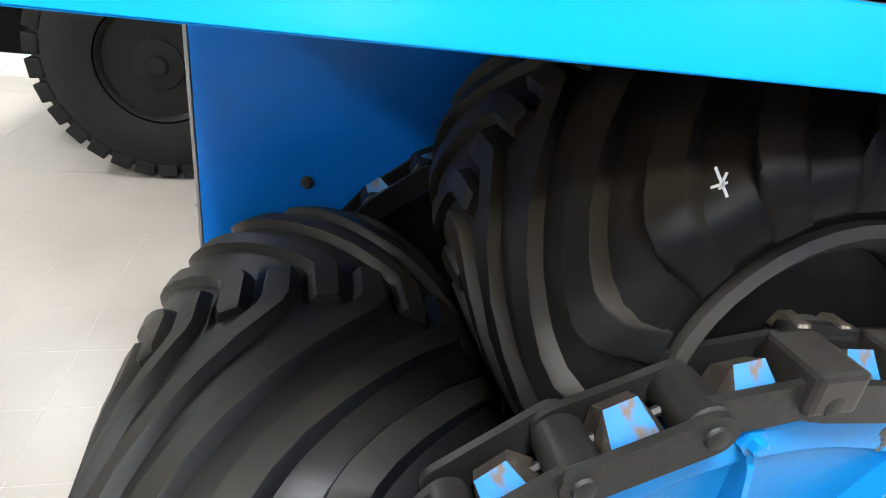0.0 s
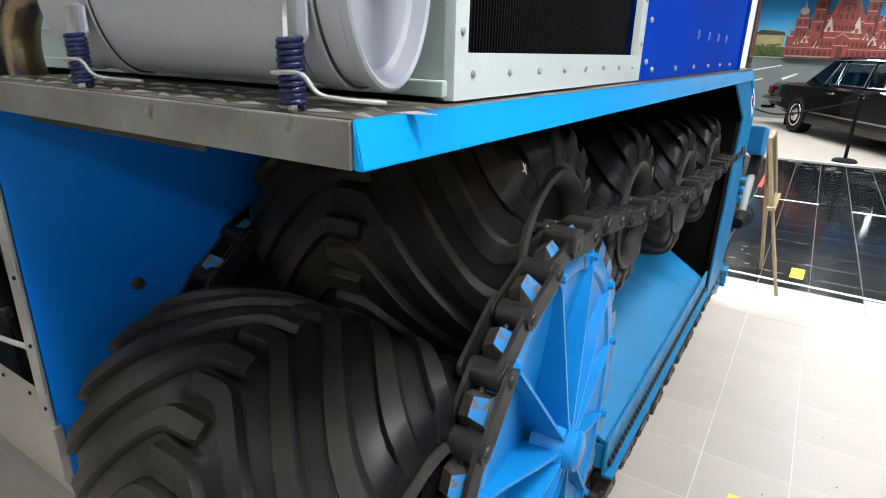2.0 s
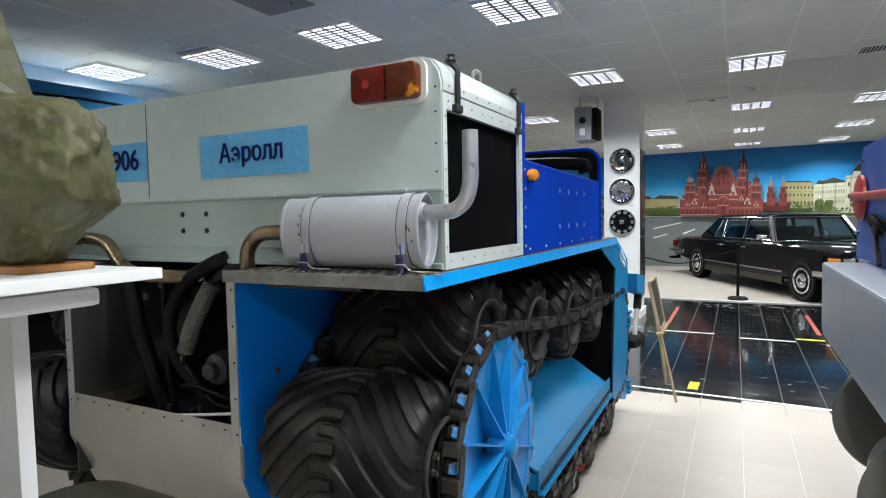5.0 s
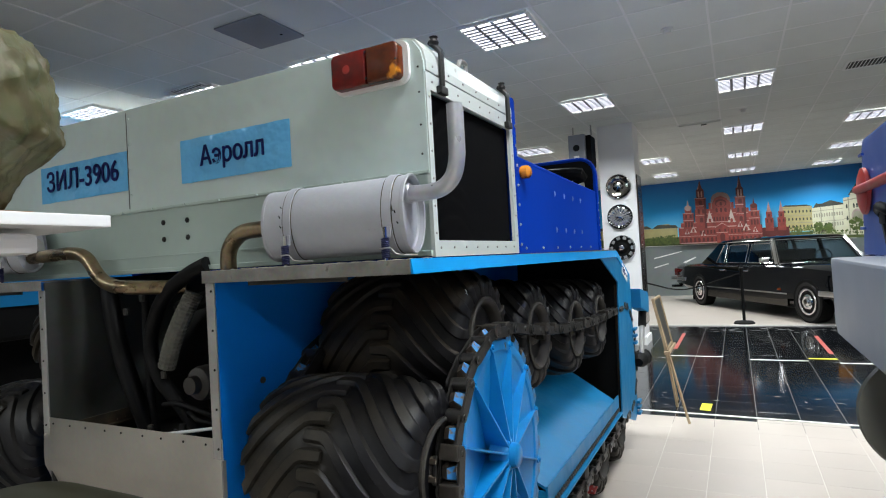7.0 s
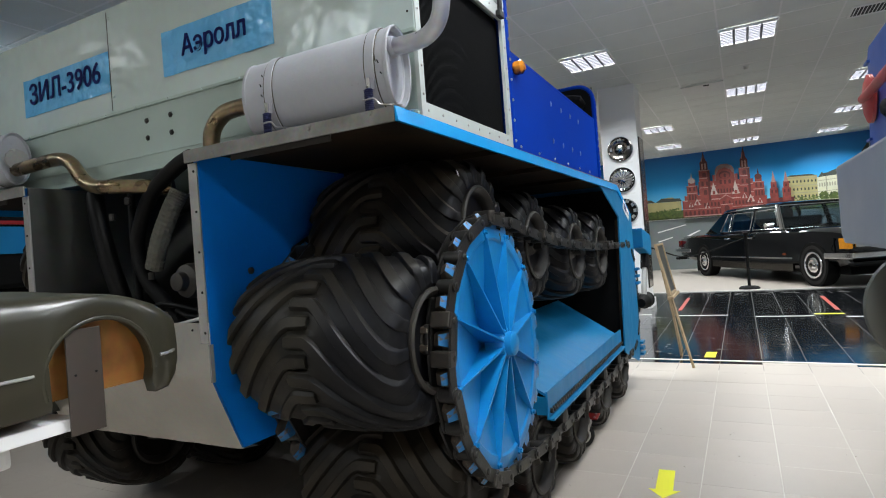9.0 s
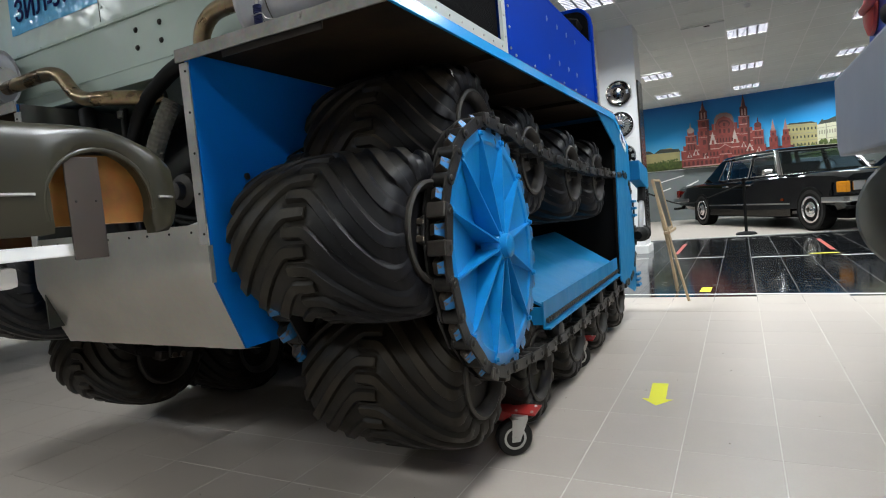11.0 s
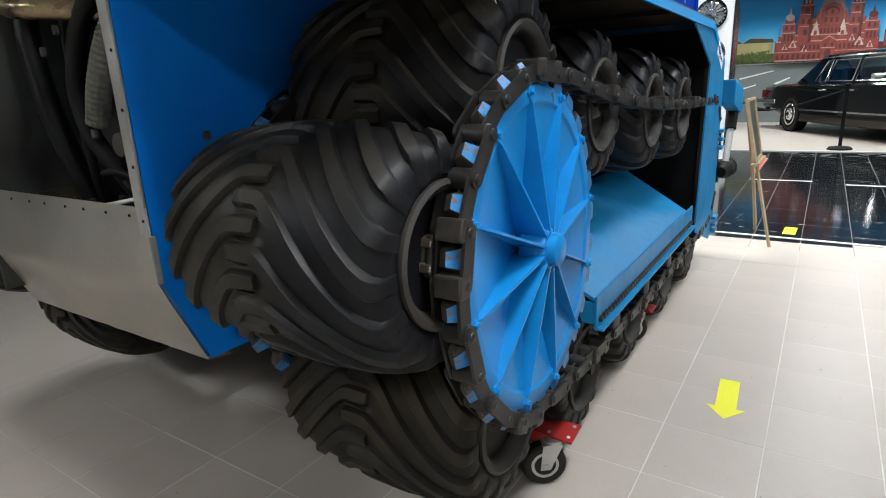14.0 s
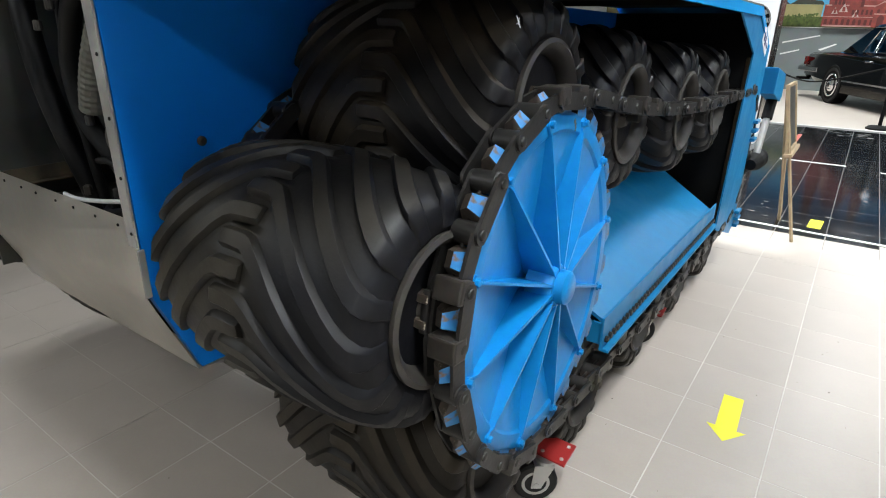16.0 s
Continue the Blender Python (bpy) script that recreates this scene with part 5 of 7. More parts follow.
# sprocket with a finned blue cover
def sprocket(x, cover):
    cy, cz = SC
    b = BM()
    lathe(b, [(x - 0.068, 0.04), (x - 0.05, 0.368), (x - 0.045, 0.379), (x - 0.016, 0.379), (x - 0.013, 0.378), (x - 0.012, 0.376), (x - 0.012, 0.343), (x - 0.018, 0.336), (x - 0.030, 0.25), (x - 0.068, 0.05)] if cover else [(x - 0.006, 0.2), (x - 0.01, 0.368), (x + 0.02, 0.368), (x + 0.022, 0.2)], "x", (0, cy, cz), 76)
    sp = part("sprocket", b, M_DISC if cover else M_CHAIN, veh, "sky-blue drive sprocket disc with radial fins" if cover else "dark inner drive sprocket", smooth=30)
    sp.matrix_basis = TILT
    tooth = BM()
    # radial outlines in (tangent, radial): chamfered blue outer face, rusty crest and inner side
    ta = [(-0.0275, 0.372), (-0.0265, 0.388), (-0.0185, 0.404), (0.0185, 0.404), (0.0265, 0.388), (0.0275, 0.372)]
    t0 = [(-0.0275, 0.372), (-0.0265, 0.395), (-0.0135, 0.427), (0.0135, 0.427), (0.0265, 0.395), (0.0275, 0.372)]
    t1 = [(-0.0275, 0.372), (-0.0265, 0.390), (-0.0150, 0.413), (0.0150, 0.413), (0.0265, 0.390), (0.0275, 0.372)]
    A = [tooth.verts.new((0.0, p, q)) for p, q in ta]
    B = [tooth.verts.new((-0.016, p, q)) for p, q in t0]
    C = [tooth.verts.new((-0.036, p, q)) for p, q in t1]
    tooth.faces.new(A).material_index = 0
    for i in range(5):
        f = tooth.faces.new((A[i], B[i], B[i + 1], A[i + 1])); f.material_index = 0 if i == 2 else 1
        f = tooth.faces.new((B[i], C[i], C[i + 1], B[i + 1])); f.material_index = 1
    tooth.faces.new(C[::-1]).material_index = 1
    tooth.faces.new((A[0], A[5], B[5], B[0])); tooth.faces.new((B[0], B[5], C[5], C[0]))
    me = mesh_of("tooth", tooth, M_TOOTH, M_TOOTHTIP)
    for k in range(TEETH):
        a = radians(168.4 - 360 * k / TEETH - 90)
        put("tooth", me, sp, TILT @ Matrix.Translation((x - 0.012 if cover else x + 0.025, cy, cz)) @ rot_x(a), "chipped blue tooth with a rusty tip" if k == 0 else "")
    if not cover:
        return
    fin = BM()
    h = 0.003
    pf = [(0.03, 0.012), (0.05, 0.012), (0.343, -0.004), (0.358, -0.010), (0.358, -0.013), (0.334, -0.018), (0.25, -0.032), (0.03, -0.072)]
    prism(fin, [(d, q) for q, d in pf], "y", -h, h)
    me = mesh_of("fin", fin, M_DISC)
    bolt = BM()
    lathe(bolt, [(-0.012, 0.0125), (-0.0065, 0.0125), (-0.006, 0.008), (0.001, 0.008), (0.002, 0.005)], "x", (0, 0, 0.3665), 6)
    me2 = mesh_of("bolt", bolt, M_DISC)
    for k in range(12):
        a = radians(9 + 30 * k - 90)
        put("fin", me, sp, TILT @ Matrix.Translation((x, cy, cz)) @ rot_x(a))
        put("bolt", me2, sp, TILT @ Matrix.Translation((x, cy, cz)) @ rot_x(a))
    b = BM()
    lathe(b, [(x - 0.05, 0.056), (x - 0.012, 0.052), (x + 0.006, 0.050), (x + 0.010, 0.046), (x + 0.010, 0.040), (x + 0.014, 0.040), (x + 0.030, 0.038), (x + 0.036, 0.031), (x + 0.037, 0.001)], "x", (0, cy, cz), 24)
    chip = BM()
    for dy_, dz_, rr_ in ((0.0, 0.0, 0.006), (0.004, -0.007, 0.005), (0.006, -0.014, 0.004), (0.003, -0.02, 0.003)):
        lathe(chip, [(0, rr_), (0.0005, rr_ * 0.9)], "x", (0, dy_, dz_), 9)
    part("paint_chip", chip, M_CORR, sp, "pale chip in the blue paint").matrix_basis = TILT @ Matrix.Translation((x - 0.0119, cy + 0.083, cz + 0.352))
    part("hub", b, M_DISC, sp, smooth=40).matrix_basis = TILT


sprocket(-0.012, True)
sprocket(-0.655, False)
b = BM()
tube(b, [(-0.70, *SC), (-0.14, *SC)], 0.06, 16, 0)
part("drive_shaft", b, M_CHAIN, veh)
chalk = BM()
for dy, dz, tw, ln in ((0, 0, -50, 0.026), (0.001, 0.001, 85, 0.012), (-0.001, -0.002, 20, 0.012)):
    box(chalk, 0, 0.0008, -ln / 2, ln / 2, -0.0009, 0.0009, m=Matrix.Translation((0, dy, dz)) @ rot_x(radians(tw)))
part("chalk_cross", chalk, M_WHITE, veh, "white chalk cross on the tyre wall").matrix_basis = Matrix.Translation((-0.078, -0.128, 1.321))
# guide wheels under the mud plate carry the lower run
for k, y in enumerate((0.62, 1.02, 1.42, 1.82)):
    b = BM()
    lathe(b, [(-0.075, 0.02), (-0.07, 0.042), (-0.06, 0.048), (-0.03, 0.048), (-0.02, 0.042), (-0.015, 0.02)], "x", (0.0, y, 0.35), 20)
    part("guide_wheel", b, M_CHAIN, veh, smooth=35)
b = BM()
lathe(b, [(0, 0.011), (0.004, 0.011), (0.007, 0.006)], "x", (XP, -0.39, 1.07), 12)
part("panel_bolt", b, M_TOOTHTIP, veh, "rust-brown panel bolt")

# ---- floor furniture near the vehicle ----
# caster dolly under the rear tyre
dolly = thing("wheel_dolly", "red steel dolly on swivel casters under the track", "dolly", (-0.08, 0.2, 0))
b = BM()
prism(b, [(-0.36, 0.175), (-0.004, 0.157), (-0.010, 0.258), (-0.36, 0.262)], "z", 0.146, 0.152, 0.001)
prism(b, [(-0.36, 0.170), (-0.09, 0.157), (-0.09, 0.160), (-0.36, 0.174)], "z", 0.118, 0.150)
part("plate", b, M_DOLLYRED, dolly, "scratched red steel plate")
for y, x in ((0.178, -0.022), (0.238, -0.026), (0.178, -0.082)):
    put("bolt", rivet_r, dolly, Matrix.Translation((x, y, 0.152)) @ rot_x(radians(-90)) @ Matrix.Scale(1.1, 4))
cx_, cy_, rw = -0.066, 0.168, 0.066              # swivel axis and wheel radius of the caster
wy = cy_ - 0.028
b = BM()
lathe(b, [(-0.019, rw - 0.025), (-0.022, rw - 0.018), (-0.021, rw - 0.006), (-0.014, rw), (0.014, rw), (0.021, rw - 0.006), (0.022, rw - 0.018), (0.019, rw - 0.025)], "x", (cx_, wy, rw), 32)
wh = part("caster_wheel", b, M_TRUCKTYRE, dolly, "black rubber caster wheel", smooth=35)
b = BM()
lathe(b, [(-0.013, 0.008), (-0.011, 0.030), (-0.020, 0.033), (-0.020, rw - 0.0245), (0.020, rw - 0.0245), (0.020, 0.033), (0.011, 0.030), (0.013, 0.008)], "x", (cx_, wy, rw), 28)
part("hub", b, M_ZINC, wh, "bright grey hub ring", smooth=40)
b = BM()
for sx in (-0.0275, 0.0245):
    prism(b, [(wy - 0.015, rw - 0.012), (wy + 0.015, rw - 0.012), (wy + 0.05, 0.132), (wy - 0.008, 0.132)], "x", cx_ + sx, cx_ + sx + 0.003, 0.001)
box(b, cx_ - 0.028, cx_ + 0.028, wy - 0.008, wy + 0.05, 0.132, 0.136)
lathe(b, [(-0.032, 0.004), (-0.031, 0.009), (0.031, 0.009), (0.032, 0.004)], "x", (cx_, wy, rw), 8)
part("fork", b, M_ZINC, dolly, "zinc caster fork")
part("swivel", lathe(BM(), [(0.1361, 0.03), (0.1459, 0.03)], "z", (cx_, cy_, 0), 16), M_ZINC, dolly)
turn = Matrix.Translation((cx_, cy_, 0)) @ Matrix.Rotation(radians(-52), 4, "Z") @ Matrix.Translation((-cx_, -cy_, 0))
for ob_ in list(dolly.children) + list(wh.children):
    if ob_.name.split(".")[0] in ("caster_wheel", "fork", "swivel", "hub"):
        ob_.data.transform(turn)


# a second dolly stands between the rollers further ahead
copy_thing(dolly, Matrix.Translation((-0.123, 1.305, 0)))

# yellow floor arrows
def arrow(at, turn, size, kind_):
    b = BM()
    pts = [(-0.035, 0.22), (0.035, 0.22), (0.035, 0.0), (0.064, 0.0), (0.0, -0.082), (-0.064, 0.0), (-0.035, 0.0)]
    if kind_ == "square":
        pts = [(-0.043, -0.12), (0.043, -0.12), (0.043, 0.12), (-0.043, 0.12)]
    m = Matrix.Rotation(radians(turn), 2)
    prism(b, [tuple(Vector(at) + m @ (Vector(p) * size)) for p in pts], "z", 0.0004, 0.0012)
    solo("floor_arrow", b, M_YELLOW, "yellow arrow sticker on the floor tiles" if kind_ != "square" else "yellow square sticker on the threshold", "floor sticker", "yellow floor stickers")


arrow((0.318, 0.842), 3, 1.0, "arrow")
arrow((0.376, 3.766), -2, 1.0, "square")

# ---- black floor field ----
for nm, a, b_ in (("threshold_strip", BLACK0 - THRESH, BLACK0), ("threshold_strip", BLACK1, BLACK1 + THRESH)):
    bm = BM()
    prism(bm, [(ROOM[0] + 0.01, a + 0.2), (1.0, a), (ROOM[1] - 0.01, a - 0.3), (ROOM[1] - 0.01, b_ - 0.3), (1.0, b_), (ROOM[0] + 0.01, b_ + 0.2)] if nm and a < 5 else [(ROOM[0] + 0.01, a), (ROOM[1] - 0.01, a), (ROOM[1] - 0.01, b_), (ROOM[0] + 0.01, b_)], "z", -0.002, 0.003)
    solo(nm, bm, M_LINE, "white strip edging the black floor", "floor strip", kind="structure")
for x0, x1, y in ((-0.15, 0.47, 6.28), (0.77, 1.37, 6.13), (1.67, 2.28, 6.05), (-1.07, -0.46, 6.40)):
    solo("floor_line", box(BM(), x0, x1, y, y + 0.045, 0.0, 0.0012), M_LINE, "white tape line on the black floor", "floor line", "white lines on the black floor")
solo("yellow_line", box(BM(), 1.39, 1.68, 6.29, 6.36, 0.0, 0.0013), M_YELLOW, "yellow tape line on the black floor", "floor line")
for at_, t in (((-0.145, 7.62), 0), ((1.665, 7.45), 0)):
    b = BM()
    box(b, -0.025, 0.025, -0.78, 0.78, 0.0, 0.0012)
    bmesh.ops.transform(b, verts=b.verts, matrix=Matrix.Translation((*at_, 0)) @ Matrix.Rotation(radians(t), 4, "Z"))
    solo("red_line", b, M_REDTAPE, "red tape line on the black floor", "floor line", "red lines on the black floor")

# ---- pillar with wheel covers ----
PX0, PX1, PY0, PY1 = -1.1, -0.58, 7.12, 7.62
b = BM()
box(b, PX0, PX1, PY0, PY1, 0, CEIL)
solo("pillar", b, M_WHITE, "square white pillar", "pillar", kind="structure")
b = BM()
box(b, PX0 - 0.03, PX1 + 0.03, PY0 - 0.03, PY1 + 0.03, 0, 0.12, 0.005)
solo("pillar_plinth", b, M_WALL, "low pale plinth round the white pillar", "plinth", kind="structure")
b = BM()
box(b, PX1, PX1 + 0.02, PY0 + 0.05, PY1 - 0.05, 0.3, 2.55, 0.004)
solo("pillar_panel", b, mat("dark mirror panel", (0.10, 0.09, 0.08), 0.2, 0.6), "dark glossy panel on the white pillar", "panel")
# Brown tone paints the dish's dark reflection into the chrome.
M_COVERDARK = mat("chrome with brown reflection tone", (0.30, 0.27, 0.25), 0.14, 1.0, var=0.1, bump=0, rvar=0.05)


def wheel_cover(z, r, style, label):
    """One wheel cover on the pillar's face, with its rim, dish and raised pieces."""
    th = thing("wheel_cover", label, "wheel cover", (-0.83, PY0, z), "wheel covers on the pillar")
    turn = lambda q, n, d: Matrix.Translation((-0.83, PY0 - d, z)) @ Matrix.Rotation(2 * math.pi * q / n, 4, "Y")
    part("cover", lathe(BM(), [(PY0 - 0.001, r), (PY0 - 0.03, r), (PY0 - 0.04, r * 0.95), (PY0 - 0.03, r * 0.88), (PY0 - 0.016, r * 0.72), (PY0 - 0.014, r * 0.45), (PY0 - 0.03, r * 0.36), (PY0 - 0.05, r * 0.30), (PY0 - 0.06, 0.01)], "y", (-0.83, 0, z), 44), M_COVERDARK if style == "dish" else M_CHROME if style == "finned" else M_BLACK, th, smooth=30)
    part("ring", lathe(BM(), [(PY0 - 0.036, r * 0.91), (PY0 - 0.046, r * 0.955), (PY0 - 0.036, r * 1.0)], "y", (-0.83, 0, z), 44, closed=True), M_CHROME if style != "finned" else M_BLACK, th, "narrow raised ring", smooth=40)
    if style == "dish":
        boss = mesh_of("boss", box(BM(), -0.030, 0.030, -0.016, 0.010, r * 0.58, r * 0.80, 0.010), M_CHROME)
        for q in range(4):
            put("boss", boss, th, turn(q, 4, 0.020))
        nut = mesh_of("nut", box(BM(), -0.010, 0.010, -0.012, 0.010, r * 0.33, r * 0.44, 0.004), M_BRACKET)
        for q in range(6):
            put("nut", nut, th, turn(q + 0.5, 6, 0.030))
    elif style == "finned":
        fin = mesh_of("fin", prism(BM(), [(-0.006, r * 0.30), (0.006, r * 0.30), (0.018, r * 0.74), (-0.018, r * 0.74)], "y", -0.016, 0.004), M_CHROME)
        for q in range(16):
            put("fin", fin, th, turn(q, 16, 0.020))
        tick = mesh_of("tick", box(BM(), -0.008, 0.008, -0.006, 0.006, r * 0.80, r * 0.90, 0.002), M_BLACK)
        for q in range(24):
            put("tick", tick, th, turn(q, 24, 0.030))
    else:
        pad = mesh_of("pad", box(BM(), -0.026, 0.026, -0.010, 0.010, r * 0.68, r * 0.88, 0.006), M_ZINC)
        for q in range(10):
            put("pad", pad, th, turn(q + 0.5, 10, 0.026))
    part("cap", lathe(BM(), [(PY0 - 0.05, r * 0.24), (PY0 - 0.066, r * 0.2), (PY0 - 0.072, 0.01)], "y", (-0.83, 0, z), 24), M_CHROME, th, smooth=40)
    part("caption_card", box(BM(), -0.90, -0.66, PY0 - 0.006, PY0 - 0.001, z - r - 0.035, z - r - 0.018), M_WALL, th, "small pale caption card")


wheel_cover(2.39, 0.185, "dish", "round dished chrome car wheel cover on the white pillar")
wheel_cover(1.93, 0.185, "finned", "round finned chrome car wheel cover on the white pillar")
wheel_cover(1.46, 0.19, "slotted", "round black car wheel cover with bright pads on the white pillar")
# air heater near the pillar
th = thing("air_heater", "grey box air heater hung under the ceiling", "air heater", (-1.25, 6.8, 2.7))
b = BM()
box(b, -1.45, -1.2, 6.7, 7.1, 2.68, 3.18, 0.02)
part("case", b, M_RVGREY, th, "grey painted metal case")
b = BM()
box(b, -1.199, -1.12, 6.74, 7.06, 2.7, 3.16, 0.02)
part("grille", b, M_BLACK, th)
b = BM()
lathe(b, [(6.70, 0.05), (6.69, 0.045)], "y", (-1.33, 0, 2.98), 16)
part("dial", b, M_RIMDARK, th, "dark round dial")
part("type_plate", box(BM(), -1.37, -1.29, 6.694, 6.6995, 2.76, 2.86, 0.001), M_WALL, th, "small white type plate")
b = BM()
for x in (-1.42, -1.15):
    box(b, x, x + 0.02, 6.88, 6.9, 3.18, CEIL)
part("bracket", b, M_ZINC, th)

# ---- easel with a board ----
es = thing("easel", "pale wooden easel carrying a caption board", "easel", (0.25, 3.35, 0))
for q in ([(0.277, 3.21, 0), (0.040, 3.33, 1.0)], [(0.127, 3.95, 0), (0.030, 3.5, 0.97)], [(0.143, 3.715, 0), (0.040, 3.62, 1.0)]):
    part("leg", tube(BM(), q, 0.012, 6, 0), M_EASEL, es)
LEAN_ = Matrix.Translation((0.070, 3.48, 0.785)) @ Matrix.Rotation(radians(-11), 4, "Y")
b = BM()
box(b, 0.014, 0.022, -0.20, 0.20, -0.2, 0.2)
bmesh.ops.transform(b, verts=b.verts, matrix=LEAN_)
board = part("board", b, M_INNER, es, "dark board in a pale wooden frame")
for y0, y1, z0, z1 in ((-0.225, -0.2, -0.22, 0.22), (0.2, 0.225, -0.22, 0.22), (-0.2, 0.2, 0.2, 0.22), (-0.2, 0.2, -0.22, -0.2)):
    b = BM()
    box(b, 0.010, 0.032, y0, y1, z0, z1, 0.002)
    bmesh.ops.transform(b, verts=b.verts, matrix=LEAN_)
    part("frame_bar", b, M_EASEL, board)
b = BM()
box(b, 0.0, 0.05, -0.25, 0.25, -0.245, -0.222, 0.003)
bmesh.ops.transform(b, verts=b.verts, matrix=LEAN_)
part("ledge", b, M_EASEL, es)

# ---- rope post ----
po = thing("barrier_post", "black rope barrier post on a round base", "barrier post", (0.75, 9.7, 0))
b = BM()
lathe(b, [(0.0, 0.17), (0.02, 0.17), (0.045, 0.14), (0.06, 0.03)], "z", (0.75, 9.7, 0), 28)
part("base", b, M_BLACK, po, smooth=40)
b = BM()
lathe(b, [(0.06, 0.025), (0.95, 0.025), (0.955, 0.04), (0.99, 0.04), (1.0, 0.02)], "z", (0.75, 9.7, 0), 16)
part("pole", b, M_BLACK, po, smooth=40)
part("rope", tube(BM(), [(0.75, 9.7, 0.9), (-0.2, 9.9, 0.62), (-0.62, 7.6, 0.9)], 0.012, 6, 10), M_BLACK, po)


# ---- limousine ----
CW, CB = Vector((1.735, 9.788, 0)), 4.0
CD = Vector((0.4673, -0.8841, 0)).normalized()     # heading of the car
CN = Vector((0.8841, 0.4673, 0)).normalized()      # from the near side across
mid = CW + CN * 1.0 - CD * CB / 2
CAR = Matrix.Translation(mid) @ Matrix.Rotation(math.atan2(CD.y, CD.x), 4, "Z")   # local x ahead, y left, z up
car = thing("limousine", "polished black long limousine with chrome trim", "car", tuple(mid))


def cpart(name, bm, m, parent, label="", smooth=None):
    bmesh.ops.transform(bm, matrix=CAR, verts=bm.verts)
    return part(name, bm, m, parent, label, smooth)


def loft(bm, secs):
    rings = [[bm.verts.new(p) for p in s] for s in secs]
    n = len(rings[0])
    for r0, r1 in zip(rings, rings[1:]):
        for k in range(n):
            bm.faces.new((r0[k], r0[(k + 1) % n], r1[(k + 1) % n], r1[k]))
    bm.faces.new(rings[0][::-1]); bm.faces.new(rings[-1])
    return bm


# body: sections along x of (x, half width, sill, shoulder, top)
secs = []
for x, w, lo, sh, top in ((2.83, 0.84, 0.42, 0.76, 0.82), (2.79, 0.95, 0.40, 0.85, 0.905), (2.5, 0.99, 0.34, 0.90, 0.955), (2.0, 1.0, 0.30, 0.93, 0.985), (1.0, 1.0, 0.26, 0.94, 0.995), (0.0, 1.0, 0.26, 0.93, 0.99), (-2.0, 1.0, 0.30, 0.93, 0.985), (-2.8, 0.99, 0.36, 0.92, 0.97), (-3.4, 0.95, 0.40, 0.90, 0.955), (-3.5, 0.88, 0.44, 0.82, 0.87)):
    secs.append([(x, -w * 0.9, lo), (x, -w, lo + 0.1), (x, -w, sh - 0.15), (x, -w * 0.97, sh), (x, -w * 0.86, top), (x, 0, top + 0.012), (x, w * 0.86, top), (x, w * 0.97, sh), (x, w, sh - 0.15), (x, w, lo + 0.1), (x, w * 0.9, lo)])
body = cpart("body", loft(BM(), secs), M_CARBLACK, car, "polished black bodywork", smooth=40)
roof = []
for x, w, top in ((0.62, 0.70, 1.50), (0.45, 0.73, 1.525), (-0.4, 0.74, 1.535), (-1.25, 0.73, 1.525), (-1.42, 0.70, 1.505)):
    roof.append([(x, -w - 0.03, top - 0.07), (x, -w, top - 0.02), (x, -w * 0.8, top), (x, 0, top + 0.01), (x, w * 0.8, top), (x, w, top - 0.02), (x, w + 0.03, top - 0.07), (x, w * 0.9, top - 0.075), (x, -w * 0.9, top - 0.075)])
cpart("roof", loft(BM(), roof), M_CARBLACK, car, smooth=40)
def bar(x0, x1, t0, t1, s):
    """A flat pillar on the cabin side: foot from x0 to x1, head from t0 to t1."""
    b = BM()
    p = [(x0, 0.965, 0.856), (x1, 0.965, 0.856), (t1, 1.47, 0.716), (t0, 1.47, 0.716)]
    f = [b.verts.new((x, s * y, z)) for x, z, y in p]
    g = [b.verts.new((x, s * (y - 0.05), z)) for x, z, y in p]
    b.faces.new(f); b.faces.new(g[::-1])
    for i in range(4):
        b.faces.new((f[i], f[(i + 1) % 4], g[(i + 1) % 4], g[i]))
    return b


for s in (-1, 1):
    for q in ((0.94, 0.86, 0.61, 0.54), (-0.10, -0.18, -0.11, -0.18), (-0.99, -1.05, -0.99, -1.05)):
        cpart("window_pillar", bar(*q, s), M_CARBLACK, car)
    cpart("rear_quarter", bar(-1.43, -2.20, -1.24, -1.44, s), M_CARBLACK, car, "broad black rear quarter panel")
    b = BM()
    tube(b, [(0.935, s * 0.862, 0.98), (0.60, s * 0.722, 1.47)], 0.030, 8, 0)
    cpart("windscreen_pillar", b, M_CHROME, car, "bright chrome windscreen pillar")
for x in (-0.25, -0.8, -1.5):
    b = BM()
    box(b, x - 0.09, x + 0.09, -0.66, 0.66, 0.99, 1.24, 0.04)
    cpart("seat_back", b, M_SEAT, car)
b = BM()
box(b, 0.55, 0.82, -0.72, 0.72, 0.985, 1.05, 0.02)
cpart("dashboard", b, M_BLACK, car)
b = BM()
tube(b, [(0.45 + 0.06 * math.sin(a), 0.36 + 0.19 * math.cos(a), 1.06 + 0.16 * math.sin(a)) for a in np.linspace(0, 2 * math.pi, 25)], 0.012, 6, 0)
cpart("steering_wheel", b, M_BLACK, car)


def on_side(s, x, h):
    """Point on the sloping side of the cabin, a little outside it."""
    return (x, s * (0.856 - 0.14 * h), 0.985 + 0.46 * h)


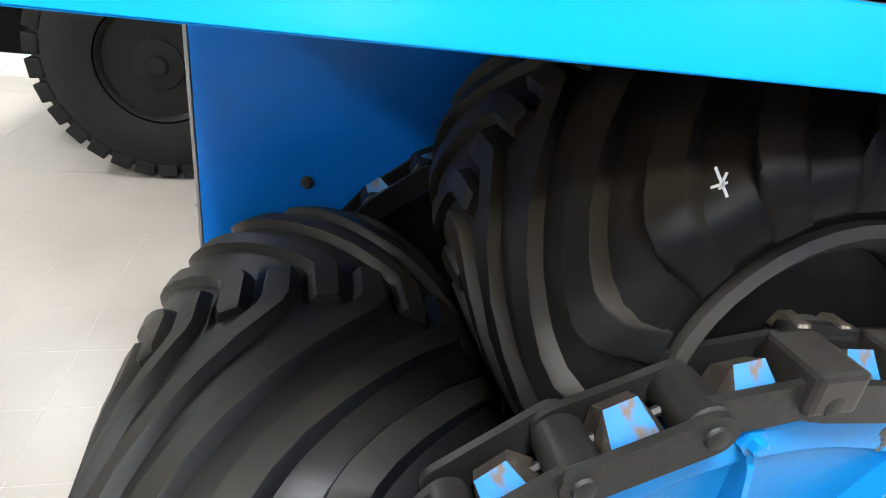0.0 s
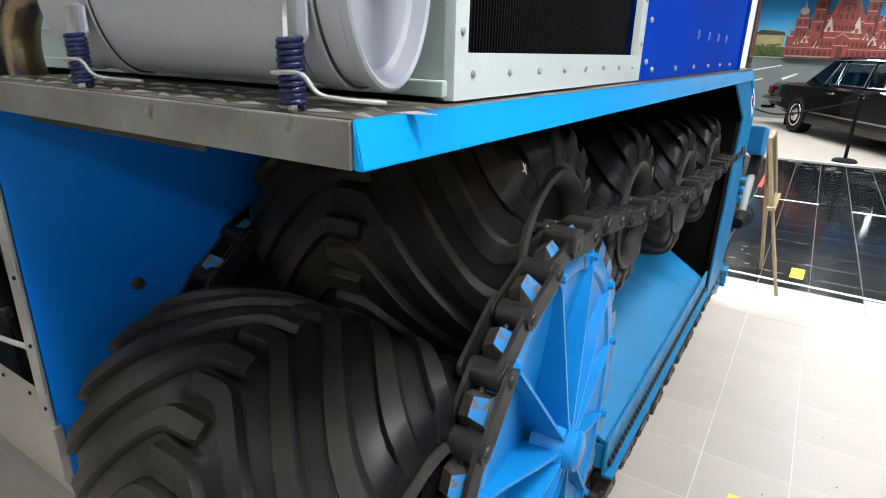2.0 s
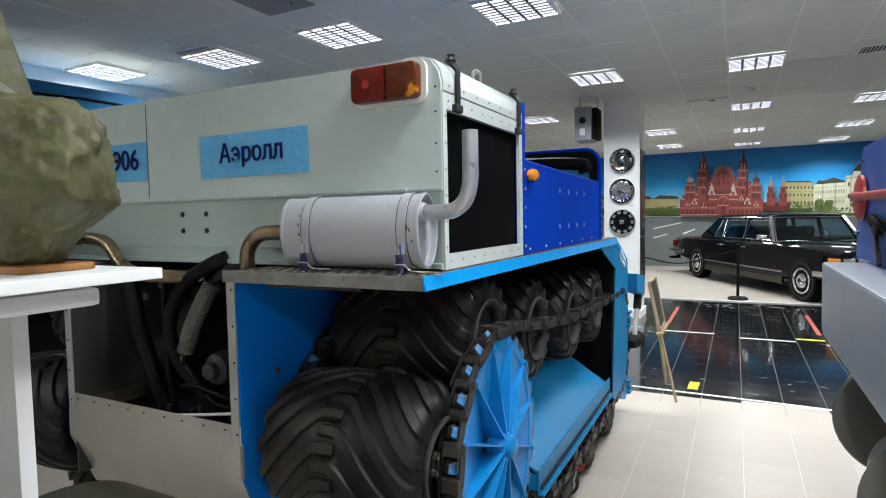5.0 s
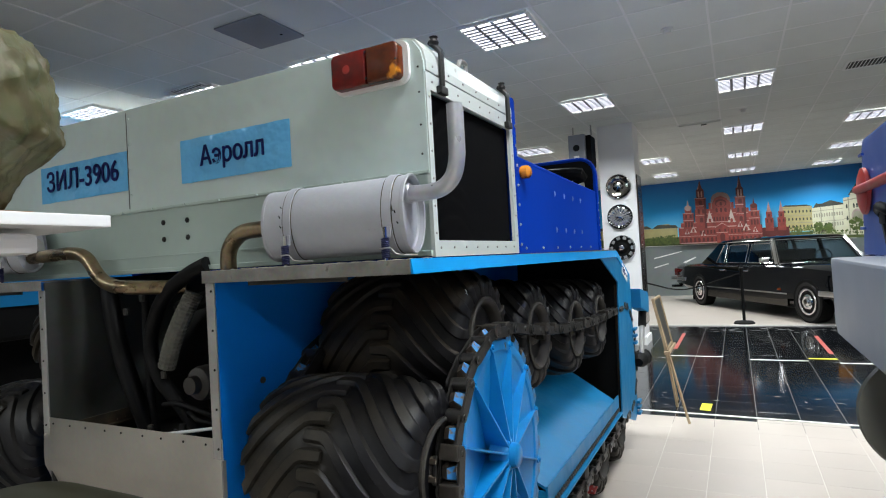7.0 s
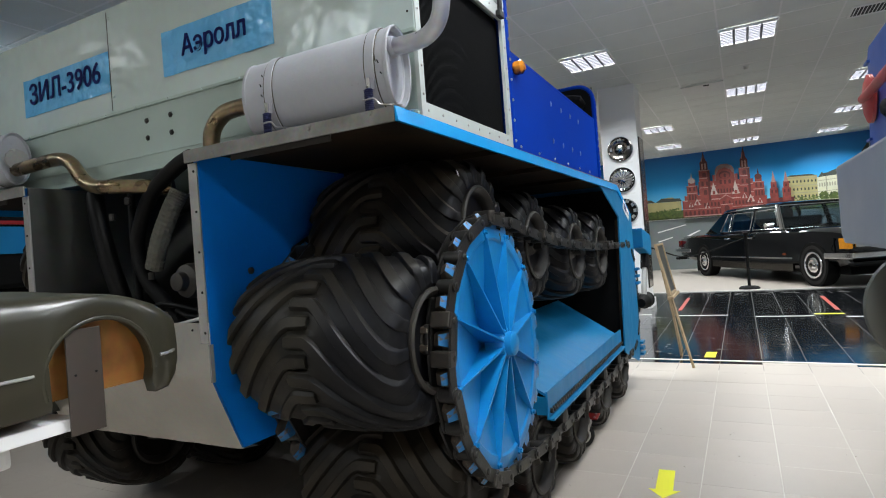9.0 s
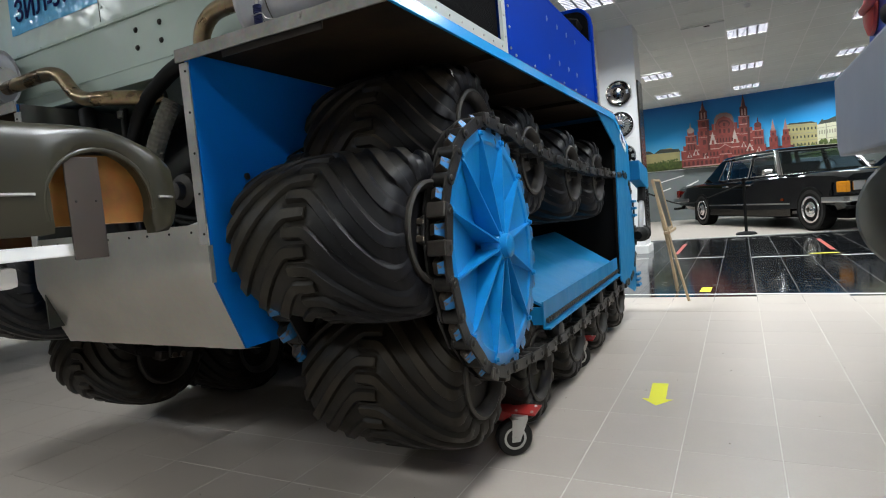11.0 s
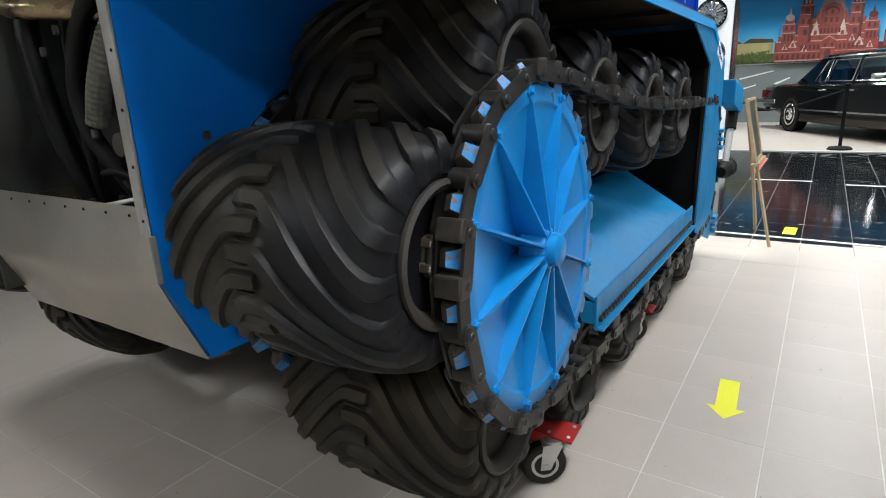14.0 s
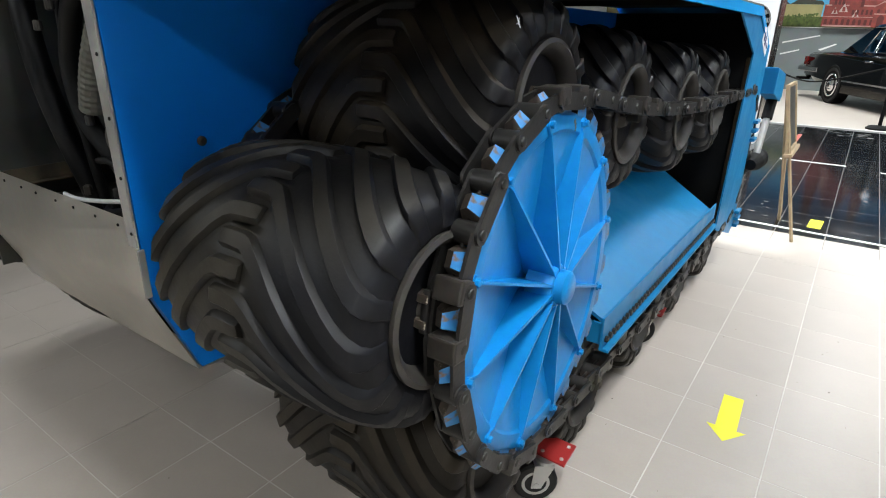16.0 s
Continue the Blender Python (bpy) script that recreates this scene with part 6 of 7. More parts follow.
for s in (-1, 1):
    for x0, x1, t0, t1 in ((0.83, -0.09, 0.56, -0.09), (-0.19, -0.98, -0.19, -0.98), (-1.06, -1.42, -1.06, -1.24)):
        b = BM()
        p = [on_side(s, x0, 0.06), on_side(s, x1, 0.06), on_side(s, t1, 0.90), on_side(s, t0, 0.90)]
        f = [b.verts.new(q) for q in p]
        g = [b.verts.new((q[0], q[1] - 0.01 * s, q[2])) for q in p]
        b.faces.new(f); b.faces.new(g[::-1])
        for i in range(4):
            b.faces.new((f[i], f[(i + 1) % 4], g[(i + 1) % 4], g[i]))
        win = cpart("side_window", b, M_WINDOW, car, "blue-tinted side window")
        b = BM()
        tube(b, p + [p[0]], 0.010, 6, 0)
        cpart("window_frame", b, M_CHROME, win, "thin chrome window frame")
    b = BM()
    tube(b, [on_side(s, 0.93, -0.02), on_side(s, -2.18, -0.03)], 0.012, 6, 0)
    cpart("belt_trim", b, M_CHROME, car)
    b = BM()
    tube(b, [(0.60, s * 0.745, 1.45), (-0.4, s * 0.765, 1.462), (-1.4, s * 0.745, 1.448)], 0.012, 6, 4)
    cpart("roof_gutter", b, M_CHROME, car)
for nm, p in (("windscreen", [(0.905, -0.80, 0.99), (0.905, 0.80, 0.99), (0.595, 0.68, 1.455), (0.595, -0.68, 1.455)]), ("rear_window", [(-2.185, -0.78, 0.99), (-2.185, 0.78, 0.99), (-1.43, 0.68, 1.44), (-1.43, -0.68, 1.44)])):
    b = BM()
    sx = 0.012 if nm == "windscreen" else -0.012
    f = [b.verts.new((q[0] + sx, q[1], q[2])) for q in p]
    g = [b.verts.new((q[0], q[1], q[2])) for q in p]
    b.faces.new(f); b.faces.new(g[::-1])
    for i in range(4):
        b.faces.new((f[i], f[(i + 1) % 4], g[(i + 1) % 4], g[i]))
    win = cpart(nm, b, M_WINDOW, car)
    b = BM()
    tube(b, [(q[0] + sx, q[1], q[2]) for q in p + [p[0]]], 0.016, 6, 0)
    cpart("window_frame", b, M_CHROME, win)
for s in (-1, 1):
    b = BM()
    box(b, -1.66, 1.43, s * 0.998 - 0.008, s * 0.998 + 0.008, 0.452, 0.482, 0.003)
    cpart("side_trim", b, M_CHROME, car, "chrome side trim")
    b = BM()
    box(b, -1.62, 1.42, s * 0.975 - 0.02, s * 0.975 + 0.02, 0.24, 0.43)
    cpart("sill", b, M_SILL, car, "polished grey sill panel")
    for x in (-0.95, 0.02):
        b = BM()
        box(b, x, x + 0.17, s * 1.0 - 0.02, s * 1.0 + 0.02, 0.845, 0.875, 0.006)
        cpart("door_handle", b, M_CHROME, car)
    b = BM()
    box(b, 0.69, 0.80, s * 0.98 - 0.09, s * 0.98 + 0.09, 1.03, 1.13, 0.03)
    cpart("wing_mirror", b, M_CHROME, car)
    for x in (CB / 2, -CB / 2):
        b = BM()
        lathe(b, [(s * 0.78 - 0.0, 0.37), (s * 0.99, 0.38), (s * 1.0075, 0.375)], "y", (x, 0, 0.37), 32)
        cpart("wheel_well", b, M_BLACK, car)
        b = BM()
        lathe(b, [(s * 0.80, 0.24), (s * 0.80, 0.33), (s * 0.83, 0.36), (s * 0.96, 0.36), (s * 1.012, 0.33), (s * 1.006, 0.26)], "y", (x, 0, 0.36), 36)
        wl = cpart("wheel", b, M_TRUCKTYRE, car, "black tyre with a chrome cover", smooth=35)
        b = BM()
        lathe(b, [(s * 1.0, 0.235), (s * 1.016, 0.228), (s * 1.018, 0.205), (s * 1.006, 0.19), (s * 1.004, 0.135), (s * 1.022, 0.12), (s * 1.03, 0.09), (s * 1.026, 0.07), (s * 1.045, 0.055), (s * 1.05, 0.01)], "y", (x, 0, 0.36), 40)
        cpart("wheel_cover", b, M_CHROME, wl, "domed chrome wheel cover", smooth=25)
        for q in range(12):
            b = BM()
            box(b, -0.014, 0.014, -0.004, 0.004, 0.145, 0.183, 0.004, m=Matrix.Translation((x, s * 1.008, 0.36)) @ Matrix.Rotation(q * math.pi / 6, 4, "Y"))
            cpart("cover_slot", b, M_BLACK, wl)
        b = BM()
        lathe(b, [(s * 1.030, 0.05), (s * 1.048, 0.044), (s * 1.054, 0.01)], "y", (x, 0, 0.36), 20)
        cpart("cover_cap", b, M_SILL, wl, "dull grey centre cap", smooth=40)
    for y0 in (0.55, 0.78):
        b = BM()
        box(b, 2.80, 2.86, s * y0 - 0.10, s * y0 + 0.10, 0.64, 0.80, 0.015)
        cpart("headlight", b, M_CHROME, car, "square chrome headlight")
    b = BM()
    box(b, 2.63, 2.85, s * 0.955 - 0.035, s * 0.955 + 0.035, 0.63, 0.80, 0.012)
    cpart("turn_signal", b, M_SIGNAL, car, "amber turn signal")
    b = BM()
    box(b, -3.52, -3.34, s * 0.905 - 0.05, s * 0.905 + 0.05, 0.68, 0.86, 0.01)
    cpart("tail_light", b, M_RED, car)
    b = BM()
    box(b, 1.15, 1.25, s * 1.0 - 0.012, s * 1.0 + 0.012, 0.52, 0.565, 0.003)
    cpart("side_marker", b, M_AMBER, car)
b = BM()
box(b, 2.80, 2.87, -0.42, 0.42, 0.58, 0.88, 0.02)
cpart("grille", b, M_CHROME, car, "chrome radiator grille")
for k in range(9):
    b = BM()
    box(b, 2.868, 2.876, -0.37 + 0.087 * k, -0.33 + 0.087 * k, 0.61, 0.85)
    cpart("grille_slot", b, M_BLACK, car)
for x0, x1, zb in ((2.82, 2.97, 0.0), (-3.66, -3.48, 0.085)):
    for z in ((0.47 + zb, 0.57 + zb), (0.36, 0.42)):
        b = BM()
        box(b, x0, x1, -1.0, 1.0, *z, 0.02)
        cpart("bumper", b, M_CHROME if z[0] > 0.4 else M_BLACK, car, "chrome bumper")
for s in (-1, 1):
    b = BM()
    box(b, 2.29, 2.96, s * 1.0 - 0.014, s * 1.0 + 0.014, 0.472, 0.568, 0.012)
    cpart("bumper_end", b, M_CHROME, car)
    b = BM()
    box(b, -3.65, -2.75, s * 0.985 - 0.016, s * 0.985 + 0.016, 0.557, 0.653, 0.012)
    cpart("bumper_end", b, M_CHROME, car)
for s in (-1, 1):
    b = BM()
    box(b, -2.43, -2.41, s * 0.9 - 0.09, s * 0.9 + 0.09, 0.10, 0.32)
    cpart("mud_flap", b, M_BLACK, car)
b = BM()
box(b, -2.8, 2.6, -0.8, 0.8, 0.2, 0.36)
cpart("underbody", b, M_BLACK, car)
# a second black car stands beyond it, side by side
copy_thing(car, Matrix.Translation(mid + Vector((3.33, 0.35, 0))))

# ---- white display rack with scale models ----
rack = thing("display_rack", "white laminate display rack with two shelves", "display rack", (-0.45, -1.7, 0))
SH1, SH2 = 1.518, 0.907
for z in (SH1, SH2):
    b = BM()
    box(b, -0.62, -0.110 if z < 1.2 else -0.105, -2.3, -1.275 if z < 1.2 else -1.262, z - 0.017, z, 0.002)
    part("shelf", b, M_WHITE, rack)
    b = BM()
    box(b, -0.60, -0.15, -2.3, -1.335, z - 0.052, z - 0.024, 0.008)
    part("shelf_bracket", b, M_WHITE, rack)
b = BM()
box(b, -0.62, -0.356, -1.36, -1.335, 0.0, 1.45)
part("side_panel", b, M_WHITE, rack)
b = BM()
box(b, -0.66, -0.621, -2.3, -1.3, 0.0, 2.0)
part("back_panel", b, M_WHITE, rack)

# clay block on the top shelf
def clay(at_, size, seed, name, parent):
    """A hand-pressed lump: facets and thumb marks on a swollen block that narrows towards its foot."""
    b = BM()
    bmesh.ops.create_icosphere(b, subdivisions=6, radius=1)
    off = Vector((seed, seed * 1.7, 0))
    for v in b.verts:
        p = Vector([math.copysign(abs(c) ** 0.8, c) for c in v.co])
        f = 1 + 0.12 * noise.noise(p * 1.4 + off)
        d = noise.voronoi(p * 3.6 + off)[0]
        f += 0.055 * (d[1] - d[0]) + 0.03 * noise.noise(p * 6 + off)
        d = noise.voronoi(p * 8 + off)[0]
        f += 0.02 * min(0.4, d[1] - d[0]) + 0.012 * noise.noise(p * 17 + off)
        d, q = noise.voronoi(Vector((p.x * 5.5, p.y * 5.5, p.z * 8)) + off * 2)
        f += 0.030 * noise.noise(q[0] * 7) + 0.05 * max(0.0, 0.10 - (d[1] - d[0])) * noise.noise(p * 9)
        waist = 1.0 if p.z > -0.25 else 1.0 - 0.35 * min(1.0, (-0.25 - p.z) / 0.35)
        v.co = Vector((p.x * size[0] * waist, p.y * size[1] * waist, p.z * size[2])) * f
    lo_z = min(v.co.z for v in b.verts) + 0.01
    for v in b.verts:
        v.co.z = max(v.co.z, lo_z)
        v.co += Vector((at_[0], at_[1], at_[2] - lo_z))
    return part(name, b, M_ROCK, parent, "rough olive clay", smooth=70)


cl = thing("clay_model", "rough olive modelling clay model on the white shelf", "clay model", (-0.25, -1.34, 1.5))
clay((-0.285, -1.372, SH1 + 0.006), (0.172, 0.10, 0.132), 3.1, "clay_block", cl)
b = BM()
box(b, -0.42, -0.20, -1.42, -1.31, SH1, SH1 + 0.012, 0.004)
part("wooden_foot", b, M_WOOD, cl, "varnished pine foot")
b = BM()
prism(b, [(-0.252, 1.745), (-0.378, 1.985), (-0.62, 1.985), (-0.52, 1.745)], "y", -1.40, -1.345, bevel=0.006)
for o in (0.05, 0.075, 0.15):
    prism(b, [(-0.252 - o, 1.76), (-0.376 - o, 1.98), (-0.382 - o, 1.98), (-0.258 - o, 1.76)], "y", -1.404, -1.3995)
part("clay_arm", b, M_ROCK, cl)

# scale model car body on the lower shelf
mdl = thing("model_car_body", "glossy olive scale model of a car body", "scale model", (-0.3, -1.5, SH2))
XS, ZB, ZT = -0.100, 0.920, 1.070
ac, ar = (-1.243, 0.957), 0.076


def top_at(y):
    """Height of the wing's upper edge along the body, dropping towards the nose."""
    return ZT + 0.012 * (-1.33 - y) / 0.77 if y < -1.33 else ZT - 0.045 * ((y + 1.33) / 0.22) ** 3


cols_ = [((y, ZB - 0.0), (y, top_at(y))) for y in (-2.1, -1.9, -1.7, -1.5, -1.38, -1.325)]
for k in range(19):
    th_ = radians(208 - 12.6 * k)
    y, z = ac[0] + ar * math.cos(th_), ac[1] + ar * math.sin(th_)
    yo = -1.315 + (1.315 - 1.165) * k / 18
    cols_.append(((y, max(z, ZB)), (yo, top_at(yo))))
for (yi, zi), yo in (((-1.166, 0.912), -1.150), ((-1.140, 0.914), -1.135), ((-1.120, 0.925), -1.120), ((-1.108, 0.945), -1.110)):
    cols_.append(((yi, zi), (yo, top_at(yo))))


def draw_in(y):
    return 0.9 * max(0.0, y + 1.15) ** 1.1


b = BM()
lanes = []
for (yi, zi), (yo, zo) in cols_:
    lane = [(XS - 0.024 - draw_in(yi), yi, zi), (XS - 0.004 - draw_in(yi), yi, zi)]
    for f, dx in ((0.06, 0.0), (0.35, -0.001), (0.60, 0.0), (0.80, 0.002), (0.91, 0.008), (0.97, 0.020)):
        y, z = yi + (yo - yi) * f, zi + (zo - zi) * f
        lane.append((XS - dx - draw_in(y), y, z))
    lane += [(XS - 0.045 - draw_in(yo), yo, zo), (XS - 0.20, yo - 0.004, zo + 0.008), (XS - 0.36, yo - 0.004, zo + 0.008)]
    lanes.append([b.verts.new(p) for p in lane])
for l0, l1 in zip(lanes, lanes[1:]):
    for i in range(len(l0) - 1):
        b.faces.new((l0[i], l0[i + 1], l1[i + 1], l1[i]))
part("front_wing", b, M_OLIVE, mdl, "glossy olive wing and bonnet with a wheel arch", smooth=60)
b = BM()
tube(b, [(XS - 0.002, *p[0]) for p in cols_[7:24]], 0.0035, 8, 0)
part("arch_lip", b, M_OLIVE, mdl, smooth=60)
b = BM()
prism(b, [(-1.114, 0.945), (-1.104, 0.955), (-1.101, 1.005), (-1.109, 1.025), (-1.16, 1.03), (-1.16, 0.94)], "x", XS - 0.36, XS - 0.040, bevel=0.004)
part("nose_panel", b, M_OLIVE, mdl)
b = BM()
lathe(b, [(-1.105, 0.022), (-1.092, 0.023), (-1.088, 0.019), (-1.098, 0.014), (-1.098, 0.001)], "y", (XS - 0.075, 0, 0.992), 20)
part("headlight", b, M_INNER, mdl, "round dark headlight", smooth=40)
b = BM()
tube(b, [(XS + 0.0015, -2.0, 0.972), (XS + 0.0015, -1.33, 0.972)], 0.0022, 6, 0)
part("trim_line", b, M_ALU, mdl)
b = BM()
tube(b, [(XS - draw_in(y) + 0.0012, y, 0.966) for y in (-1.158, -1.145, -1.132, -1.122)], 0.0024, 6, 0)
part("trim_line", b, M_ALU, mdl)
for y in (-1.40, -1.415):
    b = BM()
    tube(b, [(XS + 0.001, y, 1.005), (XS + 0.001, y, 1.03)], 0.0012, 5, 0)
    part("scratch", b, M_BRACKET, mdl)
b = BM()
box(b, XS - 0.075, XS - 0.0245, -1.34, -1.150, 0.931, 1.028)
part("wooden_core", b, M_WOOD, mdl, "varnished pine core with dark knots")
b = BM()
box(b, XS - 0.005, XS - 0.0018, -1.289, -1.243, 0.884, 1.022, 0.001)
plate_ = part("support_plate", b, M_BRACKET, mdl, "brown-grey steel support plate")
for y in (-1.279, -1.252):
    put("bolt", rivet, plate_, Matrix.Translation((XS - 0.0018, y, 0.962)) @ R_OUT @ Matrix.Scale(0.32, 4))
b = BM()
box(b, XS - 0.34, XS - 0.08, -2.1, -1.3, SH2, SH2 + 0.02)
part("base_board", b, M_WOOD, mdl)

# ---- grey and blue screw-drive vehicle at the aisle's other side ----
rv = thing("amphibious_vehicle", "grey and blue amphibious vehicle with dark drums", "vehicle", (1.8, 0.5, 0))
b = BM()
prism(b, [(1.455, 1.335), (1.44, 1.02), (1.38, 0.985), (-1.0, 0.985), (-1.0, 1.335)], "x", 1.085, 2.6, bevel=0.012)
part("lower_hull", b, M_RVGREY, rv, "grey painted lower hull")
b = BM()
prism(b, [(1.79, 1.337), (1.685, 1.86), (1.645, 1.90), (-1.0, 1.90), (-1.0, 1.337)], "x", 1.27, 2.5, bevel=0.012)
part("upper_hull", b, M_RVBLUE, rv, "blue painted upper hull")
rng = random.Random(8)
b = BM()
ys = [-0.98 + 0.02 * k for k in range(139)]
edge_ = [(1.266 - rng.uniform(0.0, 0.014) * (1.6 if k % 7 == 0 else 1.0), y) for k, y in enumerate(ys)]
for (xa, ya), (xb, yb) in zip(edge_, edge_[1:]):
    b.faces.new([b.verts.new(p) for p in ((xa, ya, 1.3362), (1.2705, ya, 1.3362), (1.2705, yb, 1.3362), (xb, yb, 1.3362))])
bmesh.ops.remove_doubles(b, verts=b.verts, dist=0.0001)
part("paint_edge", b, M_RVBLUE, rv, "ragged edge of the blue paint")
for y, z in ((1.72, 1.46), (1.655, 1.82)):
    part("hinge", box(BM(), 1.258, 1.286, y - 0.03, y + 0.05, z, z + 0.014, 0.003), M_RVBLUE, rv)
part("red_disc", lathe(BM(), [(1.2695, 0.100), (1.262, 0.114), (1.248, 0.112), (1.238, 0.085), (1.234, 0.02)], "x", (0, 1.60, 1.645), 36), M_REDP, rv, "round red painted plate", smooth=30)
part("red_lever", tube(BM(), [(1.236, 1.64, 1.655), (1.225, 1.3, 1.648), (1.215, 0.8, 1.645), (1.21, 0.4, 1.645)], 0.021, 14, 4), M_REDP, rv, "red painted tube lever", smooth=40)
b = BM()
tube(b, [(1.275, 1.26, 1.50), (1.25, 1.27, 1.535), (1.240, 1.20, 1.550), (1.245, 1.10, 1.53), (1.275, 1.06, 1.50)], 0.021, 10, 6)
box(b, 1.245, 1.269, 1.16, 1.27, 1.475, 1.53, 0.008)
clamp_ = part("black_clamp", b, M_HOSE, rv, "black toggle clamp", smooth=40)
b = BM()
prism(b, [(1.255, 1.49), (1.225, 1.49), (1.135, 1.352), (1.150, 1.340), (1.165, 1.343)], "x", 1.248, 1.264, bevel=0.004)
part("handle", b, M_RIM, clamp_, "dull grey clamp handle")
for yc, xc, r, zc in ((0.95, 1.31, 0.24, 0.745), (0.33, 1.31, 0.25, 0.66)):
    b = BM()
    lathe(b, [(yc - 0.03, 0.02), (yc - 0.035, r * 0.8), (yc - 0.025, r * 0.97), (yc - 0.012, r), (yc, r * 0.985), (yc + 0.02, r * 0.86), (yc + 0.28, r * 0.7), (yc + 0.4, r * 0.4)], "y", (xc, 0, zc), 40)
    part("drum", b, M_DRUM, rv, "dark grey-green drum end", smooth=30)
b = BM()
box(b, 1.5, 1.9, 0.2, 1.3, 0.0, 0.984)
part("support_stand", b, M_BLACK, rv)

# ---- painted mural on the end wall ----
def sky_mat():
    m = bpy.data.materials.new("painted sky gradient")
    nt, bs = nodes_of(m)
    N, L = nt.nodes, nt.links
    tc = N.new("ShaderNodeTexCoord")
    sp = N.new("ShaderNodeSeparateXYZ"); L.new(tc.outputs["Object"], sp.inputs[0])
    nz = N.new("ShaderNodeTexNoise"); nz.inputs["Scale"].default_value = 0.7; nz.inputs["Detail"].default_value = 6
    L.new(tc.outputs["Object"], nz.inputs["Vector"])
    ad = N.new("ShaderNodeMath"); ad.operation = "MULTIPLY_ADD"; ad.inputs[1].default_value = 0.35
    L.new(nz.outputs["Fac"], ad.inputs[0]); L.new(sp.outputs["Z"], ad.inputs[2])
    mr = N.new("ShaderNodeMapRange"); mr.inputs[1].default_value, mr.inputs[2].default_value = 1.9, 3.5
    L.new(ad.outputs[0], mr.inputs[0])
    cr = N.new("ShaderNodeValToRGB")
    cr.color_ramp.elements[0].color = (0.20, 0.68, 0.92, 1)
    cr.color_ramp.elements[1].color = (0.004, 0.13, 0.42, 1)
    e = cr.color_ramp.elements.new(0.45); e.color = (0.008, 0.36, 0.80, 1)
    L.new(mr.outputs[0], cr.inputs["Fac"]); L.new(cr.outputs["Color"], bs.inputs["Base Color"])
    bs.inputs["Roughness"].default_value = 0.5
    return m


mural = thing("mural", "painted mural of a red brick museum under blue sky", "mural", (1.0, WALL_Y, 0))
Y_M = WALL_Y + 0.008
M_SKY = sky_mat()
M_SQ = mat("painted grey square", (0.22, 0.25, 0.25), 0.5, var=0.25, scale=0.8, fine=6, bump=0)
M_BRICKP = mat("painted red brick", (0.36, 0.062, 0.048), 0.5, var=0.5, scale=7, fine=24, bump=0, tint=(0.20, 0.040, 0.032))
M_BRICKD = mat("painted dark red", (0.12, 0.022, 0.018), 0.5, var=0.3, bump=0)
M_BRICKL = mat("painted pale pink stone", (0.58, 0.32, 0.28), 0.5, var=0.3, bump=0)
M_YELB = mat("painted yellow facade", (0.60, 0.53, 0.24), 0.5, var=0.3, scale=3, bump=0)
M_PALEB = mat("painted cream facade", (0.80, 0.79, 0.58), 0.5, var=0.2, scale=3, bump=0)
M_ROOFP = mat("painted green-grey roof", (0.075, 0.082, 0.062), 0.5, var=0.3, bump=0)
M_LEAFP = mat("painted foliage", (0.20, 0.27, 0.06), 0.5, var=0.6, scale=14, bump=0, tint=(0.055, 0.095, 0.025))


def paint(name, polys, m, depth, parent=None, label=""):
    """Flat painted shapes on the wall, each layer a hair in front of the last."""
    b = BM()
    for pts in polys:
        b.faces.new([b.verts.new((x, Y_M - 0.004 * depth, z)) for x, z in pts])
    return part(name, b, m, parent or mural, label)


def rect(x0, x1, z0, z1):
    return [(x0, z0), (x1, z0), (x1, z1), (x0, z1)]


def wall_at(u, v):
    """Place on the end wall of a point of the painting; u runs along it, v down from its upper edge."""
    x = -0.765 + 0.006229 * (u - 170) - 1.007e-6 * (u - 170) * (u - 515)
    return (x, 1.514 - 0.000106 * (u - 170) + (0.00725 - 1.3e-6 * (u - 60)) * (328 - v))


STACK = itertools.count()


def daub(name, shapes, m, parent=None, label=""):
    """Painted shapes, each a hair in front of the one before."""
    b = BM()
    for pts in shapes:
        d = Y_M - 0.006 - 0.00018 * next(STACK)
        b.faces.new([b.verts.new((p[0], d, p[1])) for p in (wall_at(*q) for q in pts)])
    ob = part(name, b, m, parent or mural, label)
    return tagged(ob, label, kind="stuff") if name in ("painted_opening", "painted_band", "painted_shade", "painted_lane", "painted_roof", "painted_belfry_light", "painted_tree") else ob


def arch(uc, w, v0, v1):
    return [(uc - w / 2, v0), (uc + w / 2, v0)] + [(uc + w / 2 * math.cos(radians(a)), v1 + w / 2 - w / 2 * math.sin(radians(a))) for a in range(0, 181, 30)]


def ngon(uc, vc, ru, rv, n=12):
    return [(uc + ru * math.cos(2 * math.pi * k / n), vc + rv * math.sin(2 * math.pi * k / n)) for k in range(n)]


M_ROOFPINK = mat("painted dusty pink roof", (0.30, 0.20, 0.18), 0.5, var=0.3, scale=5, bump=0)
M_SNOW = mat("painted white stone", (0.62, 0.50, 0.44), 0.5, var=0.3, scale=6, bump=0)
paint("painted_sky", [rect(-6.1, 8.1, 1.3, CEIL)], M_SKY, 0, label="painted blue sky")
paint("painted_square", [rect(-6.1, 8.1, 0.0, 1.50)], M_SQ, 1, label="painted grey square")
daub("painted_kerb", [rect(-700, 900, 334, 331)], M_WALL)
daub("painted_verge", [rect(-900, 1200, 331, 296)], M_LEAFP, label="painted green verge before the facades")
daub("painted_lane", [[(60, 382), (175, 358), (178, 361), (60, 387)], [(180, 404), (232, 384), (236, 387), (190, 408)], [(60, 420), (120, 405), (120, 409), (60, 425)]], M_WALL, label="painted white lane lines")
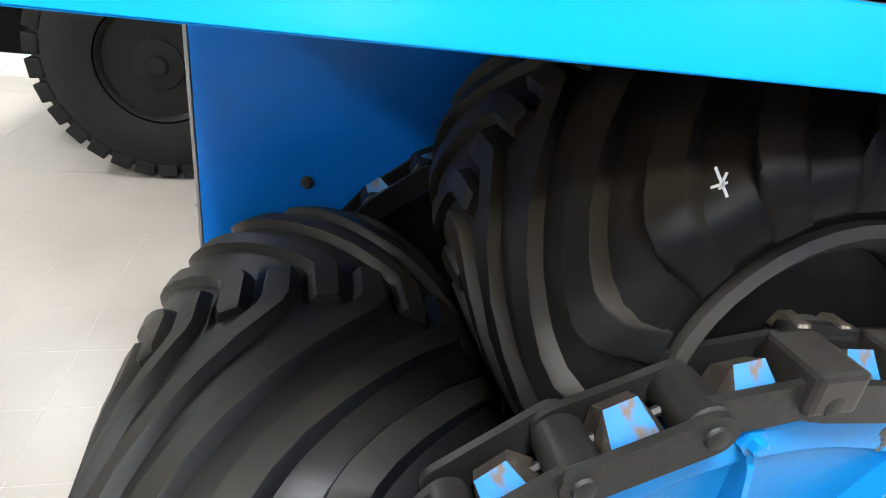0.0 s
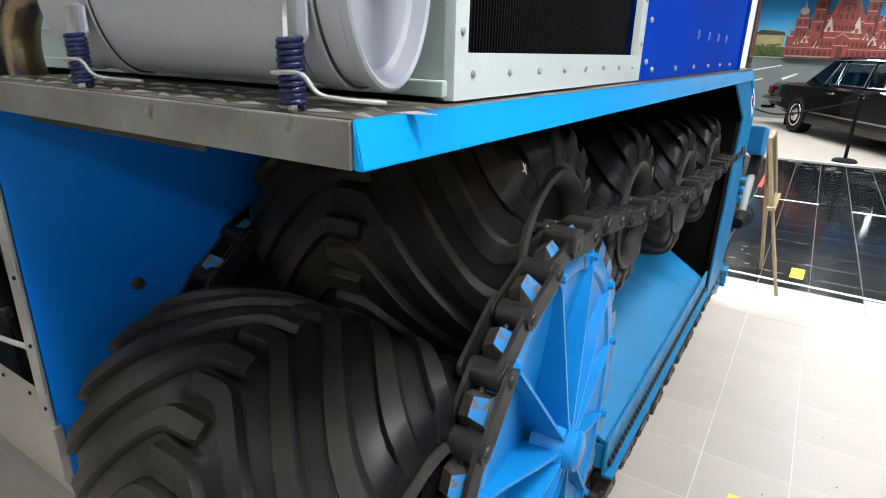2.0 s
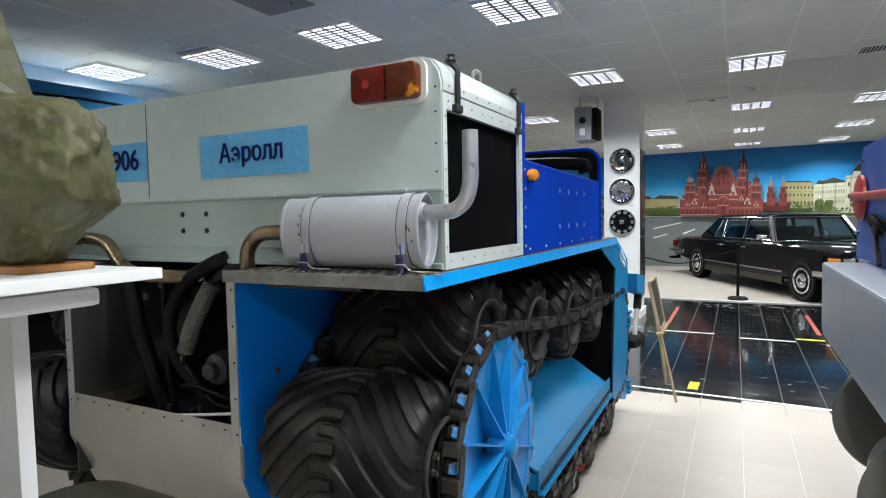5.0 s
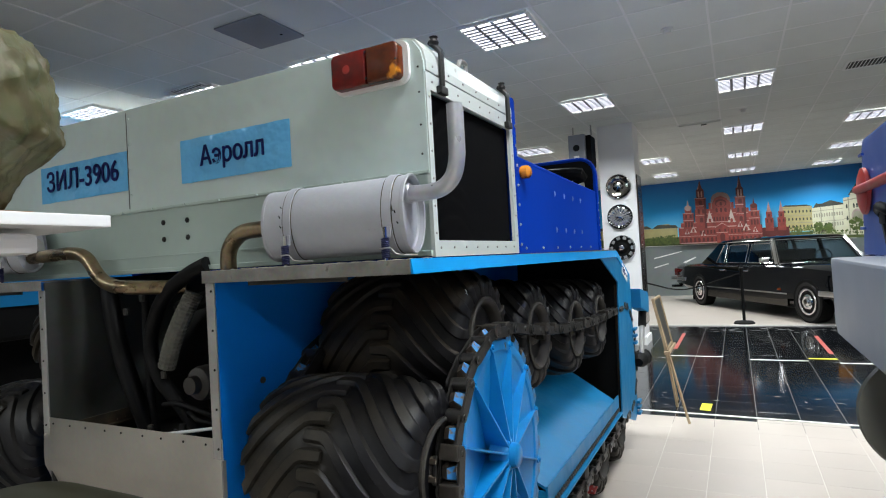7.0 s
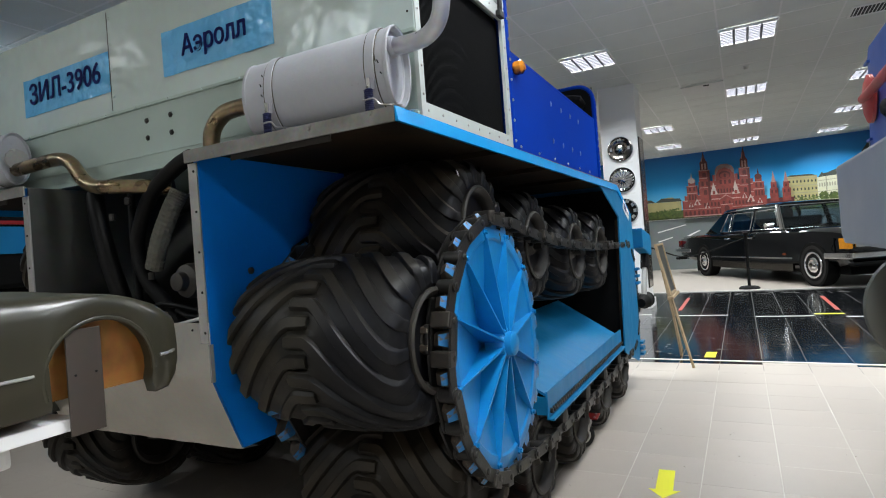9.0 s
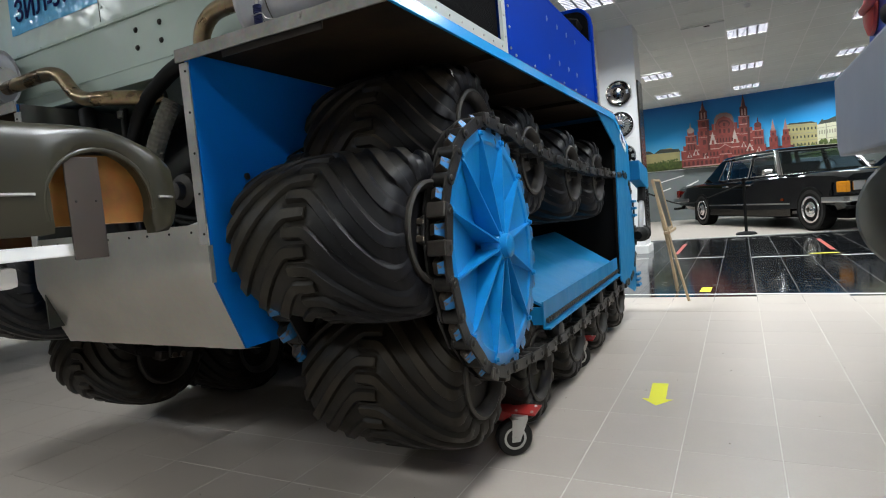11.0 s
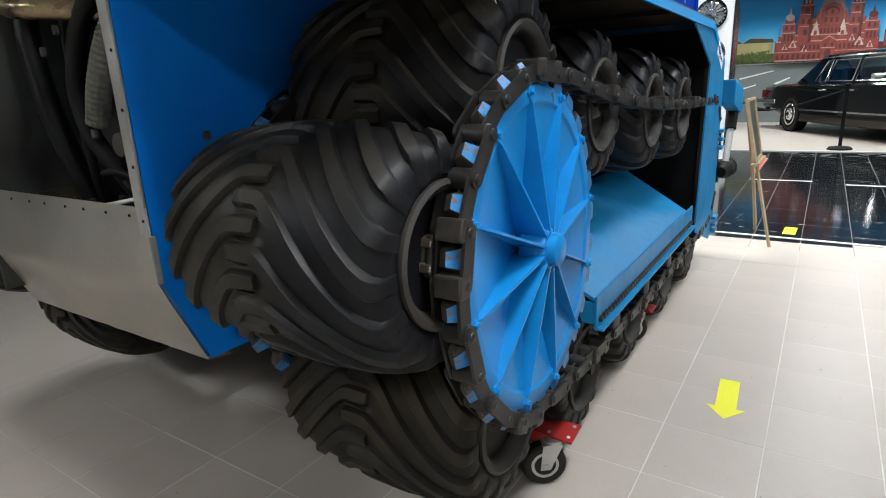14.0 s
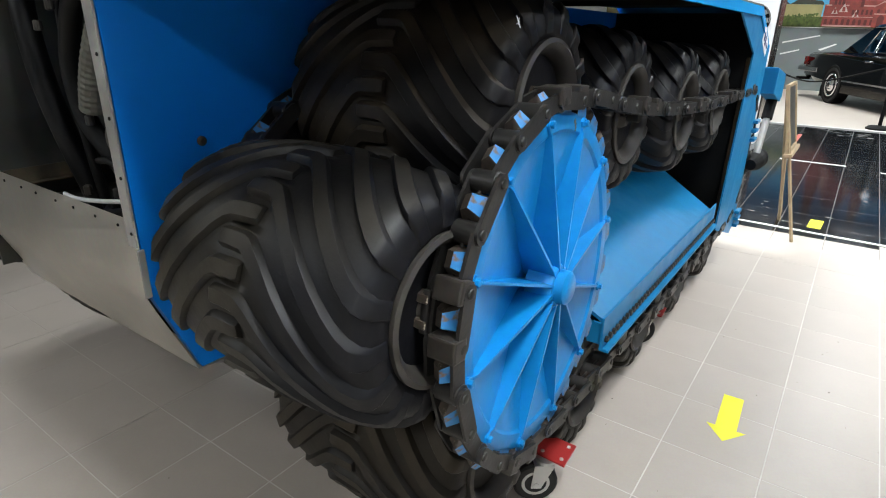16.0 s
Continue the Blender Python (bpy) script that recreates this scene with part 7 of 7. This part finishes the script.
# outlying facades
daub("painted_facade", [rect(-900, 165, 262, 300), [(75, 262), (95, 246), (130, 244), (155, 262)]], M_YELB, label="painted yellow facade")
daub("painted_roof", [[(60, 262), (85, 246), (160, 250), (168, 262)], [(60, 262), (-700, 262), (-700, 252), (40, 250)]], M_ROOFP)
M_SHADOWP = mat("painted grey shade", (0.46, 0.45, 0.33), 0.5, var=0.3, scale=4, bump=0)
daub("painted_facade", [rect(600, 722, 296, 192)], M_YELB, label="painted yellow facade with rows of windows")
daub("painted_roof", [[(600, 193), (612, 187), (700, 186), (722, 193)]], M_ROOFP)
daub("painted_band", [rect(600, 722, 200, 198), rect(600, 722, 232, 230), rect(600, 722, 262, 260)], M_SHADOWP)
tagged(daub("window_paint", [arch(610 + 15 * i, 6, v + 11, v) for i in range(8) for v in (208, 240, 270)], M_ROOFP), kind="stuff")
daub("painted_roof", [[(722, 206), (738, 186), (765, 184), (800, 171), (855, 186), (856, 196)], [(738, 186), (742, 180), (748, 186)]], M_ROOFP, label="painted grey sheet roof")
daub("painted_facade", [[(720, 310), (858, 320), (858, 190), (722, 202)]], M_PALEB, label="painted cream facade with tall windows")
daub("painted_band", [[(721, 218), (858, 207), (858, 205), (721, 216)], [(721, 262), (858, 256), (858, 254), (721, 260)], rect(756, 760, 312, 200), rect(808, 812, 314, 196)], M_SHADOWP)
tagged(daub("window_paint", [arch(730 + 10.5 * i, 5.5, v - 0.6 * i + 16, v - 0.6 * i) for i in range(12) for v in (226, 268)], M_SHADOWP), kind="stuff")
# corner building with a steep tent roof
daub("painted_roof", [[(874, 152), (932, 74), (942, 62), (966, 60), (978, 70), (1006, 96), (1030, 140), (1034, 152)]], M_ROOFP, label="painted steep dark tent roof")
corner = daub("painted_facade", [[(850, 318), (1200, 330), (1200, 168), (1048, 150), (1030, 136), (948, 136), (946, 142), (884, 144), (880, 160), (853, 164)]], M_PALEB, label="painted cream corner building with a steep roof")
daub("painted_band", [[(852, 178), (944, 162), (944, 158), (852, 174)], [(948, 150), (1046, 158), (1046, 154), (948, 146)], rect(944, 950, 316, 140), rect(872, 876, 318, 160), rect(1010, 1014, 322, 150), [(852, 252), (1046, 248), (1046, 245), (852, 249)]], M_SHADOWP, corner)
daub("painted_flagpole", [rect(943, 946, 146, 62)], M_WALL, corner, "painted white flagpole")
daub("painted_arch", [ngon(910, 240, 26, 30, 16)], M_SNOW, corner)
daub("painted_arch", [ngon(910, 244, 20, 24, 16)], M_SHADOWP, corner)
tagged(daub("window_paint", [arch(u, 7, v + 18, v) for u, v in ((866, 190), (896, 188), (909, 187), (924, 186), (956, 180), (972, 178), (998, 182), (1026, 186), (1044, 190), (866, 240), (956, 236), (972, 236), (998, 240), (1026, 240), (1060, 196), (1080, 198), (1100, 200), (1060, 244), (1080, 244), (1100, 246))], M_ROOFP), kind="stuff")
# clipped round trees before the facades
for uc, vc, ru, rv in ((902, 274, 35, 31), (980, 278, 24, 27), (1022, 282, 20, 22), (744, 281, 21, 21), (783, 284, 19, 20), (1090, 284, 26, 26)):
    tree = random.Random(int(uc))
    blobs = [rect(uc - 3, uc + 3, vc + rv + 18, vc)]
    for k in range(60):
        a, d = tree.uniform(0, 2 * math.pi), tree.uniform(0.1, 0.92) ** 0.6
        r = tree.uniform(3.5, 7.5)
        cu_, cv_ = uc + ru * d * math.cos(a) * 0.9, vc + rv * d * math.sin(a) * 0.9
        blobs.append([(cu_ + r * tree.uniform(0.7, 1.1) * math.cos(b_), cv_ + r * tree.uniform(0.7, 1.1) * math.sin(b_)) for b_ in np.linspace(0, 2 * math.pi, 9)[:-1]])
    daub("painted_tree", blobs, M_LEAFP, label="painted round green tree")
rng = random.Random(4)
for u0, u1, vc, h in ((55, 100, 312, 14), (95, 160, 308, 16), (-200, 55, 312, 14), (610, 720, 288, 11), (720, 860, 306, 8), (860, 1150, 314, 8)):
    shapes = []
    for k in range(70):
        r = rng.uniform(2, 5)
        u, v = rng.uniform(u0, u1), vc + rng.uniform(-h, h)
        shapes.append([(u + r * rng.uniform(0.7, 1.1) * math.cos(a), v + r * rng.uniform(0.7, 1.1) * math.sin(a)) for a in np.linspace(0, 2 * math.pi, 10)[:-1]])
    daub("painted_tree", shapes, M_LEAFP, label="painted green tree")
# far gate with two small towers
gate = daub("painted_gate", [rect(510, 622, 276, 312)], M_BRICKD, label="painted dark red gate wall")
for uc in (543, 593):
    daub("painted_tower", [rect(uc - 17, uc + 17, 236, 290), rect(uc - 12, uc + 12, 212, 236), ngon(uc, 214, 12, 9)], M_BRICKP, gate)
    daub("painted_spire", [[(uc - 9, 212), (uc + 9, 212), (uc, 166)]], M_BRICKL, gate)
    daub("painted_opening", [arch(uc + d, 7, 256, 242) for d in (-8, 8)] + [arch(uc, 8, 232, 220)], M_BRICKD, gate)
# red brick museum
hall = daub("painted_museum", [rect(172, 512, 262, 330), rect(182, 504, 244, 270), rect(242, 462, 190, 268), rect(300, 402, 166, 214)], M_BRICKP, label="painted red brick museum with pale trim")
daub("painted_roof_edge", [rect(176, 508, 266, 262), rect(246, 460, 212, 209), rect(186, 500, 246, 243), rect(172, 512, 300, 298), rect(176, 508, 330, 325)], M_BRICKL, hall)


def tower(u0, u1, v0, v1, cap, apex):
    """One square tower: body, bands, windows, belfry and spire."""
    uc, w = (u0 + u1) / 2, u1 - u0
    t = daub("painted_tower", [rect(u0, u1, v0, v1)], M_BRICKP, hall)
    daub("painted_band", [rect(u0 - 2, u1 + 2, v1 + 3, v1), rect(u0, u1, v1 + 34, v1 + 31), rect(u0, u1, v1 + 72, v1 + 70)], M_BRICKL, hall)
    daub("painted_shade", [rect(u1 - w * 0.22, u1, v0, v1 + 3)] + [arch(uc, w * 0.36, v1 + 28, v1 + 9), arch(uc - w * 0.22, w * 0.2, v1 + 64, v1 + 46), arch(uc + w * 0.2, w * 0.2, v1 + 64, v1 + 46), arch(uc, w * 0.3, v1 + 100, v1 + 80)], M_BRICKD, hall)
    daub("painted_belfry", [rect(uc - w * 0.36, uc + w * 0.36, v1, cap), [(uc - w * 0.34, cap), (uc + w * 0.34, cap), (uc + w * 0.2, cap - 8), (uc + w * 0.1, apex + 20), (uc, apex), (uc - w * 0.1, apex + 20), (uc - w * 0.2, cap - 8)]], M_BRICKD, hall)
    daub("painted_belfry_light", [arch(uc - w * 0.14, w * 0.14, v1 - 3, cap + 4), arch(uc + w * 0.14, w * 0.14, v1 - 3, cap + 4), [(uc - w * 0.24, cap - 3), (uc - w * 0.14, cap - 3), (uc - 1, apex + 14)]], M_BRICKL, hall)
    return t


tower(246, 290, 268, 144, 112, 68)
tower(408, 451, 268, 144, 110, 56)
for uc, top in ((215, 205), (483, 205)):
    daub("painted_tower", [rect(uc - 22, uc + 22, 270, top), rect(uc - 14, uc + 14, top, 186)], M_BRICKP, hall)
    daub("painted_dome", [ngon(uc, 184, 15, 11), [(uc - 5, 178), (uc + 5, 178), (uc, 150)]], M_SNOW if uc < 300 else M_BRICKD, hall, "painted small dome")
    daub("painted_opening", [arch(uc + d, 8, 262, 240) for d in (-12, 0, 12)] + [arch(uc + d, 8, 226, 210) for d in (-9, 9)], M_BRICKD, hall)
    daub("painted_band", [rect(uc - 24, uc + 24, 207, 204), rect(uc - 22, uc + 22, 236, 233)], M_BRICKL, hall)
# central gable
daub("painted_gable", [[(308, 190), (392, 190), (388, 146), (380, 132), (362, 124), (338, 124), (320, 132), (312, 146)]], M_ROOFPINK, hall)
daub("painted_gable", [[(312, 216), (392, 216), (388, 168), (374, 148), (350, 138), (326, 148), (314, 168)]], M_BRICKP, hall)
daub("painted_arch", [ngon(350, 168, 24, 16, 16)], M_BRICKD, hall)
daub("painted_arch", [ngon(350, 171, 19, 12, 16)], M_BRICKP, hall)
daub("painted_opening", [arch(332 + 18 * i, 9, 205, 188) for i in range(3)] + [arch(350, 9, 178, 163)], M_BRICKD, hall)
# white tent gables
for uc, w, v0, v1 in ((302, 30, 246, 196), (390, 32, 248, 192), (232, 28, 284, 258), (448, 32, 284, 254), (272, 22, 300, 276), (424, 22, 268, 246), (206, 20, 290, 270), (484, 22, 292, 270)):
    daub("painted_tent", [[(uc - w / 2, v0), (uc + w / 2, v0), (uc, v1)]], M_SNOW, hall, "painted white tent gable")
    daub("painted_tent_arch", [arch(uc, w * 0.34, v0 - 1, v0 - 16)], M_BRICKP, hall)
# ground floor arches and the windows above
tagged(daub("window_paint", [arch(184 + 17.5 * i, 9, 324, 306) for i in range(19)] + [arch(262 + 14 * i, 7, 292, 276) for i in range(14)] + [arch(320 + 12 * i, 6, 240, 224) for i in range(6)], M_BRICKD), kind="stuff")
daub("painted_porch", [rect(326, 374, 330, 268), [(322, 268), (378, 268), (350, 250)]], M_BRICKP, hall)
daub("painted_opening", [arch(350, 20, 330, 292), arch(338, 8, 286, 274), arch(362, 8, 286, 274)], M_BRICKD, hall)
daub("painted_band", [rect(326, 374, 290, 287), [(320, 268), (350, 248), (380, 268), (377, 268), (350, 252), (323, 268)]], M_BRICKL, hall)


# ---- blue truck behind, far side ----
tr = thing("blue_truck", "black and blue truck with large black tyres by the long wall", "truck", (-4.7, 1.0, 0))
b = BM()
prism(b, [(-2.6, 1.05), (4.6, 1.05), (4.6, 1.9), (-2.4, 1.95), (-2.6, 1.8)], "x", -3.62, -5.5, bevel=0.03)
body_t = part("body", b, M_BLACK, tr, "black painted truck body")
b = BM()
box(b, -3.625, -3.612, -2.5, 4.5, 1.28, 1.46)
part("blue_band", b, M_RVSKY, tr, "blue painted band")
b = BM()
box(b, -3.625, -3.611, -2.5, 4.5, 1.475, 1.50)
part("stripe", b, M_REDP, tr, "red body stripe")
b = BM()
box(b, -5.6, -3.9, -2.4, 4.4, 0.62, 1.049)
part("chassis", b, M_BLACK, tr)
truck_lug = mesh_of("lug", box(BM(), -0.40, -0.01, -0.055, 0.055, 0.60, 0.685, 0.012), M_TRUCKTYRE)
for y in (-1.24, 2.9):
    for xo in (-3.44, -5.7):
        b = BM()
        lathe(b, [(xo - 0.42, 0.34), (xo - 0.42, 0.58), (xo - 0.36, 0.66), (xo - 0.06, 0.66), (xo, 0.58), (xo + 0.01, 0.46), (xo - 0.02, 0.345)], "x", (0, y, 0.70), 48, closed=True)
        wl = part("wheel", b, M_TRUCKTYRE, tr, "large black truck tyre", smooth=35)
        for k in range(30):
            put("lug", truck_lug, wl, Matrix.Translation((xo, y, 0.70)) @ rot_x(2 * math.pi * k / 30))
        b = BM()
        lathe(b, [(xo - 0.05, 0.345), (xo - 0.01, 0.33), (xo - 0.03, 0.31), (xo - 0.12, 0.29), (xo - 0.13, 0.17), (xo - 0.03, 0.14), (xo - 0.02, 0.06), (xo + 0.01, 0.05)], "x", (0, y, 0.70), 32)
        part("rim", b, M_RIMDARK, wl, smooth=35)

b = BM()
prism(b, [(-2.2, 1.951), (2.9, 1.951), (2.95, 2.75), (2.8, 2.89), (2.0, 2.93), (1.1, 2.905), (-2.1, 2.9), (-2.2, 2.8)], "x", -5.0, -5.48, bevel=0.03)
cab = part("body_top", b, M_RVSKY, tr, "sky-blue upper body")
# Unseen sheet, added so the blue top throws less colour on the ceiling.
b = BM()
prism(b, [(-2.15, 2.9005), (1.1, 2.9055), (2.0, 2.9305), (2.75, 2.895), (2.75, 2.91), (2.0, 2.945), (1.1, 2.92), (-2.15, 2.915)], "x", -5.03, -5.47)
part("roof_sheet", b, M_DRUM, cab, "dark grey sheet added to cut blue bounce")
b = BM()
tube(b, [(-4.995, -2.1, 2.79), (-4.995, 0.8, 2.785), (-4.995, 1.7, 2.815), (-4.995, 2.7, 2.80)], 0.012, 8, 6)
part("trim", b, M_BLACK, cab)
for k in range(4):
    y0 = -2.0 + 1.13 * k
    b = BM()
    box(b, -5.002, -4.985, y0, y0 + 0.95, 2.15, 2.70, 0.06)
    part("window_seal", b, M_BLACK, cab)
    b = BM()
    box(b, -4.986, -4.982, y0 + 0.04, y0 + 0.91, 2.19, 2.66, 0.04)
    part("window", b, M_GLASS, cab)

# ---- floor tiles (pieces last) ----
TS, TG, TGY = 0.3065, 0.0030, 0.0020          # tile pitch, joints between columns and between rows
tx0, ty0 = -0.154, -0.279


def tile_mesh(w, d):
    b = BM()
    top = [b.verts.new((x, y, 0.0)) for x, y in ((0.0012, 0.0012), (w - 0.0012, 0.0012), (w - 0.0012, d - 0.0012), (0.0012, d - 0.0012))]
    low = [b.verts.new((x, y, -0.0012)) for x, y in ((0, 0), (w, 0), (w, d), (0, d))]
    bot = [b.verts.new((x, y, -0.004)) for x, y in ((0, 0), (w, 0), (w, d), (0, d))]
    b.faces.new(top)
    for r0, r1 in ((low, top), (bot, low)):
        for k in range(4):
            b.faces.new((r0[k], r0[(k + 1) % 4], r1[(k + 1) % 4], r1[k]))
    return b


ME_TILE = mesh_of("tile", tile_mesh(TS - TG, TS - TGY), M_TILE)
rest_v, rest_f = [], []


def add_rest(x, y, w, d, z):
    i = len(rest_v)
    for p in ((0, 0), (w, 0), (w, d), (0, d)):
        rest_v.append((x + p[0], y + p[1], z))
    for p in ((0, 0), (w, 0), (w, d), (0, d)):
        rest_v.append((x + p[0], y + p[1], -0.004))
    rest_f.append((i, i + 1, i + 2, i + 3))
    for k in range(4):
        rest_f.append((i + k, i + 4 + k, i + 4 + (k + 1) % 4, i + (k + 1) % 4))


count = 0
for i in range(math.floor((ROOM[0] - tx0) / TS) + 1, math.ceil((ROOM[1] - tx0) / TS) - 1):
    for j in range(math.floor((ROOM[2] - ty0) / TS) + 1, math.ceil((ROOM[3] - ty0) / TS) - 1):
        x, y = tx0 + i * TS, ty0 + j * TS
        edge = BLACK0 - THRESH
        if y > edge and y < BLACK1:
            continue
        d = min(TS - TGY, edge - 0.01 - y) if y < edge else TS - TGY
        if d < 0.02:
            continue
        if d > TS - TGY - 1e-6 and -1.6 < x < 1.8 and -0.95 < y < 2.5 and count < 300:
            put("tile", ME_TILE, floor, Matrix.Translation((x, y, random.uniform(-0.0003, 0.0003))))
            count += 1
        else:
            add_rest(x, y, TS - TG, d, random.uniform(-0.0003, 0.0003))
me = bpy.data.meshes.new("far_tiles")
me.from_pydata(rest_v, [], rest_f)
me.materials.append(M_TILE)
tagged(put("far_tiles", me, floor), kind="stuff")

base_b = tagged(new("black_floor", mesh_of("black_floor", box(BM(), ROOM[0], ROOM[1], BLACK0 - 0.35, BLACK1, -0.0006, -0.0004), mat("dark joints", (0.075, 0.075, 0.072), 0.5))), "polished black tiled floor field", "floor", kind="structure")
ME_BT = mesh_of("black_tile", tile_mesh(TS - 0.0035, TS - 0.0028), M_BTILE)
rest_v.clear(), rest_f.clear()
for i in range(math.floor((ROOM[0] - tx0) / TS) + 1, math.ceil((ROOM[1] - tx0) / TS) - 1):
    for j in range(math.ceil((BLACK0 - ty0) / TS) - 1, math.floor((BLACK1 - ty0) / TS)):
        x, y = tx0 + i * TS, ty0 + j * TS
        z = random.uniform(-0.0003, 0.0003)
        if -1.4 < x < 2.6:
            put("black_tile", ME_BT, base_b, Matrix.Translation((x, y, z)))
        else:
            add_rest(x, y, TS - 0.0035, TS - 0.0028, z)
me = bpy.data.meshes.new("far_black_tiles")
me.from_pydata(rest_v, [], rest_f)
me.materials.append(M_BTILE)
tagged(put("far_black_tiles", me, base_b), kind="stuff")

# pale scuffs worn into the black tiles, mostly along the edges of the field
rng = random.Random(5)
b = BM()
for k in range(150):
    u = rng.random()
    x, y = rng.uniform(-0.9, 2.2), (rng.uniform(8.6, 9.35) if u < 0.5 else rng.uniform(3.62, 4.3) if u < 0.8 else rng.uniform(4.3, 8.6))
    w, d = rng.uniform(0.008, 0.05) * (1.6 if y > 8 else 1.0), rng.uniform(0.006, 0.02) * (2.2 if y > 8 else 1.0)
    b.faces.new([b.verts.new((x + w * rng.uniform(0.4, 1.0) * math.cos(a), y + d * rng.uniform(0.4, 1.0) * math.sin(a), 0.0009 + 0.000002 * k)) for a in (0, 0.8, 1.6, 2.4, 3.2, 4.0, 4.8, 5.6)])
tagged(part("floor_scuffs", b, mat("scraped grey floor", (0.20, 0.20, 0.19), 0.6, var=0.4, scale=40), base_b, "pale scrapes in the black floor"), "pale scrapes in the black floor", kind="stuff")

# crumbs of dirt on the tiles
rng = random.Random(11)
b = BM()
for k in range(70):
    x, y, r = rng.uniform(-1.2, 1.3), rng.uniform(-1.3, 2.4), rng.uniform(0.0012, 0.0035)
    v = [b.verts.new((x + r * rng.uniform(0.5, 1.3) * math.cos(a), y + r * rng.uniform(0.5, 1.3) * math.sin(a), 0.0005)) for a in (0, 1.3, 2.5, 3.8, 5.0)]
    top = b.verts.new((x, y, 0.0005 + r * 0.7))
    for i in range(5):
        b.faces.new((v[i], v[(i + 1) % 5], top))
solo("floor_grit", b, M_UNDER, "small dark crumbs of dirt on the floor tiles", "grit", kind="stuff")
